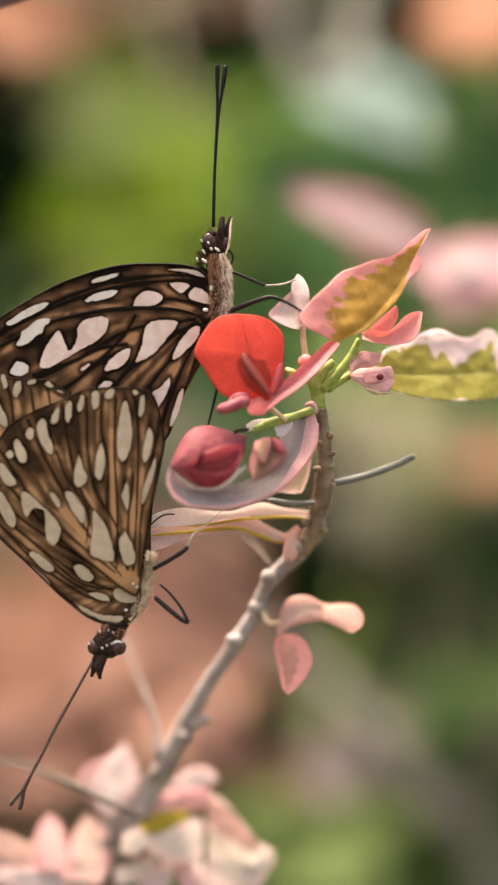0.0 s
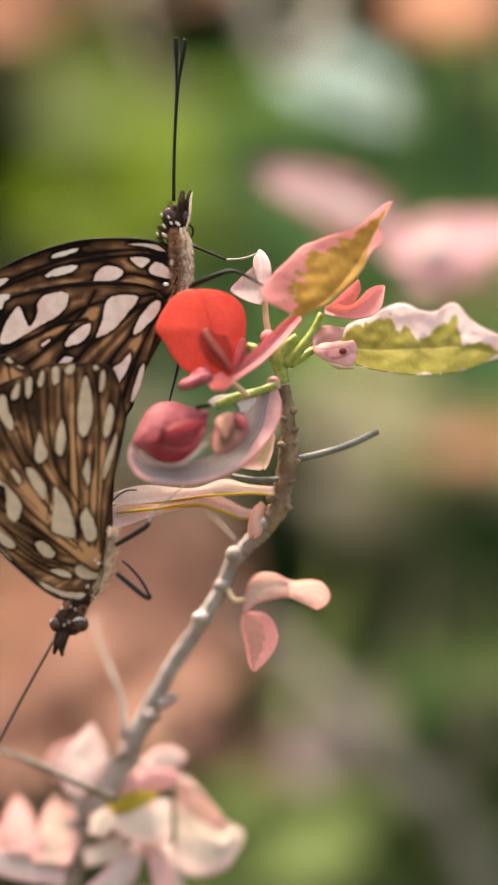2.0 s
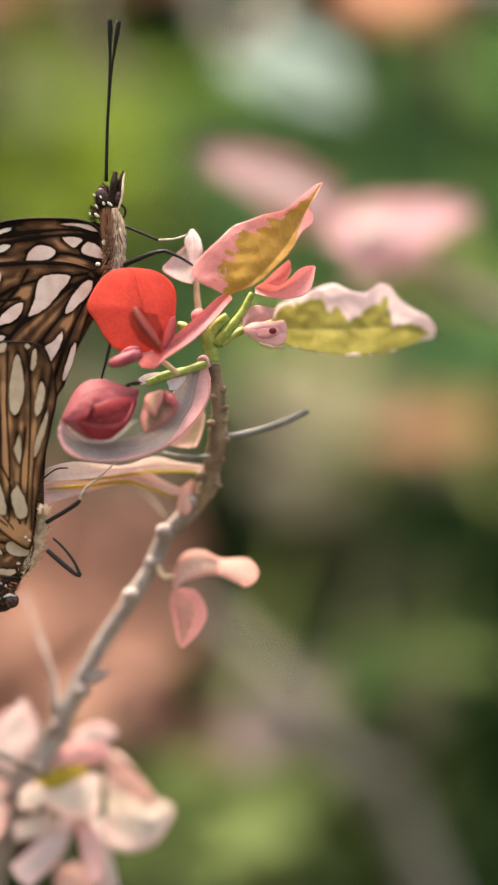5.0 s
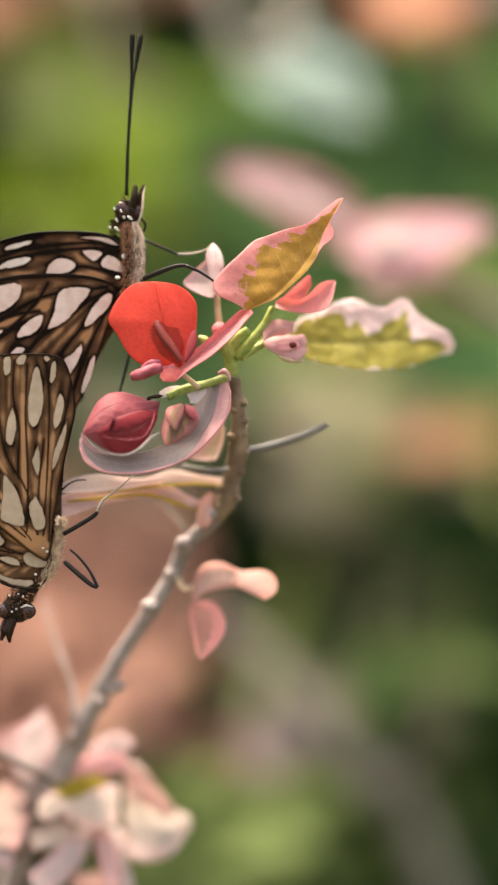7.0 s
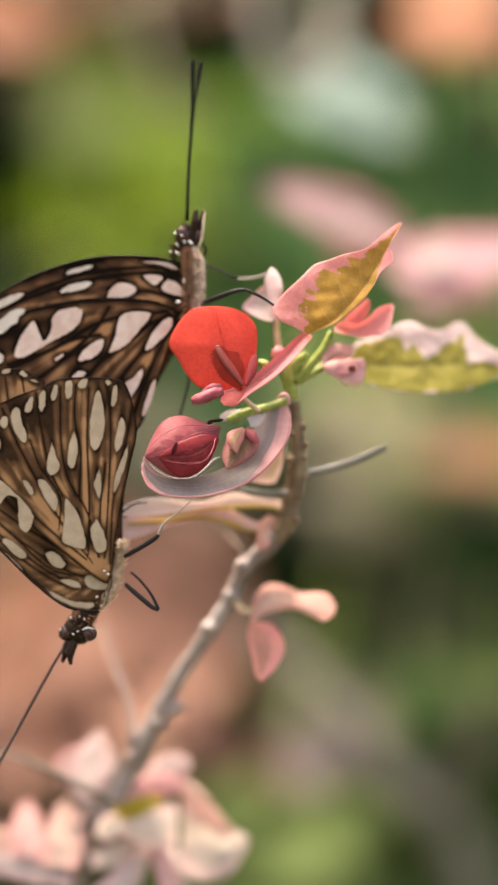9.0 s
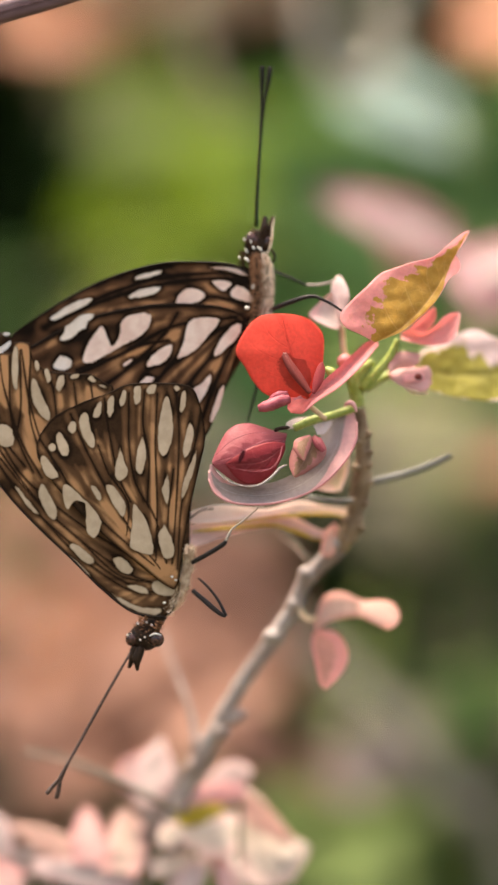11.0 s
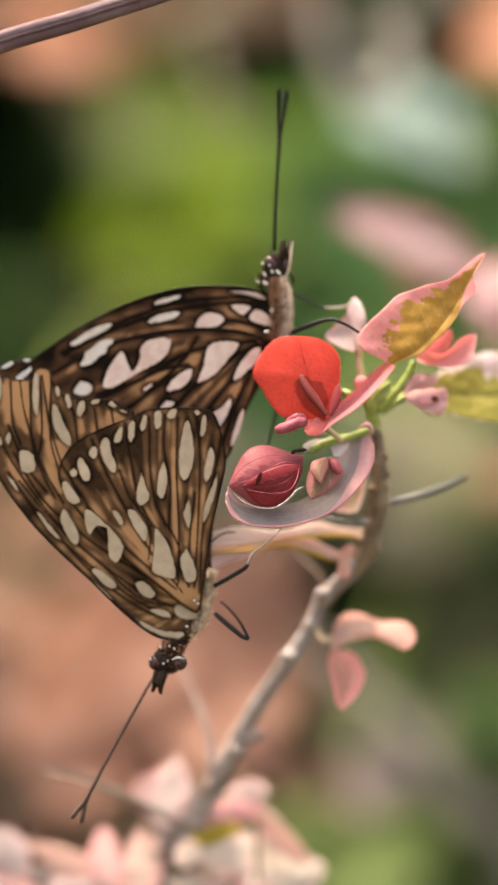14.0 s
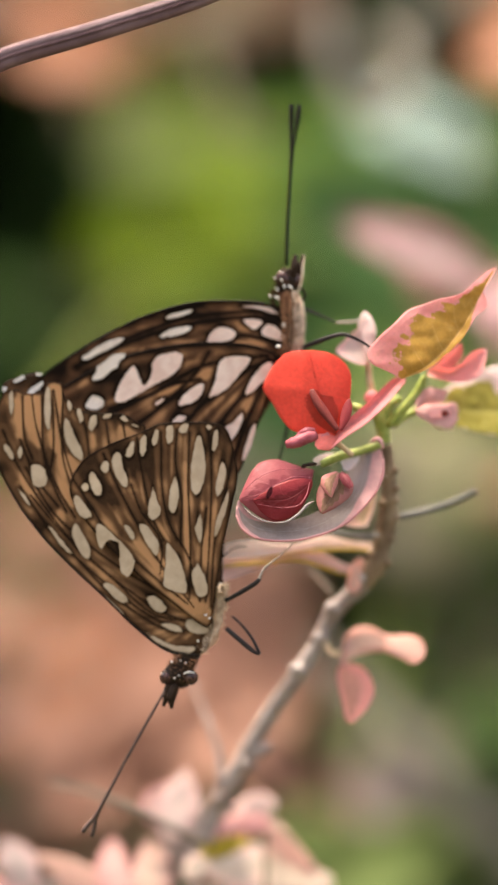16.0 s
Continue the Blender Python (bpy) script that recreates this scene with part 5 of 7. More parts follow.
def background():
    # pale pink leaves close behind
    sh = shrub_behind([(120, 85, -800), (115, 80, -300), (95, 75, -30), (42.85, 65, 13.86), (28.87, 60, 19.59)], [4, 3.4, 2.6, 1.2, 0.8], M_BG_TAN_BARK, "shrub with blurred pale pink leaves")
    big_leaf(sh, (24.64, 58, 24.27), (4.4, 62, 33.89), 4.6, M_BG_MAUVE, (0.2, -0.9, 0.5), 0.2, 1)
    big_leaf(sh, (21.18, 50, 20.46), (41.73, 56, 25.23), 5.0, M_BG_PINK, seed=2)
    big_leaf(sh, (24.56, 62, 18.21), (35.92, 60, 20.71), 3.2, M_BG_PINK, seed=3)
    big_leaf(sh, (21.2, 56, 25.96), (12.32, 54, 30.55), 2.2, M_BG_PALEPINK, (0.1, -0.6, 0.9), 0.1, 21)
    big_leaf(sh, (24.42, 50, 21.9), (30.18, 50, 23.7), 2.6, M_BG_PALEPINK, (0.1, -0.6, 0.9), 0.1, 22)
    big_leaf(sh, (15.42, 75, 23.56), (23.36, 72, 31.04), 3.4, M_BG_ROSE, seed=4)
    # pale waxy leaf and curled grey shoots, high up
    sh = shrub_behind([(150, 150, -800), (140, 140, -300), (130, 130, 90), (60, 120, 92), (16.26, 110, 67.56), (15.09, 104, 63.16), (15.73, 100, 58.75), (13.86, 96, 54.41), (10.87, 94, 52.06), (7.56, 94, 53.29), (5.34, 95, 57.56), (4.27, 96, 62.69), (3.88, 98, 68.02)],
                      [5, 5, 4.5, 3, 1.2, 1.4, 1.5, 1.6, 1.7, 1.7, 1.6, 1.5, 1.2], M_GREYBRANCH, "grey branch with a pale waxy leaf")
    tube("curled_shoot", [(3.88, 98, 68.02), (-12.73, 118, 65.27), (-12.35, 112, 59.99), (-10.89, 108, 54.7), (-7.78, 106, 50.17), (-3.52, 104, 47.82)], [0.6, 0.7, 0.8, 0.9, 0.9, 0.5], M_DEAD2, sh, "", segs=10, rough=0.06)
    big_leaf(sh, (6.5, 108, 55.0), (28.5, 108, 45.0), 8.5, M_BG_PALE, (0.1, -0.6, 0.9), 0.1, 5)
    big_leaf(sh, (13.5, 116, 58.0), (28.01, 116, 50.5), 7, M_BG_PALE, (0.1, -0.5, 1.0), 0.1, 6)
    # orange leaves
    sh = shrub_behind([(130, 125, -800), (120, 120, -300), (110, 115, 0), (60.36, 110, 56.52), (43.05, 100, 63.37)], [5, 4, 3, 2, 1.5], M_BARK, "shrub with orange leaves")
    big_leaf(sh, (42.22, 100, 63.37), (22.84, 95, 59.26), 5.5, M_BG_ORANGE, seed=8)
    big_leaf(sh, (43.05, 100, 58.39), (28.12, 100, 57.15), 4.0, M_BG_ORANGE, seed=9)
    big_leaf(sh, (44.18, 110, 71), (25.45, 110, 70.15), 4.5, M_BG_ORANGE, seed=10)
    big_leaf(sh, (46.45, 130, -4.12), (29.97, 125, -4.51), 4.0, M_BG_ORANGE, (0.1, -0.5, 1.0), seed=11)
    clump(sh, (37.01, 145, -6.12), (9, 9, 3), 13, 14, 3.4, [M_BG_PALEOLIVE, M_BG_OLIVE2], 12, 0.6)
    clump(sh, (23.81, 158, -13.96), (11, 9, 2.5), 10, 15, 3.2, [M_BG_TAN, M_BG_PALEOLIVE], 13, 0.5)
    clump(sh, (19.71, 152, -0.57), (12, 9, 5), 17, 16, 4, [M_BG_TAN, M_BG_PALEOLIVE], 14, 0.6)
    sh = shrub_behind([(-110, 130, -800), (-105, 125, -300), (-95, 118, 0), (-59.67, 110, 58.23), (-47.14, 105, 69.25)], [5, 4, 3, 2, 1.5], M_BARK, "shrub with brown orange leaves")
    big_leaf(sh, (-44.35, 110, 64.19), (-26.98, 105, 58.32), 6.0, M_BG_RUST, seed=15)
    clump(sh, (-35.89, 130, 71.95), (9, 12, 6), 8, 17, 4.5, [M_BG_RUST, M_BG_RUST, M_BG_ORANGE], 16)
    clump(sh, (-16.05, 150, 76.4), (19, 12, 4), 12, 17, 4, [M_BG_ROSE, M_BG_RUST, M_BG_TAN], 17)
    clump(sh, (-28.39, 200, 70.62), (7, 15, 9), 10, 17, 4.5, [M_BG_TAN, M_BG_OLIVE], 18)
    # dusky rose growth, low down
    sh = shrub_behind([(-110, 100, -800), (-100, 100, -300), (-85, 100, -90), (-51.16, 110, -43.93), (-34.14, 110, -29.45)], [4, 3.5, 3, 2, 1.3], M_BARK, "shrub with dusky rose leaves")
    clump(sh, (-37.22, 125, -35.45), (24, 18, 11), 32, 21, 5.5, [M_BG_ROSE, M_BG_ROSE, M_BG_RUST], 19, 0.4)
    clump(sh, (-15.3, 130, -23.81), (12, 12, 9), 22, 19, 5, [M_BG_ROSE], 20)
    clump(sh, (-19.99, 100, -40.31), (15, 14, 8), 24, 18, 5, [M_BG_ROSE], 21, 0.4)
    clump(sh, (-0.97, 125, -44.73), (7, 12, 8), 9, 14, 3.8, [M_BG_ROSE, M_BG_TAN], 22, 0.2)
    clump(sh, (-49.35, 190, -18.06), (20, 15, 8), 12, 20, 5, [M_BG_TAN2, M_BG_GREEN, M_BG_ROSE], 23)
    clump(sh, (-37.6, 118, -56.59), (13, 8, 5), 14, 15, 4.4, [M_BG_ROSE, M_BG_TAN, M_BG_ROSE], 51, 0.4)
    clump(sh, (1.85, 132, -47.63), (6, 8, 7), 12, 14, 4, [M_BG_TAN2, M_BG_ROSE, M_BG_OLIVE2], 52, 0.3)
    # leaning grey branch
    sh = shrub_behind([(120, 130, -800), (100, 125, -250), (39.57, 115, -73.8), (26.81, 105, -54.29), (13.36, 105, -37.48), (3.32, 110, -28.6)], [5, 4.5, 2.8, 2.3, 1.8, 1.0], M_GREYBRANCH, "leaning grey branch with dry leaves")
    clump(sh, (14.06, 125, -50.92), (8, 8, 4), 6, 15, 3.4, [M_BG_TAN2], 24)
    clump(sh, (20.08, 140, -46.39), (10, 12, 4), 8, 15, 3.2, [M_BG_TAN2], 40, 0.4)
    # green shrubs
    sh = shrub_behind([(-60, 230, -800), (-60, 220, -300), (-50, 210, -20), (-6.26, 190, 37.34), (-11.15, 180, 52.61)], [5, 4.5, 3.5, 2.5, 1.5], M_GREEN_STEM, "green shrub with broad olive leaves")
    for b, e, w in (((-5.23, 190, 60.94), (-24.46, 185, 54.2), 7.5), ((-4.05, 172, 47.75), (-21.95, 165, 44.1), 8.0), ((-5.73, 150, 36.04), (-22.36, 145, 32.84), 8.0), ((-29.87, 160, 34), (-16.24, 155, 26.97), 6.5), ((-14.77, 200, 69.57), (-28.1, 195, 62.62), 5.0)):
        big_leaf(sh, b, e, w, M_BG_OLIVE, (0.1, -0.75, 0.8), 0.15, int(w * 10))
        tube("branch", [sh["end"], tuple((Vector(tuple(sh["end"])) + Vector(b)) / 2 + Vector((0, 5, -4))), b], [0.8, 0.6, 0.4], M_GREEN_STEM, sh, segs=6)
    clump(sh, (-25.5, 180, 44.0), (5, 14, 11), 14, 16, 5.5, [M_BG_OLIVE, M_BG_OLIVE2], 27)
    clump(sh, (8.45, 210, 58.72), (14, 15, 4), 12, 18, 5, [M_BG_GREEN2, M_BG_OLIVE, M_BG_GREEN2], 28, 0.3)
    clump(sh, (8.62, 220, 37.54), (22, 18, 18), 24, 28, 8, [M_BG_GREEN2], 29)
    clump(sh, (-59.14, 240, 26.56), (9, 12, 5), 10, 22, 6, [M_BG_GREEN], 46, 0.3)
    clump(sh, (-11.27, 185, 2.44), (8, 12, 7), 12, 20, 5, [M_BG_GREEN2, M_BG_TAN], 44, 0.6)
    sh = shrub_behind([(90, 240, -800), (88, 235, -300), (84, 225, 0), (43.74, 210, 38.93), (40.76, 200, 54.9)], [5, 4.5, 3.5, 2.5, 1.5], M_GREEN_STEM, "green shrub with broad dark leaves")
    clump(sh, (41.61, 210, 48.56), (18, 18, 20), 24, 28, 8, [M_BG_GREEN, M_BG_GREEN2], 30)
    clump(sh, (37.61, 200, 15.09), (24, 10, 9), 22, 27, 7, [M_BG_GREEN2], 31, 0.5)
    clump(sh, (35.11, 168, 4.3), (14, 9, 3), 12, 16, 3.6, [M_BG_PALEOLIVE], 43, 0.6)
    clump(sh, (40.62, 175, -20.46), (11, 12, 7), 14, 20, 5.5, [M_BG_GREEN2, M_BG_GREEN], 32, 0.5)
    clump(sh, (40.18, 130, -42.6), (9, 12, 5), 14, 17, 4.5, [M_BG_OLIVE2, M_BG_GREEN], 33, 0.5)
    clump(sh, (27.85, 120, -47.67), (10, 12, 7), 12, 16, 4, [M_BG_TAN2, M_BG_GREEN], 45, 0.5)
    clump(sh, (32.91, 140, -62.89), (10, 12, 8), 10, 19, 5, [M_BG_GREEN2, M_BG_OLIVE2], 42, 0.4)
    # broad leaves that stand out from the growth
    big_leaf(sh, (38.11, 128, 34.61), (-3.35, 128, 42.56), 13.5, M_BG_BROAD, (0.05, -1, 0.25), 0.15, 71)
    big_leaf(sh, (36.66, 140, 22.58), (5.11, 140, 30.81), 11, M_BG_BROAD, (0.05, -1, 0.2), 0.15, 72)
    big_leaf(sh, (54.14, 125, 9.25), (30.31, 125, 8.5), 8.5, M_BG_BROAD, (0.05, -1, 0.45), 0.15, 73)
    big_leaf(sh, (52.48, 135, -3.05), (35.32, 135, 0.66), 5.5, M_BG_STRAW, (0.05, -0.8, 0.6), 0.15, 74)
    big_leaf(sh, (52.74, 130, -19.15), (31.32, 130, -16.35), 7.5, M_BG_GREEN, (0.05, -1, 0.1), 0.15, 75)
    big_leaf(sh, (24.14, 128, -9.14), (9.92, 128, -10.13), 3.5, M_BG_TAN2, (0.05, -0.8, 0.6), 0.15, 76)
    big_leaf(sh, (45.49, 130, -36.07), (39.95, 130, -67.28), 9, M_BG_GREEN, (0.05, -1, 0.1), 0.15, 77)
    big_leaf(sh, (8.32, 105, -51.78), (19.25, 105, -44.22), 5.5, M_BG_PALEPINK, (0.05, -0.8, 0.6), 0.15, 78)
    big_leaf(sh, (-32.51, 110, 30.51), (-23.54, 110, 40.08), 5, M_BG_OLIVE, (0.05, -0.7, 0.9), 0.15, 79)
    big_leaf(sh, (11.17, 150, 2.25), (-13.24, 150, 13.52), 10, M_BG_BROAD, (0.05, -1, 0.4), 0.15, 80)
    big_leaf(sh, (7.68, 165, 13.99), (-8.84, 165, 21.76), 9, M_BG_BROAD, (0.05, -1, 0.4), 0.15, 81)
    big_leaf(sh, (23.88, 112, -66.42), (6.76, 112, -59.57), 6.5, M_BG_OLIVE2, (0.05, -0.8, 0.7), 0.15, 82)
    big_leaf(sh, (39.31, 108, 29.99), (33.8, 108, 55.4), 5, M_BG_BROAD, (0.05, -1, 0.0), 0.15, 83)
    big_leaf(sh, (3.89, 150, -3.56), (-17.92, 150, 1.11), 6, M_BG_PALEOLIVE, (0.05, -0.8, 0.6), 0.15, 84)
    big_leaf(sh, (1.89, 142, -10.91), (-18.59, 142, -7.72), 5.5, M_BG_TAN2, (0.05, -0.8, 0.6), 0.15, 85)
    big_leaf(sh, (27.63, 138, -14.86), (12.88, 138, -12.14), 4, M_BG_TAN2, (0.05, -0.8, 0.6), 0.15, 86)
    for ob in [c for c in sh.children if c.name.startswith("leaf")][-16:]:
        b = Vector(ob.data.vertices[4].co) / MM + Vector(tuple(sh["mm"]))
        end = Vector(tuple(sh["end"]))
        tube("branch", [tuple(end), tuple((end + b) / 2 + Vector((0, 14, -5))), tuple(b)], [0.9, 0.7, 0.5], M_GREEN_STEM, sh, segs=6)
    sh = shrub_behind([(20, 170, -800), (22, 165, -300), (14.92, 150, -95.36), (14.23, 130, -76.61)], [4, 3.5, 2.5, 1.5], M_GREEN_STEM, "low green shrub with olive leaves")
    clump(sh, (5.02, 110, -63.51), (21, 15, 7), 26, 19, 4.8, [M_BG_OLIVE2], 34, 0.6)
    clump(sh, (-35.76, 150, -61.57), (18, 15, 8), 20, 22, 5.5, [M_BG_ROSE, M_BG_TAN, M_BG_ROSE], 35)


M_BG_TAN_BARK = bark_material("brown_bark", (0.20, 0.13, 0.10), (0.33, 0.24, 0.20))


# ---- the shrub in front ----
def front_shrub():
    sh = thing("shrub", -60, 45, -800, "variegated pink and green leafy shrub with grey brown stem", "shrub")
    tube("stem", [(-60, 45, -810), (-58, 42, -500), (-48, 34, -200), (-16.83, 20, -50.17), (-14.01, 17.6, -45.29), (-11.82, 16.2, -41.24), (-9.7, 14.6, -36.57), (-7.75, 13.2, -32.92), (-6.08, 12.2, -29.66), (-3.51, 10.6, -25.43), (-1.31, 9.6, -22.22), (0.69, 8.6, -19.03), (1.85, 7.8, -16.18), (3.57, 7, -14.09), (5.71, 6.2, -12.09)],
         [6, 5, 4, 1.4, 1.2, 1.12, 1.05, 1.05, 0.95, 0.9, 0.92, 0.8, 0.86, 0.95, 0.95], M_BARK, sh, "grey brown bark", 16, 0.10, 8)
    tube("shoot", [(7.68, 2.4, 3.49), (8.03, 2.8, 1.53), (8.32, 3.4, -1.54), (8.18, 4.2, -4.63), (7.61, 4.9, -7.72), (7.03, 5.4, -9.9), (5.71, 6.2, -12.09)], [0.72, 0.74, 0.86, 1.05, 1.0, 1.08, 0.95], M_BARK_TOP, sh, "rough brown young shoot", 16, 0.16, 9, 3)
    rng = random.Random(21)
    for x, y, z in [(8.83, 2.4, 0.78), (9, 2.8, -1.25), (7.52, 3, -2.9), (9.17, 3.6, -4.63), (8.6, 4.2, -6.98), (8.28, 4.6, -9.7), (6.24, 4.4, -8.82), (7.66, 2.4, -0.01), (6.47, 5.4, -11.14), (8.99, 3, -2.66)]:
        egg("leaf_scar", (x, y, z), (rng.uniform(0.4, 0.6), 0.55, rng.uniform(0.3, 0.5)), M_BARK_TOP, sh, "", 9, 6, rng.uniform(-40, 40))
    for x, y, z in [(2.2, 6.6, -14.94), (-1.54, 8.8, -22.04), (-5.9, 12.2, -31.63), (-7.32, 12.4, -33.17), (5.22, 5.8, -11.57), (1.01, 8.2, -18.26)]:
        egg("knot", (x, y, z), (rng.uniform(0.95, 1.2), 1.0, rng.uniform(0.75, 0.95)), M_BARK, sh, "", 10, 7, rng.uniform(-40, 40))
    tube("stub", [(-6.42, 12.4, -31.77), (-5.38, 12, -31.36), (-4.48, 11.8, -31.09)], [0.7, 0.55, 0.4], M_BARK, sh, "short pruned stub", 10, 0.1)
    tube("tip_stalk", [(7.7, 2.2, 3.82), (7.45, 2, 5.79), (7.93, 1.8, 7.63), (9.28, 1.6, 8.85)], [0.75, 0.75, 0.65, 0.42], M_GREEN_STEM, sh, "fresh green shoot tip", 10, 0.05)
    tube("tip_stalk", [(7.32, 2, 5.17), (6.58, 1.6, 7.31), (6.09, 1.8, 8.86)], [0.6, 0.5, 0.35], M_GREEN_STEM, sh, "", 10, 0.05)
    tube("stalk", [(7.19, 1.6, 3.63), (4.84, 0.6, 2.82), (2.38, 0, 2.2), (0.55, -0.4, 1.34)], [0.5, 0.45, 0.5, 0.4], M_GREEN_STEM, sh, "yellow green stalk", 8, 0.05)
    tube("stalk", [(7.93, 1.8, 5.78), (9.77, 1.4, 7.62), (11.11, 1.2, 9.33), (11.96, 1, 11.29)], [0.6, 0.55, 0.5, 0.3], M_GREEN_STEM, sh, "", 8)
    tube("stalk", [(8.56, 2, 5.79), (11.06, 3, 7.35), (13.93, 5, 8.02), (16.2, 6.5, 7.75)], [0.5, 0.45, 0.45, 0.35], M_GREEN_STEM, sh, "", 8)
    tube("stalk", [(6.4, 2, 7.94), (5.98, 2.6, 10.73), (5.87, 3, 12.91)], [0.4, 0.35, 0.3], M_CREAM_STALK, sh, "", 8)
    # dead twigs
    tube("twig", [(8.93, 4, -4.59), (12.36, 4.6, -3.79), (15.5, 5.2, -2.74), (18.2, 5.6, -1.5)], [0.42, 0.38, 0.36, 0.34], M_DEAD, sh, "broken grey twig", 10, 0.06)
    tube("twig", [(7.49, 4.2, -6.6), (4.83, 4.2, -6.71), (2.04, 4.4, -6.2)], [0.34, 0.3, 0.2], M_DEAD, sh, "grey twig", 10, 0.08)
    tube("twig", [(-29.89, 17, -36.36), (-25.67, 15, -36.95), (-20.99, 13, -38.29), (-16.42, 12.5, -40.46), (-11.25, 13.5, -42.83)], [0.34, 0.36, 0.38, 0.4, 0.42], M_DEAD2, sh, "thin broken grey twig", 10, 0.06)
    tube("twig", [(-10.46, 13.5, -35.81), (-10.47, 14, -32.67), (-11.48, 15, -29.55), (-13.41, 18, -25.25), (-14.47, 21, -22.51)], [0.34, 0.3, 0.24, 0.2, 0.14], M_BARK, sh, "thin grey twig", 10, 0.05)
    tube("twig", [(2.46, 8.5, -13.6), (0.9, 12, -11.85), (-0.72, 15, -10.4)], [0.2, 0.16, 0.12], M_DEAD2, sh, "", 8)
    # the red leaf, its bracts and buds
    blade([(2.1, -0.8, 4.65), (0.79, -1.33, 7.55), (-0.14, -1.85, 10.56), (-0.89, -2.4, 13.8)],
          [(1.98, -0.8, 4.52), (-0.22, -0.49, 4.49), (-2.53, -0.47, 4.99), (-3.86, -0.53, 6.27), (-4.94, -0.68, 8.1), (-5.89, -0.85, 9.55), (-5.51, -1.04, 10.94), (-4.51, -1.35, 12.55), (-3.34, -1.65, 13.56), (-2.06, -1.96, 13.83), (-0.95, -2.4, 13.86)],
          [(2.22, -0.8, 4.77), (3.02, -0.78, 6.22), (3.52, -0.88, 7.67), (3.71, -1.01, 9.06), (3.78, -1.2, 10.69), (3.55, -1.36, 11.84), (2.65, -1.58, 12.92), (1.45, -1.82, 13.58), (0.19, -2.09, 13.81), (-0.83, -2.4, 13.86)],
          M_RED, sh, "glowing red rounded leaf", belly=0.5, crumple=0.12, nu=44, nv=30, seed=1, lean=0.25,
          # reach of the bract's shadow, painted as darker red low in the leaf
          hearts=([(0.0, 0.3), (0.1, 0.45), (0.3, 0.42), (0.5, 0.3), (0.56, 0.0)], [(0.0, 0.3), (0.2, 0.55), (0.4, 0.4), (0.5, 0.0)]))
    blade([(2.15, -2.9, 5.06), (0.6, -3.11, 7.35), (-0.59, -3.3, 9.52)],
          [(1.91, -2.9, 5.06), (0.06, -3.1, 7.17), (-0.83, -3.25, 8.98), (-0.7, -3.3, 9.64)],
          [(2.39, -2.9, 5.3), (1.38, -3.06, 7.11), (0.19, -3.22, 8.79), (-0.4, -3.3, 9.64)],
          M_BROWNRED, sh, "small brown red bud bract", name="bract", belly=0.4, seed=2)
    blade([(2.56, -2.4, 5.07), (3.18, -2.6, 6.75), (3.56, -2.8, 8.55)],
          [(2.38, -2.4, 5.19), (2.58, -2.58, 6.88), (3.01, -2.72, 8.08), (3.5, -2.8, 8.61)],
          [(2.74, -2.4, 5.07), (3.6, -2.57, 6.39), (3.85, -2.7, 7.59), (3.68, -2.8, 8.55)],
          M_DARKRED, sh, name="bract", belly=0.2, seed=3)
    blade([(1.14, -1.6, 3.17), (2.54, -1.34, 4.81), (4.97, -0.96, 6.81), (7.11, -0.61, 8.76), (8.64, -0.35, 10.29), (9.68, -0.2, 10.96)],
          [(0.42, -1.6, 4.51), (2.24, -1.55, 5.59), (4.37, -1.29, 7.16), (6.5, -0.9, 9.11), (8.21, -0.49, 10.71), (9.25, -0.2, 11.2)],
          [(1.32, -1.6, 2.81), (2.97, -1.76, 4.18), (5.4, -1.58, 5.81), (7.59, -1.16, 7.82), (9.06, -0.66, 9.6), (9.86, -0.2, 10.59)],
          M_ROSE, sh, "folded rose pink leaf strip", belly=-0.3, crumple=0.1, nu=36, nv=12, seed=4, lean=0.2)
    blade([(2.85, -1.8, 5.09), (1.34, -1.95, 4.19), (0.01, -2.1, 3.16)],
          [(2.73, -1.8, 5.09), (1.04, -1.92, 5.1), (0.01, -2, 4.74), (-0.24, -2.1, 3.41)],
          [(2.97, -1.8, 4.85), (2.24, -1.92, 3.58), (1.33, -2, 2.92), (0.13, -2.1, 2.98)],
          M_CORALRED, sh, name="bract", belly=0.3, crumple=0.1, seed=6)
    tube("bud", [(0, -1.8, 4.5), (-1.08, -2, 4.26), (-2.29, -2.2, 3.78), (-3.37, -2.3, 3.42)], [0.55, 0.66, 0.68, 0.4], M_MAUVE, sh, "mauve pink finger-shaped bud", 12, 0.1)
    tube("bud", [(-0.18, -1.6, 5.12), (-1.27, -1.7, 4.88), (-2.12, -1.8, 4.39)], [0.4, 0.5, 0.3], M_MAUVE, sh, "", 12, 0.1)
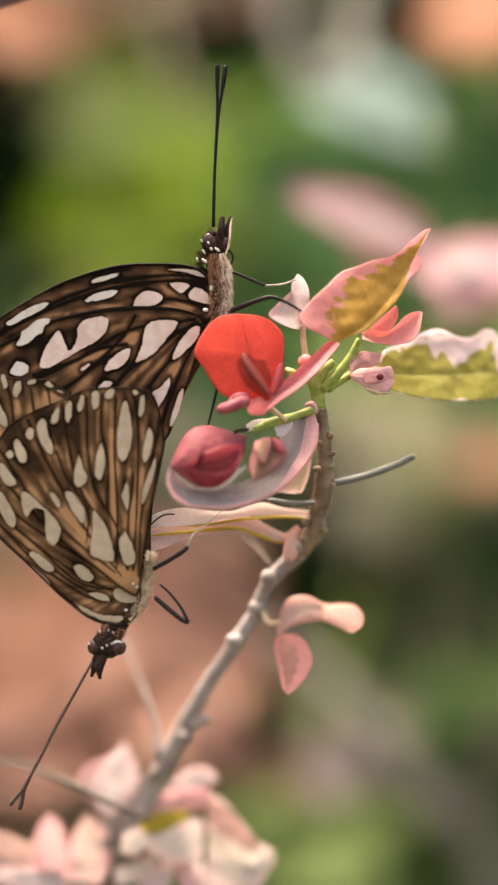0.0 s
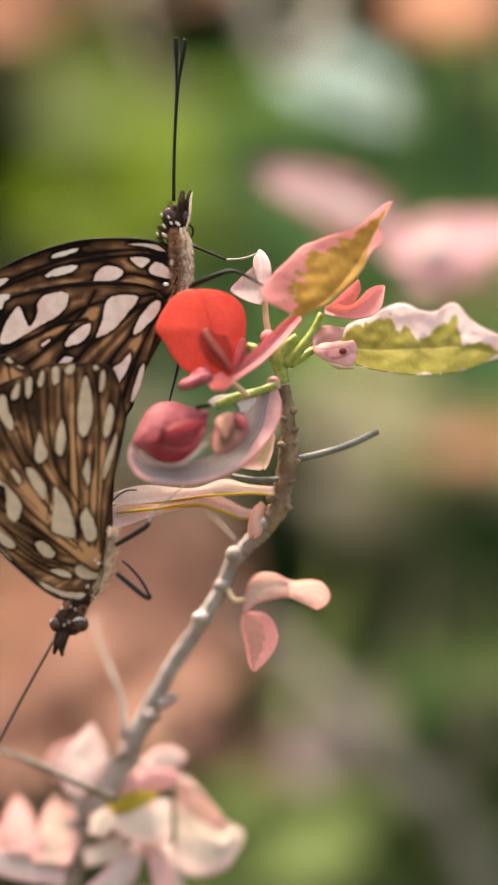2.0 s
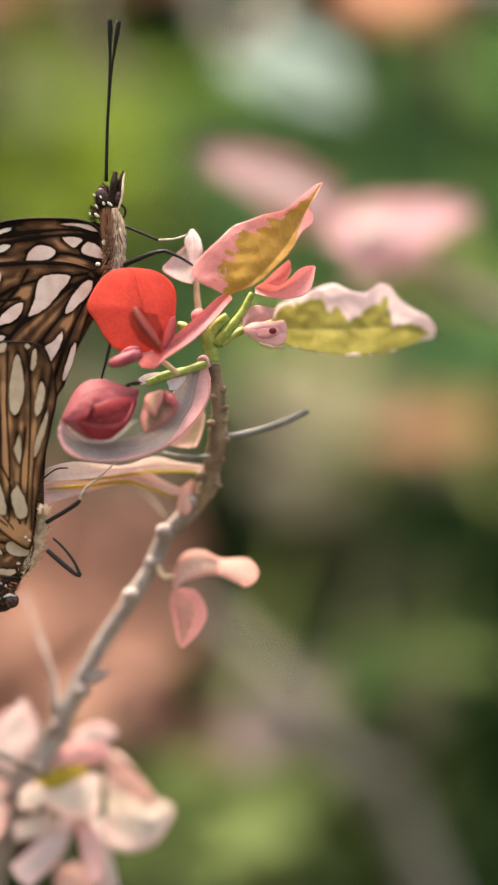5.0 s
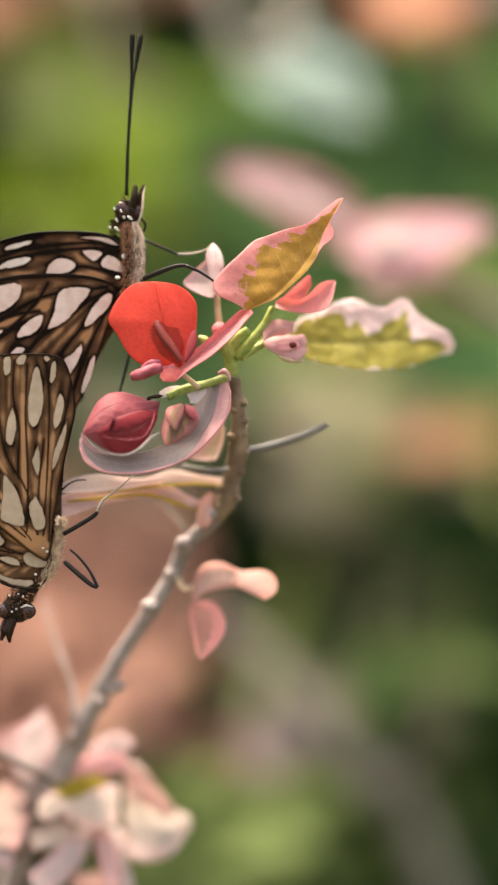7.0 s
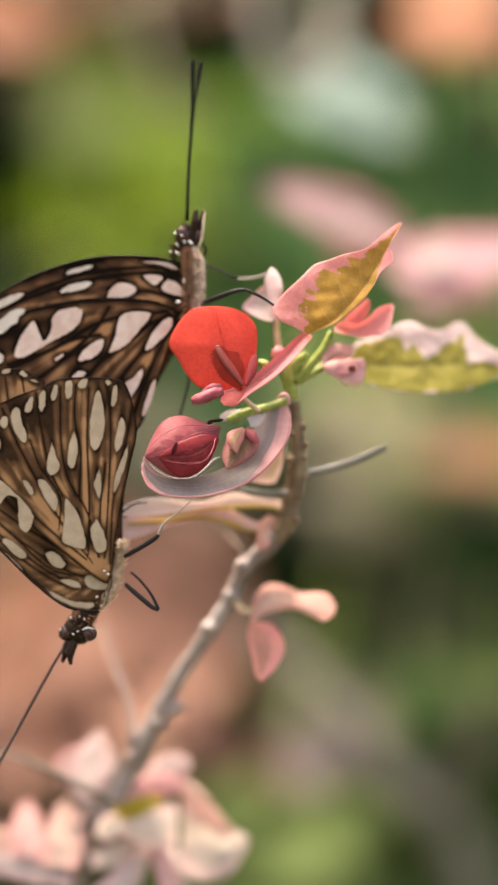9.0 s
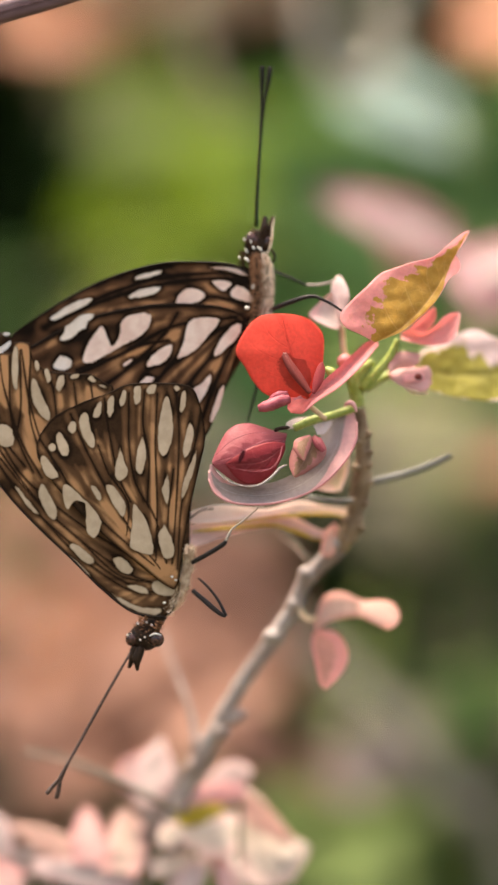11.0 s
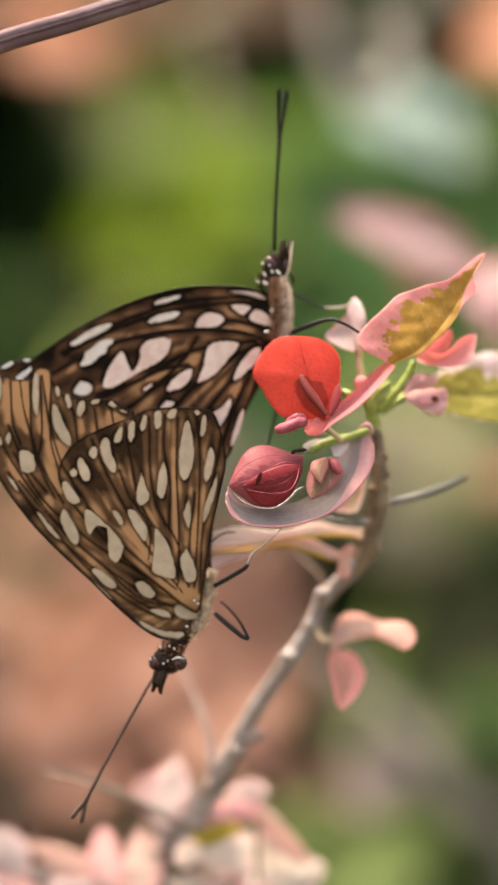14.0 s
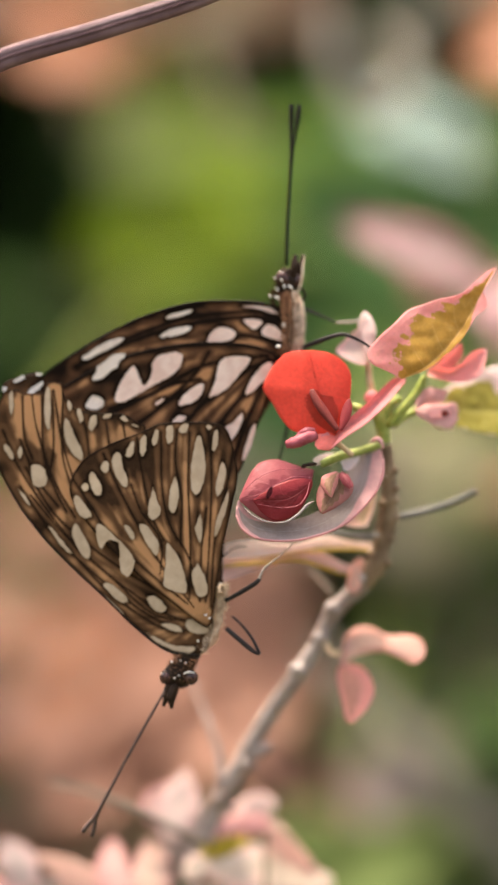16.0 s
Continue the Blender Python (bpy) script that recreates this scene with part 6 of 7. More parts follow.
    # variegated leaf with a pink rim
    blade([(9.31, 0.4, 10.81), (12, -0.22, 12.22), (14.13, -0.82, 14.18), (15.95, -1.44, 16.55), (17.76, -2.21, 19.81), (19.56, -3, 23.11)],
          [(9.25, 0.4, 10.75), (7.73, -0.12, 11.58), (5.97, -0.55, 12.42), (5.5, -0.83, 13.74), (6.66, -1.2, 15.29), (8.37, -1.6, 16.89), (9.89, -1.94, 18.37), (11.41, -2.17, 18.94), (13.22, -2.42, 19.58), (15.63, -2.71, 20.2), (17.45, -2.93, 21.74), (18.78, -3.04, 22.87), (19.5, -3, 23.17)],
          [(9.43, 0.4, 10.81), (11.99, -0.46, 11.84), (13.81, -1.03, 13.26), (15.51, -1.54, 14.85), (16.42, -1.86, 16.09), (17.33, -2.2, 17.7), (18.47, -2.45, 18.7), (18.53, -2.6, 19.65), (18.17, -2.74, 20.55), (18.95, -2.93, 21.79), (19.68, -3, 23.17)],
          M_VAR, sh, "yellow olive leaf with pink margin", belly=0.2, crumple=0.35, nu=70, nv=40, seed=7, lean=0.4,
          hearts=([(0.037, 1.0), (0.115, 0.61), (0.223, 0.7), (0.28, 0.78), (0.345, 0.67), (0.345, 0.78), (0.405, 0.8), (0.463, 0.88), (0.515, 0.93), (0.52, 0.63), (0.527, 0.59), (0.557, 0.88), (0.603, 0.74), (0.657, 0.82), (0.72, 0.57), (0.72, 0.82), (0.797, 0.86), (0.855, 0.65), (0.895, 0.49)], [(0.0, 1.1), (0.55, 1.1), (0.66, 0.25), (0.8, 0.1), (0.93, 0.05), (1.0, 0.0)]))
    blade([(12.32, 1.8, 11.61), (14.77, 1.53, 11.52), (16.92, 1.26, 12.71), (18.75, 1, 14.15)],
          [(12.33, 1.8, 11.91), (13.24, 1.2, 12.42), (14.76, 0.76, 12.02), (15.98, 0.56, 12.74), (16.9, 0.54, 13.71), (17.82, 0.65, 14.2), (18.75, 1, 14.34)],
          [(12.32, 1.8, 11.24), (13.86, 1.86, 10.8), (15.69, 1.78, 10.6), (17.53, 1.62, 10.95), (18.51, 1.45, 11.98), (18.94, 1, 14.21)],
          M_CORAL, sh, "curled coral leaf", belly=-0.6, crumple=0.25, seed=8)
    blade([(13.13, 2.2, 12.06), (14.67, 1.92, 13.13), (16.02, 1.6, 14.82)],
          [(13.01, 2.2, 12.3), (14.17, 1.57, 13.42), (15.28, 1.43, 14.39), (16.02, 1.6, 15.01)],
          [(13.25, 2.2, 11.87), (15.1, 2.26, 12.11), (16.21, 2, 13.56), (16.2, 1.6, 14.82)],
          M_CORAL, sh, belly=-0.5, crumple=0.3, seed=9, lean=0.2)
    # crumpled pale bracts
    blade([(11.01, 1, 7.96), (12.61, 1.1, 8.81), (14.32, 1.2, 9.17)],
          [(10.89, 1, 8.45), (11.38, 0.73, 9.41), (12.42, 0.7, 9.95), (13.52, 0.84, 9.83), (14.51, 1.2, 9.66)],
          [(11.01, 1, 7.47), (11.99, 1.43, 8.03), (13.22, 1.5, 8.15), (14.26, 1.2, 8.5)],
          M_ROSEPALE, sh, "crumpled pale pink bract", name="bract", belly=0.3, crumple=0.3, seed=10)
    blade([(11.01, 1.6, 7.37), (13.22, 2.07, 7.26), (15.69, 2.6, 6.9)],
          [(10.89, 1.6, 7.68), (12.61, 1.47, 8.34), (14.45, 1.78, 8.22), (15.44, 2.08, 8.35), (15.88, 2.6, 7.45)],
          [(11.13, 1.6, 6.94), (12.29, 1.44, 6.19), (13.82, 1.66, 5.58), (15.06, 1.99, 5.59), (15.87, 2.6, 6.53)],
          M_ROSEPALE, sh, name="bract", belly=0.7, crumple=0.35, seed=11)
    blade([(12.47, 0.9, 6.84), (13.7, 1.3, 6.98), (14.94, 1.7, 7.23)],
          [(12.35, 0.9, 7.21), (13.52, 1.3, 7.59), (14.75, 1.7, 7.6)],
          [(12.59, 0.9, 6.48), (13.82, 1.29, 6.36), (15.06, 1.7, 6.86)],
          M_CORAL, sh, name="bract", belly=0.3, crumple=0.2, seed=53)
    tube("bract_rim", [(12.71, 1.1, 5.87), (13.93, 1.2, 5.44), (15.42, 2, 5.4)], [0.14, 0.26, 0.12], M_CREAM_STALK, sh, "", 8)
    egg("bud_scar", (14.24, 0.9, 7.14), (0.42, 0.25, 0.36), M_BROWNRED, sh, "small dark dot on the bract", 10, 7)
    # olive leaf with a waved pink margin
    blade([(14.01, 4.4, 7.72), (18.25, 5.34, 7.37), (23.28, 6.44, 7.51), (27.71, 7.4, 7.65), (32.29, 8.4, 7.04)],
          [(13.89, 4.4, 7.85), (14.83, 4.31, 10.07), (17, 4.48, 11.05), (18.87, 4.7, 11.98), (21.06, 4.99, 12.61), (23.12, 5.33, 11.75), (24.81, 5.62, 11.69), (26.21, 5.94, 12.58), (27.34, 6.17, 12.4), (28.42, 6.57, 10.98), (30.2, 7.09, 9.75), (31.6, 7.52, 9.07), (32.51, 8.02, 7.78), (32.41, 8.4, 7.04)],
          [(14.13, 4.4, 7.6), (15.12, 4.49, 6.11), (17.6, 4.86, 5.18), (20.72, 5.4, 4.68), (23.86, 6.04, 4.56), (26.71, 6.69, 4.82), (28.94, 7.28, 5.51), (30.86, 7.86, 6.27), (32.29, 8.4, 6.6)],
          M_VAR2, sh, "olive green leaf with waved pink margin", belly=0.3, crumple=0.5, nu=70, nv=36, seed=12, lean=0.4,
          hearts=([(0.135, 0.98), (0.23, 0.93), (0.323, 0.82), (0.372, 0.41), (0.395, 0.86), (0.398, 0.66), (0.463, 0.35), (0.527, 0.45), (0.565, 0.68), (0.64, 0.75), (0.675, 0.91), (0.695, 0.24), (0.695, 0.6), (0.753, 0.11), (0.81, 0.33), (0.888, 0.55), (0.935, 0.26)], [(0.0, 1.1), (0.9, 1.1), (0.96, 0.6), (1.0, 0.0)]))
    # white pink bract
    blade([(5.63, 3, 12.52), (4.66, 2.8, 13.86), (4.3, 2.6, 15.45), (5.17, 2.4, 16.91)],
          [(5.45, 3, 12.27), (3.91, 2.66, 12.69), (2.14, 2.43, 13.79), (2.95, 2.33, 15.01), (4.18, 2.3, 16.17), (5.11, 2.4, 16.97)],
          [(5.82, 3, 12.7), (5.64, 2.98, 14.18), (5.41, 2.75, 15.7), (5.23, 2.4, 16.91)],
          M_LOWPALE, sh, "pale pink pointed bract", name="bract", belly=-0.3, crumple=0.2, seed=13)
    blade([(5.77, 2.6, 13.66), (5.66, 2.31, 15.98), (5.31, 2, 18.35)],
          [(5.52, 2.6, 13.54), (4.86, 2.34, 15.68), (4.62, 2.17, 17.14), (5.25, 2, 18.41)],
          [(5.95, 2.6, 13.72), (6.58, 1.99, 15.52), (6.47, 1.84, 16.86), (5.98, 1.84, 17.91), (5.43, 2, 18.41)],
          M_PINK, sh, name="bract", belly=0.3, crumple=0.2, seed=31)
    # boat leaf and the maroon leaves that lie in it
    blade([(6.65, 0.5, 3.87), (5.66, -0, 1.48), (4.98, -0.55, -1.26), (2.55, -1.28, -4.05), (-1.13, -2.07, -5.72), (-5.03, -2.85, -5.94), (-7.53, -3.38, -5.02), (-8.63, -3.8, -3.21)],
          [(6.95, 0.5, 3.75), (7.43, -0.03, 2.08), (7.24, -0.54, -0.06), (5.83, -1.16, -2.55), (2.8, -1.96, -5.32), (-1.42, -2.72, -6.8), (-5.61, -3.33, -6.9), (-7.88, -3.63, -5.92), (-8.7, -3.79, -4.47), (-8.76, -3.8, -3.33)],
          [(6.28, 0.5, 4.05), (4.87, 0.57, 2.66), (3.46, 0.3, 0.53), (1.86, -0.24, -2.52), (-0.26, -0.77, -4.03), (-2.55, -1.35, -4.75), (-5.06, -2.07, -4.91), (-7.13, -2.79, -4.24), (-8.23, -3.51, -2.85), (-8.57, -3.8, -2.61)],
          M_BOAT, sh, "grey pink boat-shaped leaf", belly=-0.4, crumple=0.12, nu=60, nv=26, seed=14, thick=0.2, lean=0.15,
          hearts=([(0.0, 0.0), (0.06, 0.15), (0.3, 0.25), (0.45, 0.85), (0.8, 0.9), (0.95, 0.3), (1.0, 0.0)], [(0.0, 0.2), (0.1, 1.1), (0.7, 1.1), (0.88, 0.6), (1.0, 0.0)]))
    tube("leaf_rim", [(6.16, 0.2, 3.98), (6.71, -0.2, 4.21), (7.14, -0.4, 3.9), (7.38, -0.5, 3.17)], [0.2, 0.28, 0.24, 0.12], M_MAUVE_PALE, sh, "pale rolled tip of the boat-shaped leaf", 8, 0.06)
    tube("leaf_rim", [(7.43, -0.8, 2.06), (7.24, -1.2, -0.07), (5.84, -1.8, -2.55), (2.81, -2.6, -5.32), (-1.4, -3.3, -6.8), (-5.58, -3.9, -6.89), (-7.84, -4.2, -5.92), (-8.75, -3.9, -4.23)], [0.1, 0.16, 0.15, 0.14, 0.13, 0.13, 0.13, 0.1], M_RIMPINK, sh, "rolled pink rim of the boat-shaped leaf", 8, 0.06)
    blade([(-0.27, -1.4, 0.45), (-2.92, -2.11, -1.18), (-5.91, -2.81, -1.77), (-8.35, -3.4, -2.55)],
          [(-0.21, -1.4, 0.76), (-1.42, -1.52, 1), (-2.92, -1.76, 1.49), (-4.42, -2.02, 1.86), (-5.92, -2.3, 1.62), (-6.94, -2.57, 0.77), (-7.77, -2.95, -0.8), (-8.41, -3.4, -2.36)],
          [(-0.34, -1.4, 0.15), (-0.81, -1.91, -1.67), (-1.54, -2.3, -3.36), (-2.92, -2.65, -4.56), (-4.42, -2.9, -4.92), (-5.91, -3.13, -4.55), (-7.22, -3.32, -3.64), (-8.36, -3.4, -2.73)],
          M_POD, sh, "veined dusky maroon leaf, cupped", belly=1.1, crumple=0.2, nu=40, nv=26, seed=15, lean=0.2)
    blade([(-0.41, -2.9, -0.6), (-3.17, -3.6, -2.4), (-6.85, -4.4, -2.62)],
          [(-0.47, -2.9, -0.3), (-1.96, -3.45, -0.18), (-3.45, -3.85, -0.53), (-4.94, -4.18, -1.19), (-6.13, -4.38, -1.97), (-6.85, -4.4, -2.5)],
          [(-0.42, -2.9, -0.96), (-0.89, -3.22, -2.11), (-1.85, -3.57, -3.55), (-3.17, -3.86, -4.56), (-4.66, -4.09, -4.73), (-5.85, -4.27, -4.01), (-6.86, -4.4, -2.74)],
          M_POD3, sh, "deep red front fold of the cupped leaf", belly=0.6, crumple=0.2, nu=36, nv=22, seed=16, lean=0.1)
    tube("fold_edge", [(-0.77, -3.2, -0.6), (-1.1, -4.2, -1.93), (-1.92, -4.9, -3.01), (-3.7, -5.2, -3.36), (-6.43, -4.6, -2.99)], [0.03, 0.06, 0.05, 0.04, 0.02], M_MAUVE, sh, "", 6)
    tube("fold_edge", [(-0.53, -2.8, -0.11), (-2.42, -3.9, 0), (-4.01, -4.7, -0.66), (-5.81, -4.7, -1.67), (-7.36, -4, -2.74)], [0.03, 0.05, 0.05, 0.04, 0.02], M_MAUVE, sh, "", 6)
    tube("fold_edge", [(-0.31, -2.2, 0.62), (-2.45, -3, 0.8), (-4.47, -3.6, 0.68), (-6.45, -3.9, -0.22), (-7.98, -3.6, -1.65)], [0.02, 0.035, 0.035, 0.035, 0.02], M_MAUVE, sh, "", 6)
    # added dark patch in place of the shade between the folds
    leaf(*[(-4.88, -5.3, -1.03), (-5.43, -5.3, -2.46)], 0.28, 0.26, M_HOLLOW_SHADE, sh, "dark hollow between the folds", (0.1, -1, 0.1), 0.0, 0.2, 0.05, 0.5, 0.5, 0, 0, 33, 10, 6, "hollow")
    blade([(3.12, -1.6, 0.13), (1.86, -2.48, -1.87), (0.49, -3.4, -3.92)],
          [(2.76, -1.6, 0.49), (1.14, -2.27, 0.07), (0.18, -2.79, -1.26), (0, -3.18, -2.77), (0.43, -3.4, -3.92)],
          [(3.49, -1.6, 0.37), (4.1, -2.18, -0.98), (3.55, -2.61, -2.25), (1.93, -3.15, -3.45), (0.67, -3.4, -4.04)],
          M_POD2, sh, "dusky brown pink bud leaf", belly=0.8, crumple=0.25, seed=17, lean=0.2)
    blade([(2.31, -3, 0.53), (1.35, -3.51, -0.68), (1.54, -4, -2.13)],
          [(2.13, -3, 0.65), (0.69, -3.36, 0.11), (0.45, -3.6, -0.85), (0.93, -3.83, -1.7), (1.47, -4, -2.19)],
          [(2.49, -3, 0.47), (2.31, -3.41, -0.68), (1.89, -3.77, -1.59), (1.65, -4, -2.19)],
          M_POD2, sh, belly=0.6, crumple=0.35, seed=18)
    blade([(2.54, -2.6, 0.42), (3.27, -2.9, -0.26), (3.81, -3.2, -1.11)],
          [(2.72, -2.6, 0.66), (3.57, -2.89, 0.1), (3.99, -3.2, -0.93)],
          [(2.42, -2.6, 0.18), (2.84, -2.91, -0.74), (3.57, -3.2, -1.29)],
          M_POD, sh, belly=0.5, crumple=0.3, seed=34)
    tube("inner_ridge", [(-7.84, -4, -3.45), (-6.74, -4.4, -4.36), (-5.29, -4.8, -4.91), (-3.43, -4.9, -4.92), (-2.06, -4.5, -4.09), (-1.05, -4, -3.07), (-0.29, -3.4, -2.65)], [0.04, 0.08, 0.09, 0.1, 0.12, 0.14, 0.06], M_WHITE_RIDGE, sh, "white ridge inside the boat-shaped leaf", 8, 0.1)
    blade([(-0.24, -0.2, 1.51), (1.46, 0.1, 2.12), (3.28, 0.4, 2.24)],
          [(-0.36, -0.2, 1.88), (0.49, -0.05, 2.43), (1.88, 0.17, 2.61), (3.4, 0.4, 2.48)],
          [(-0.12, -0.2, 1.21), (1.57, 0.1, 1.51), (3.28, 0.4, 1.93)],
          M_WHITEPINK, sh, "small white bract", name="bract", belly=0.2, seed=19)
    blade([(2.92, 0, 1.13), (3.89, 0.28, 1.68), (4.87, 0.6, 2.48)],
          [(2.67, 0, 1.62), (3.53, 0.25, 2.11), (4.75, 0.6, 2.72)],
          [(3.04, 0, 0.64), (3.89, 0.24, 0.77), (4.74, 0.6, 1.75)],
          M_WHITEPINK, sh, name="bract", belly=0.2, seed=35)
    egg("withered_bud", (-0.62, -1.8, 1.36), (0.75, 0.4, 0.22), M_BODY, sh, "dark withered bud", 10, 6, 6)
    egg("withered_bud", (-1.35, -1.8, 1.18), (0.35, 0.3, 0.25), M_BODY, sh, "dark withered bud", 8, 6, 30)
    # pale leaves under the boat leaf
    blade([(7.48, 6, -8.04), (3.27, 5, -7.39), (-1.04, 3.99, -7.66), (-6.54, 2.67, -8.36), (-11.38, 1.5, -8.93)],
          [(7.48, 6, -7.61), (3.89, 4.84, -7.2), (1.12, 4.09, -6.56), (-2.25, 3.24, -7.53), (-7.12, 2.22, -7.12), (-10.16, 1.68, -7.71), (-11.69, 1.5, -8.68)],
          [(7.6, 6, -8.48), (3.26, 5.22, -8.07), (-1.06, 4.29, -8.16), (-5.65, 3.16, -8.98), (-9.59, 2.11, -9.19), (-11.51, 1.5, -9.17)],
          M_WHITEPINK, sh, "pale pink drooping leaf", belly=-0.5, crumple=0.3, nu=40, nv=14, seed=20)
    blade([(5.4, 6.5, -10.41), (3.23, 5.96, -10.38), (-1.08, 4.82, -8.79), (-5.37, 3.73, -9.61), (-12.04, 2, -10.95)],
          [(5.59, 6.5, -10.1), (3.55, 5.74, -9.88), (0.78, 4.82, -8.43), (-1.06, 4.3, -7.98), (-3.2, 3.74, -8.39), (-7.78, 2.71, -8.72), (-12.16, 2, -9.73)],
          [(5.46, 6.5, -10.72), (3.1, 6.09, -10.82), (0.75, 5.57, -10.05), (-1.71, 4.99, -9.53), (-6, 3.9, -10.41), (-9.65, 2.84, -11.6), (-12.17, 2, -12.18)],
          M_PINK, sh, "cream pink drooping leaf", belly=-0.4, crumple=0.3, nu=40, nv=14, seed=21)
    tube("leaf_rim", [(5.47, 6.4, -10.66), (3.11, 5.8, -10.88), (0.77, 4.8, -10.1), (-1.8, 4, -9.39), (-5.96, 3.2, -9.72), (-9.62, 2.6, -10.06), (-11.56, 2.2, -10.41)], [0.15, 0.2, 0.2, 0.18, 0.16, 0.14, 0.08], M_OCHRE, sh, "yellow green folded leaf edge", 8)
    tube("leaf_rim", [(7.29, 5.8, -8.48), (3.88, 5, -8.2), (-0.43, 4, -8.41), (-4.72, 3.2, -8.99), (-8.98, 2.2, -9.07)], [0.1, 0.14, 0.15, 0.15, 0.08], M_OCHRE, sh, "", 8)
    blade([(6.65, 4, -1.65), (5.96, 4.27, -3.68), (5.51, 4.5, -5.48)],
          [(6.47, 4, -1.22), (5.41, 4.11, -2.51), (3.67, 4.29, -4.6), (2.92, 4.35, -5.34), (5.14, 4.5, -5.72)],
          [(6.84, 4, -2.02), (6.58, 4.51, -3.69), (6.07, 4.62, -5.11), (5.64, 4.5, -5.73)],
          M_CREAM, sh, "cream leaf", belly=-0.3, crumple=0.2, seed=22, lean=0.3)
    blade([(5.61, 5, -9.45), (4.79, 5.32, -11.13), (4.34, 5.6, -12.68)],
          [(5.24, 5, -9.07), (4.11, 5.2, -10.19), (3.73, 5.48, -12.37), (4.15, 5.6, -13.18)],
          [(5.86, 5, -9.57), (5.47, 5.24, -11.13), (5.28, 5.45, -12.56), (4.46, 5.6, -13.18)],
          M_PEACH, sh, "peach pink leaf scale", belly=0.4, crumple=0.1, seed=23)
    # small peach leaves on the stem
    blade([(3.13, 8, -21.02), (5.03, 7.52, -19.12), (7.54, 7.06, -18.49), (10.03, 6.6, -19.04)],
          [(3.14, 8, -20.64), (3.79, 7.22, -18.23), (4.92, 6.91, -17.16), (6.61, 6.66, -17.09), (8.29, 6.51, -17.84), (10.04, 6.6, -18.23)],
          [(3.26, 8, -21.39), (4.71, 7.82, -20.39), (6.59, 7.48, -19.94), (8.16, 7.14, -19.81), (10.03, 6.6, -19.92)],
          M_PEACH, sh, "peach leaf", lean=0.65, belly=0.27, crumple=0.4, seed=24)
    blade([(8.16, 6.6, -18.91), (10.97, 6.72, -19.37), (12.65, 6.8, -19.69)],
          [(8.17, 6.6, -18.1), (10.41, 6.68, -17.86), (11.78, 6.73, -18.12), (12.59, 6.77, -18.94), (12.77, 6.8, -19.63)],
          [(8.16, 6.6, -19.72), (10.15, 6.68, -20.61), (11.27, 6.72, -21.11), (12.27, 6.77, -20.62), (12.77, 6.8, -19.82)],
          M_PEACH, sh, "peach spoon-shaped leaf", lean=0.65, belly=0.27, crumple=0.3, seed=25)
    blade([(3.4, 7, -21.46), (4.89, 6.78, -23.95), (4.25, 6.5, -27.67)],
          [(3.02, 7, -21.65), (2.83, 6.89, -23.01), (3.32, 6.72, -25.19), (3.63, 6.58, -26.92), (4.12, 6.5, -27.79)],
          [(3.9, 7, -21.34), (5.65, 6.55, -21.57), (6.77, 6.34, -22.94), (6.95, 6.23, -24.55), (6.13, 6.22, -26.16), (5, 6.32, -27.35), (4.37, 6.5, -27.86)],
          M_PEACH2, sh, "coral pink hanging leaf", lean=0.3, belly=0.32, crumple=0.3, seed=26)
    tube("stalk", [(2.25, -1.2, 3.77), (3.11, -0.8, 3.11), (3.97, -0.2, 2.38)], [0.3, 0.28, 0.3], M_CREAM_STALK, sh, "", 8)
    tube("bud", [(3.92, 0.6, 7.9), (4.53, 0.4, 7.59), (5.33, 0.6, 7.1)], [0.3, 0.5, 0.4], M_GREEN_STEM, sh, "pale green bud", 10, 0.08)
    egg("bud", (6.14, 1.4, 8.84), (0.85, 0.7, 0.75), M_ROSE, sh, "rose pink bud", 12, 8, 20)
    tube("stalk", [(1.3, 8, -18.6), (2.2, 7, -19.9), (3.3, 6.2, -19.9)], [0.35, 0.3, 0.3], M_CREAM_STALK, sh, "", 8)
    # pale leaves at the foot of the shoot, each on its stalk
    before = set(sh.children)
    blade([(-16.41, 17, -42.48), (-15.53, 16.78, -39.04), (-14.39, 16.5, -34.69)],
          [(-17.18, 17, -42.22), (-18.16, 16.49, -39.63), (-16.97, 16.31, -37.23), (-14.52, 16.5, -34.75)],
          [(-15.5, 17, -42.61), (-13.18, 17.2, -40.71), (-13.02, 17.01, -37.33), (-14.19, 16.5, -34.75)],
          M_LOWPALE, sh, "white pink upright leaf", lean=0.50, belly=0.36, crumple=0.32, seed=40)
    blade([(-17.63, 18.5, -41.5), (-18.25, 18.31, -39.2), (-15.94, 18, -36.26)],
          [(-18.6, 18.5, -41.49), (-19.71, 17.96, -39.15), (-18.84, 17.81, -37.39), (-16.07, 18, -36.13)],
          [(-16.98, 18.5, -41.63), (-16.78, 18.65, -38.92), (-15.68, 18, -36.39)],
          M_LOWPINK, sh, lean=0.35, belly=0.27, crumple=0.32, seed=41)
    blade([(-14.47, 17, -42.3), (-13.17, 17, -41.01), (-12.51, 17, -39.4)],
          [(-14.72, 17, -41.84), (-13.91, 16.6, -40.12), (-12.64, 17, -39.27)],
          [(-13.95, 17, -42.75), (-12.29, 17.4, -41.71), (-12.26, 17, -39.73)],
          M_LOWPALE, sh, lean=0.35, belly=0.23, crumple=0.22, seed=42)
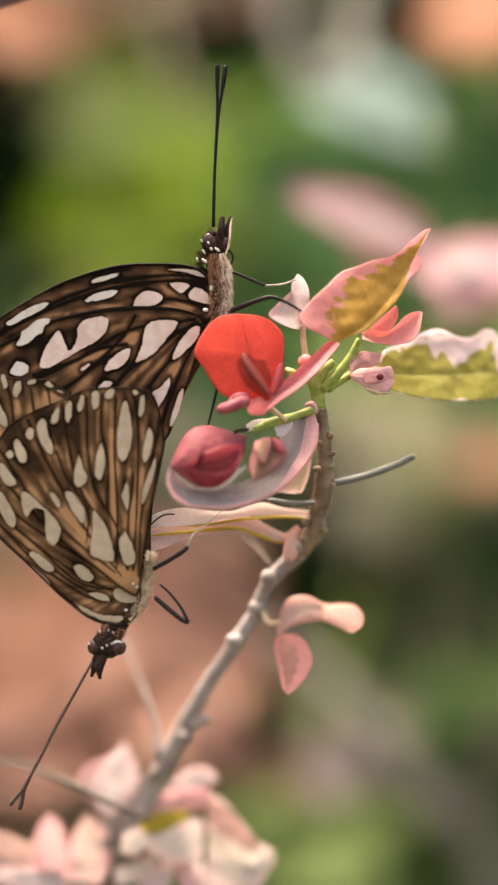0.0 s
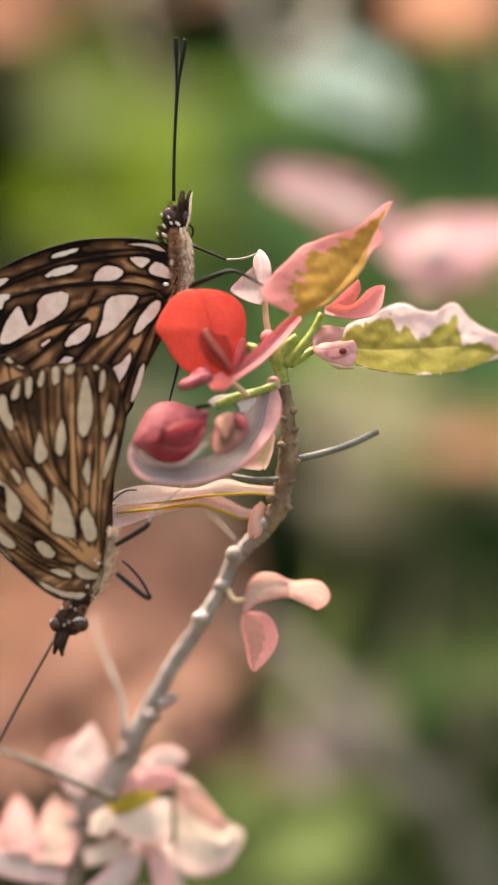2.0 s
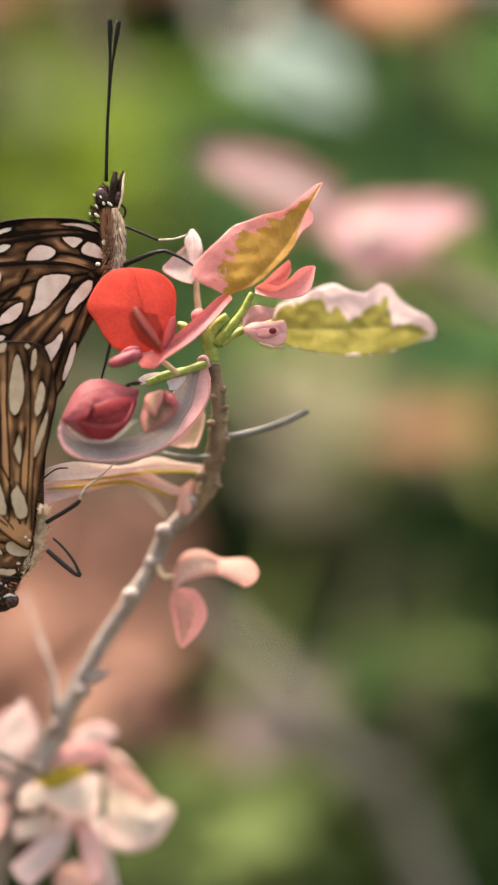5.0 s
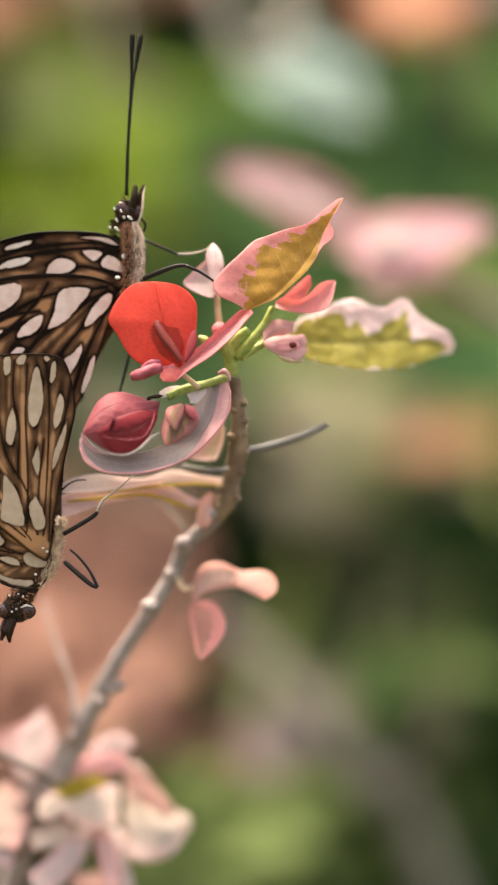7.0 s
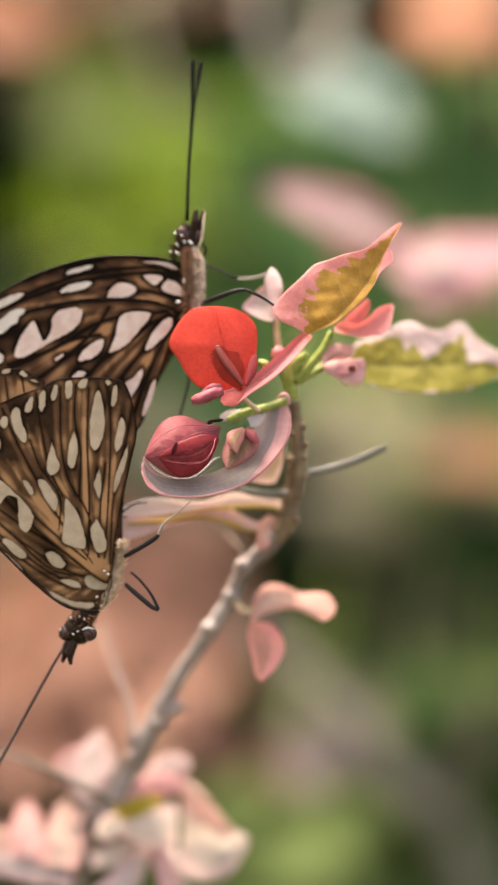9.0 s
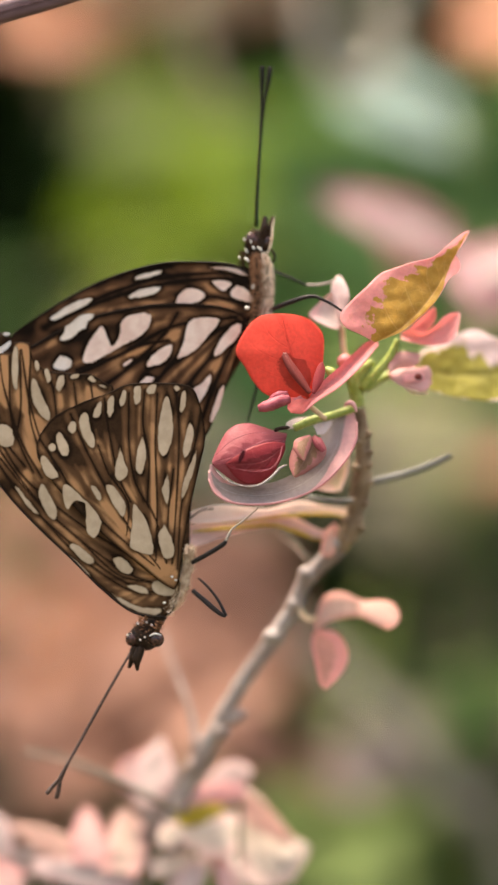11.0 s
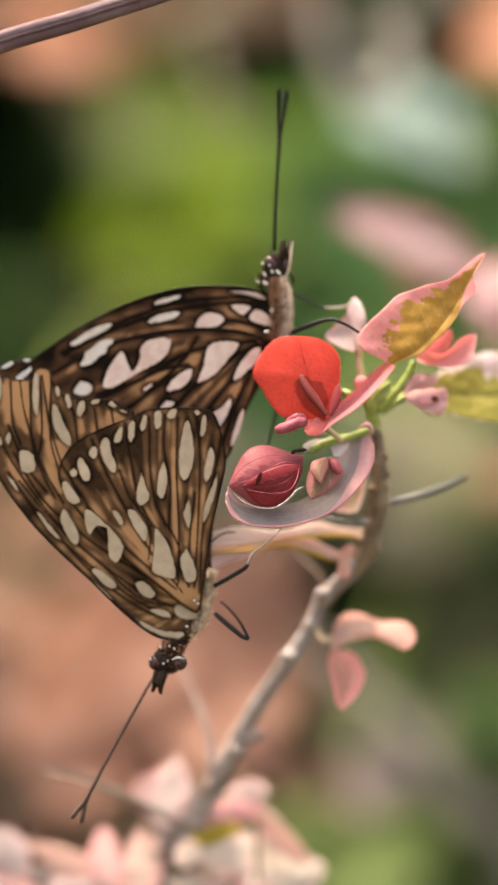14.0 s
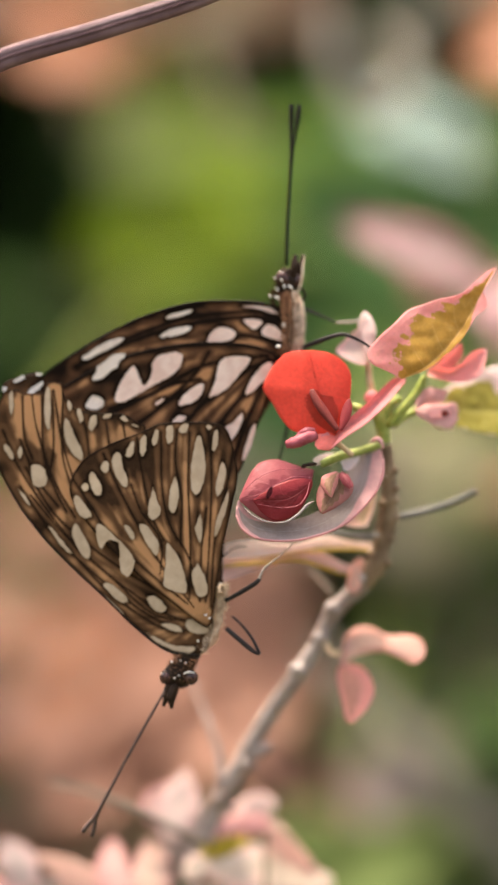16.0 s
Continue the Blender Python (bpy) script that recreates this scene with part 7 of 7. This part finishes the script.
    blade([(-8.95, 18, -39.86), (-6.53, 17.52, -38.85), (-3.72, 17, -38.29)],
          [(-8.95, 18, -39.22), (-7.15, 17.23, -37.65), (-5.2, 16.94, -37.37), (-3.72, 17, -38.16)],
          [(-8.7, 18, -40.32), (-6.23, 17.96, -40.2), (-4.26, 17.49, -39.51), (-3.59, 17, -38.55)],
          M_LOWPALE, sh, "crumpled white pink leaf", lean=0.50, belly=0.27, crumple=0.43, seed=43)
    blade([(-11.33, 16.5, -42.25), (-7.76, 16.24, -41.01), (-4.46, 16, -40.36)],
          [(-11.46, 16.5, -41.54), (-9.68, 15.99, -39.94), (-7.09, 15.8, -39.55), (-4.46, 16, -39.97)],
          [(-11.21, 16.5, -42.96), (-8.12, 16.68, -42.49), (-5.52, 16.42, -41.95), (-4.33, 16, -40.75)],
          M_ROSEPALE, sh, "rosy pink leaf", lean=0.30, belly=0.27, crumple=0.32, seed=44)
    blade([(-12.55, 15.4, -44.1), (-9.98, 15.4, -43.08), (-7.02, 15.4, -42.46)],
          [(-12.42, 15.4, -43.33), (-9.95, 15, -42.13), (-7.14, 15.4, -42.07)],
          [(-12.69, 15.4, -44.61), (-9.69, 15.8, -44.42), (-7.02, 15.4, -42.97)],
          M_OCHRE, sh, "ochre yellow leaf", lean=0.50, belly=0.23, crumple=0.22, seed=45)
    blade([(-12.27, 15, -44.94), (-8.68, 15, -45.35), (-5.34, 15, -44.98)],
          [(-12.27, 15, -44.17), (-9.93, 14.63, -43.49), (-7.37, 14.66, -43.13), (-5.46, 15, -43.06)],
          [(-12.02, 15, -46.23), (-9.68, 15.38, -47.58), (-7.11, 15.34, -48.1), (-5.35, 15, -47.03)],
          M_LOWCREAM, sh, "cream leaf", lean=0.52, belly=0.36, crumple=0.32, seed=46)
    blade([(-14.55, 14.5, -45.82), (-13.14, 14.5, -45.38), (-11.53, 14.5, -44.88)],
          [(-14.42, 14.5, -44.99), (-13.1, 14.1, -44.05), (-11.53, 14.5, -44.37)],
          [(-14.43, 14.5, -46.78), (-12.92, 14.9, -47.1), (-11.48, 14.5, -45.77)],
          M_LOWCREAM, sh, lean=0.52, belly=0.32, crumple=0.22, seed=47)
    blade([(-10.68, 16, -47.66), (-12.3, 16, -48.81), (-15.33, 16, -49.57)],
          [(-10.81, 16, -47.02), (-12.91, 15.6, -47.85), (-15.59, 16, -48.92)],
          [(-10.37, 16, -48.95), (-12.01, 16.39, -50.16), (-15.08, 16, -50.6)],
          M_LOWCREAM, sh, lean=0.52, belly=0.27, crumple=0.22, seed=48)
    blade([(-4.82, 17.5, -45.97), (-1.07, 17.5, -47.94), (2.94, 17.5, -47.44)],
          [(-4.92, 17.5, -41.57), (-3.94, 17.3, -41.1), (-2, 17.13, -42.71), (0.12, 17.15, -45.44), (2.82, 17.5, -46.99)],
          [(-4.97, 17.5, -50.89), (-3.56, 17.76, -51.85), (-1.24, 17.89, -52.01), (0.97, 17.88, -51.11), (2.15, 17.76, -49.42), (3, 17.5, -47.96)],
          M_LOWCREAM, sh, "broad cream leaf with peach margin", lean=0.52, belly=0.41, crumple=0.54, nu=30, nv=22, seed=49)
    blade([(-4.88, 16.6, -41.33), (-2.31, 16.68, -43.16), (0.9, 16.8, -46.23)],
          [(-4.62, 16.6, -40.82), (-1.65, 16.29, -42.6), (1.22, 16.8, -45.91)],
          [(-4.76, 16.6, -43.27), (-2.66, 17.09, -45.28), (0.57, 16.8, -46.68)],
          M_LOWPEACH, sh, lean=0.35, belly=0.14, crumple=0.32, seed=50)
    blade([(-8.35, 14.6, -46.96), (-6.76, 14.6, -50.36), (-5.64, 14.6, -55.17)],
          [(-7.64, 14.6, -46.83), (-5.72, 14.21, -49.99), (-4.87, 14.6, -55.05)],
          [(-8.93, 14.6, -47.21), (-7.94, 14.99, -50.42), (-6.66, 14.6, -55.3)],
          M_LOWPINK, sh, "narrow pink drooping leaf", lean=0.50, belly=0.27, crumple=0.22, seed=51)
    blade([(-8.86, 15.6, -48.13), (-11, 15.6, -51.46), (-14.94, 15.6, -54.78)],
          [(-9.5, 15.6, -47.87), (-12.25, 15.2, -50.43), (-15.71, 15.6, -53.49)],
          [(-8.35, 15.6, -48.52), (-9.74, 16, -52.49), (-13.41, 15.6, -55.94)],
          M_LOWPALE, sh, "pale drooping leaf", lean=0.40, belly=0.32, crumple=0.22, seed=52)
    blade([(-9.17, 17, -53.63), (-8.19, 16.56, -56.14), (-9.46, 16, -59.25)],
          [(-10.78, 17, -53.94), (-10.74, 16.14, -56.38), (-9.78, 16, -59.25)],
          [(-7.55, 17, -53.64), (-5.95, 16.98, -56.23), (-8.82, 16, -59.26)],
          M_LOWPEACH, sh, lean=0.40, belly=0.36, crumple=0.43, seed=59)
    blade([(-6.53, 16.6, -48.42), (-6.1, 16.6, -51), (-4.32, 16.6, -56.17)],
          [(-5.43, 16.6, -48.17), (-4.53, 16.22, -50.95), (-3.15, 16.6, -55.92)],
          [(-6.99, 16.6, -48.8), (-7.21, 16.96, -51.37), (-5.29, 16.6, -56.42)],
          M_GREYPINK, sh, "grey pink leaf", lean=0.50, belly=0.23, crumple=0.32, seed=60)
    blade([(-32.81, 18, -48.76), (-33.95, 17.5, -45.71), (-35.49, 17, -42.87)],
          [(-34.79, 18, -48.76), (-36.36, 17.15, -45.66), (-35.62, 17, -43.01)],
          [(-31.49, 18, -48.43), (-31.62, 17.9, -45.44), (-33.43, 17.53, -43.61), (-35.35, 17, -42.87)],
          M_LOWPALE, sh, "pale pink leaf", lean=0.35, belly=0.20, crumple=0.25, seed=53)
    blade([(-24.17, 17, -48.26), (-27.83, 17.5, -46.37), (-31.83, 18, -45)],
          [(-24.83, 17, -46.29), (-27.8, 17.15, -45.13), (-31.76, 18, -44.8)],
          [(-23.84, 17, -49.7), (-28.18, 17.8, -48.06), (-31.89, 18, -45.39)],
          M_LOWPEACH, sh, "peach leaf", lean=0.45, belly=0.15, crumple=0.2, seed=54)
    blade([(-22.3, 16.5, -49.16), (-22.84, 16.71, -46.57), (-22.99, 17, -42.86)],
          [(-24.14, 16.5, -49.16), (-24.79, 16.41, -46.52), (-24.15, 16.62, -44.25), (-23.12, 17, -42.86)],
          [(-20.6, 16.5, -49.16), (-20.75, 16.97, -46.61), (-21.55, 17.12, -44.2), (-22.86, 17, -42.86)],
          M_LOWPINK, sh, "rose pink upright leaf", lean=0.4, belly=0.25, crumple=0.2, seed=55)
    blade([(-18.87, 16, -50.19), (-18.35, 16.23, -46.81), (-18.63, 16.5, -42.79)],
          [(-21.16, 16, -50.06), (-20.7, 15.89, -47.42), (-20.05, 16.07, -44.82), (-18.76, 16.5, -42.79)],
          [(-16.9, 16, -50.45), (-15.74, 16.47, -47.51), (-16.27, 16.61, -44.9), (-18.24, 16.5, -42.79)],
          M_PEACHPALE, sh, "peach pink leaf", lean=0.4, belly=0.25, crumple=0.25, seed=56)
    blade([(-17.4, 15.4, -50.74), (-22.77, 15.58, -50.12), (-29.01, 15.8, -49.24)],
          [(-17.4, 15.4, -49.43), (-22.76, 15.29, -48.63), (-29.01, 15.8, -48.72)],
          [(-17.4, 15.4, -52.57), (-22.79, 15.88, -52.13), (-29.01, 15.8, -50.16)],
          M_LOWPALE, sh, "pale leaf", lean=0.4, belly=0.2, crumple=0.2, seed=57)
    blade([(-30.05, 16.5, -51.46), (-34.67, 16.75, -50.2), (-38.64, 17, -47.61)],
          [(-30.05, 16.5, -50.15), (-34.64, 16.47, -48.18), (-38.77, 17, -47.28)],
          [(-30.05, 16.5, -53.43), (-35.36, 17.04, -52.88), (-38.9, 17, -48.27)],
          M_LOWPINK, sh, lean=0.4, belly=0.2, crumple=0.3, seed=58)
    blade([(-32.2, 18.5, -49.17), (-28.56, 18.5, -49.5), (-26.25, 18.5, -51.15)],
          [(-31.87, 18.5, -47.85), (-28.54, 18.2, -47.93), (-25.92, 18.5, -50.49)],
          [(-32.2, 18.5, -50.5), (-28.92, 18.8, -51.21), (-26.58, 18.5, -52.47)],
          M_GREYPINK, sh, lean=0.0, belly=0.1, crumple=0.2, seed=61)
    for ob in [c for c in sh.children if c not in before]:
        b = Vector(ob.data.vertices[8].co) / MM + Vector(tuple(sh["mm"]))
        node = Vector((-10.4, 12.5, -37.0)) if b.z > -42.5 else Vector((-13.6, 15.5, -44.5))
        tube("petiole", [tuple(node), tuple((node + b) / 2 + Vector((0, 2.2, -0.9))), tuple(b + Vector((0, 0.4, 0)))], [0.2, 0.16, 0.14], M_BARK, sh, segs=6)
    return sh


M_CREAM_STALK = plain_material("cream_stalk", (0.60, 0.42, 0.24), (0.72, 0.55, 0.36), 1500, 0.5)


def purple_stem():
    st = thing("plant_stem", -95, -6, -800, "ridged mauve and purple brown arching plant stem", "stem")
    path = [(-95, -6, -805), (-96, -6, -300), (-92, -6, 0), (-70, -6, 34), (-42.52, -6, 41.21), (-33.85, -6, 44.92), (-23.98, -6, 47.97), (-11.42, -6, 52.27), (-1.85, -6, 57.36), (7.12, -6, 64.83)]
    v, f = tube_mesh(path, [2.4, 2.2, 1.9, 1.5, 1.3, 1.25, 1.2, 1.1, 0.95, 0.6], 16, 8)
    line = curve_through(path, False, 8)
    # flatten the round section into a blunt square with grooves
    for i, c in enumerate(line):
        for k in range(16):
            q = Vector(v[i * 16 + k]) - Vector(c)
            a = 2 * math.pi * k / 16
            v[i * 16 + k] = tuple(Vector(c) + q * (1.0 + 0.13 * math.cos(4 * a + 0.9)))
    part("stem", v, f, M_PURPLE, st)
    tube("ridge", [(x, y - 1.02, z + 0.42) for x, y, z in path[3:]], [0.16, 0.2, 0.2, 0.2, 0.18, 0.12, 0.08], M_PURPLE_PALE, st, "pale mauve ridge", 8, 0.08)
    # dark tube laid on the stem; its colour paints the groove's shade
    tube("groove", [(x, y - 1.08, z - 0.12) for x, y, z in path[3:]], [0.16, 0.2, 0.2, 0.2, 0.18, 0.12, 0.08], M_PURPLE_DARK, st, "dark purple line drawing the groove's shade", 8, 0.08)
    rng = random.Random(77)
    verts, faces = [], []
    for i in range(36, len(line) - 12):
        for _ in range(7):
            t = rng.random()
            c = Vector(line[i]).lerp(Vector(line[i + 1]), t)
            a = rng.uniform(0, 6.28)
            d = Vector((0.3 * math.cos(a), math.sin(a), 0.95 * math.cos(a))).normalized()
            root = c + d * 1.1
            tip = root + (d + Vector((rng.uniform(-0.5, 0.5), 0, rng.uniform(-0.5, 0.5)))).normalized() * rng.uniform(0.1, 0.28)
            s = d.orthogonal().normalized() * 0.03
            n = len(verts)
            verts += [tuple(root + s), tuple(root - s), tuple(root + d.cross(s)), tuple(tip)]
            faces += [(n, n + 1, n + 3), (n + 1, n + 2, n + 3), (n + 2, n, n + 3)]
    part("down", verts, faces, M_WHITE, st, "short pale down", False)


build_ground()
leaf_mass("hedge", ((-1.1, 1.1), (0.34, 0.95), (0.05, 1.4)), 27000, 0.055, M_BG_GREEN, "dense dark green hedge leaves behind the shrub", 5,
          hollows=((-0.100, 0.886, 0.055, 0.036, 0.60), (0.030, 0.762, 0.024, 0.015, 0.55), (-0.005, 0.905, 0.016, 0.011, 0.62)))
leaf_mass("undergrowth", ((-1.0, 1.0), (0.08, 0.6), (0.01, 0.5)), 4000, 0.05, M_BG_TAN, "dry tan undergrowth below the shrub", 6, 0.35)
background()
front_shrub()
purple_stem()
UPPER = upper_butterfly()
LOWER = lower_butterfly()

SWAY = [
    (0.0, 0.00, -0.00, -0.00),
    (0.5, 0.06, 0.03, -0.23),
    (1.0, -0.02, 0.07, -0.04),
    (1.5, -0.02, 0.10, -0.17),
    (2.0, -0.13, 0.14, 0.18),
    (2.5, -0.04, -0.04, -0.17),
    (3.0, -0.08, 0.08, -0.16),
    (3.5, -0.05, 0.01, -0.26),
    (4.0, 0.13, -0.03, -0.45),
    (4.2, 0.04, -0.02, -0.20),
    (6.3, -0.12, -0.08, 0.04),
    (6.5, -0.20, -0.12, -0.04),
    (7.0, -0.32, 0.01, 0.23),
    (7.5, -0.27, -0.13, 0.32),
    (8.0, -0.20, -0.04, 0.11),
    (10.3, -0.51, 0.16, 0.85),
    (10.5, -0.34, 0.34, 0.59),
    (11.0, -0.11, 0.19, 0.47),
    (11.5, -0.22, 0.14, 0.51),
    (12.0, -0.13, 0.07, 0.45),
    (12.5, -0.10, 0.05, 0.45),
    (13.0, 0.05, 0.06, 0.28),
    (13.5, -0.03, -0.01, 0.39),
    (14.0, 0.31, 0.01, -0.06),
    (14.5, 0.22, -0.07, 0.15),
    (15.0, 0.21, 0.03, 0.29),
    (15.5, 0.48, -0.08, -0.04),
    (16.0, 0.46, -0.07, -0.09),
]


def motions():
    """The pair sways a little against the shoot."""
    for bf in (UPPER, LOWER):
        o = at(*PIVOT)
        walk(bf, [(t, pose(o.x + dx * MM, o.y, o.z + dz * MM, 0, turn, 0)) for t, dx, dz, turn in SWAY])


motions()
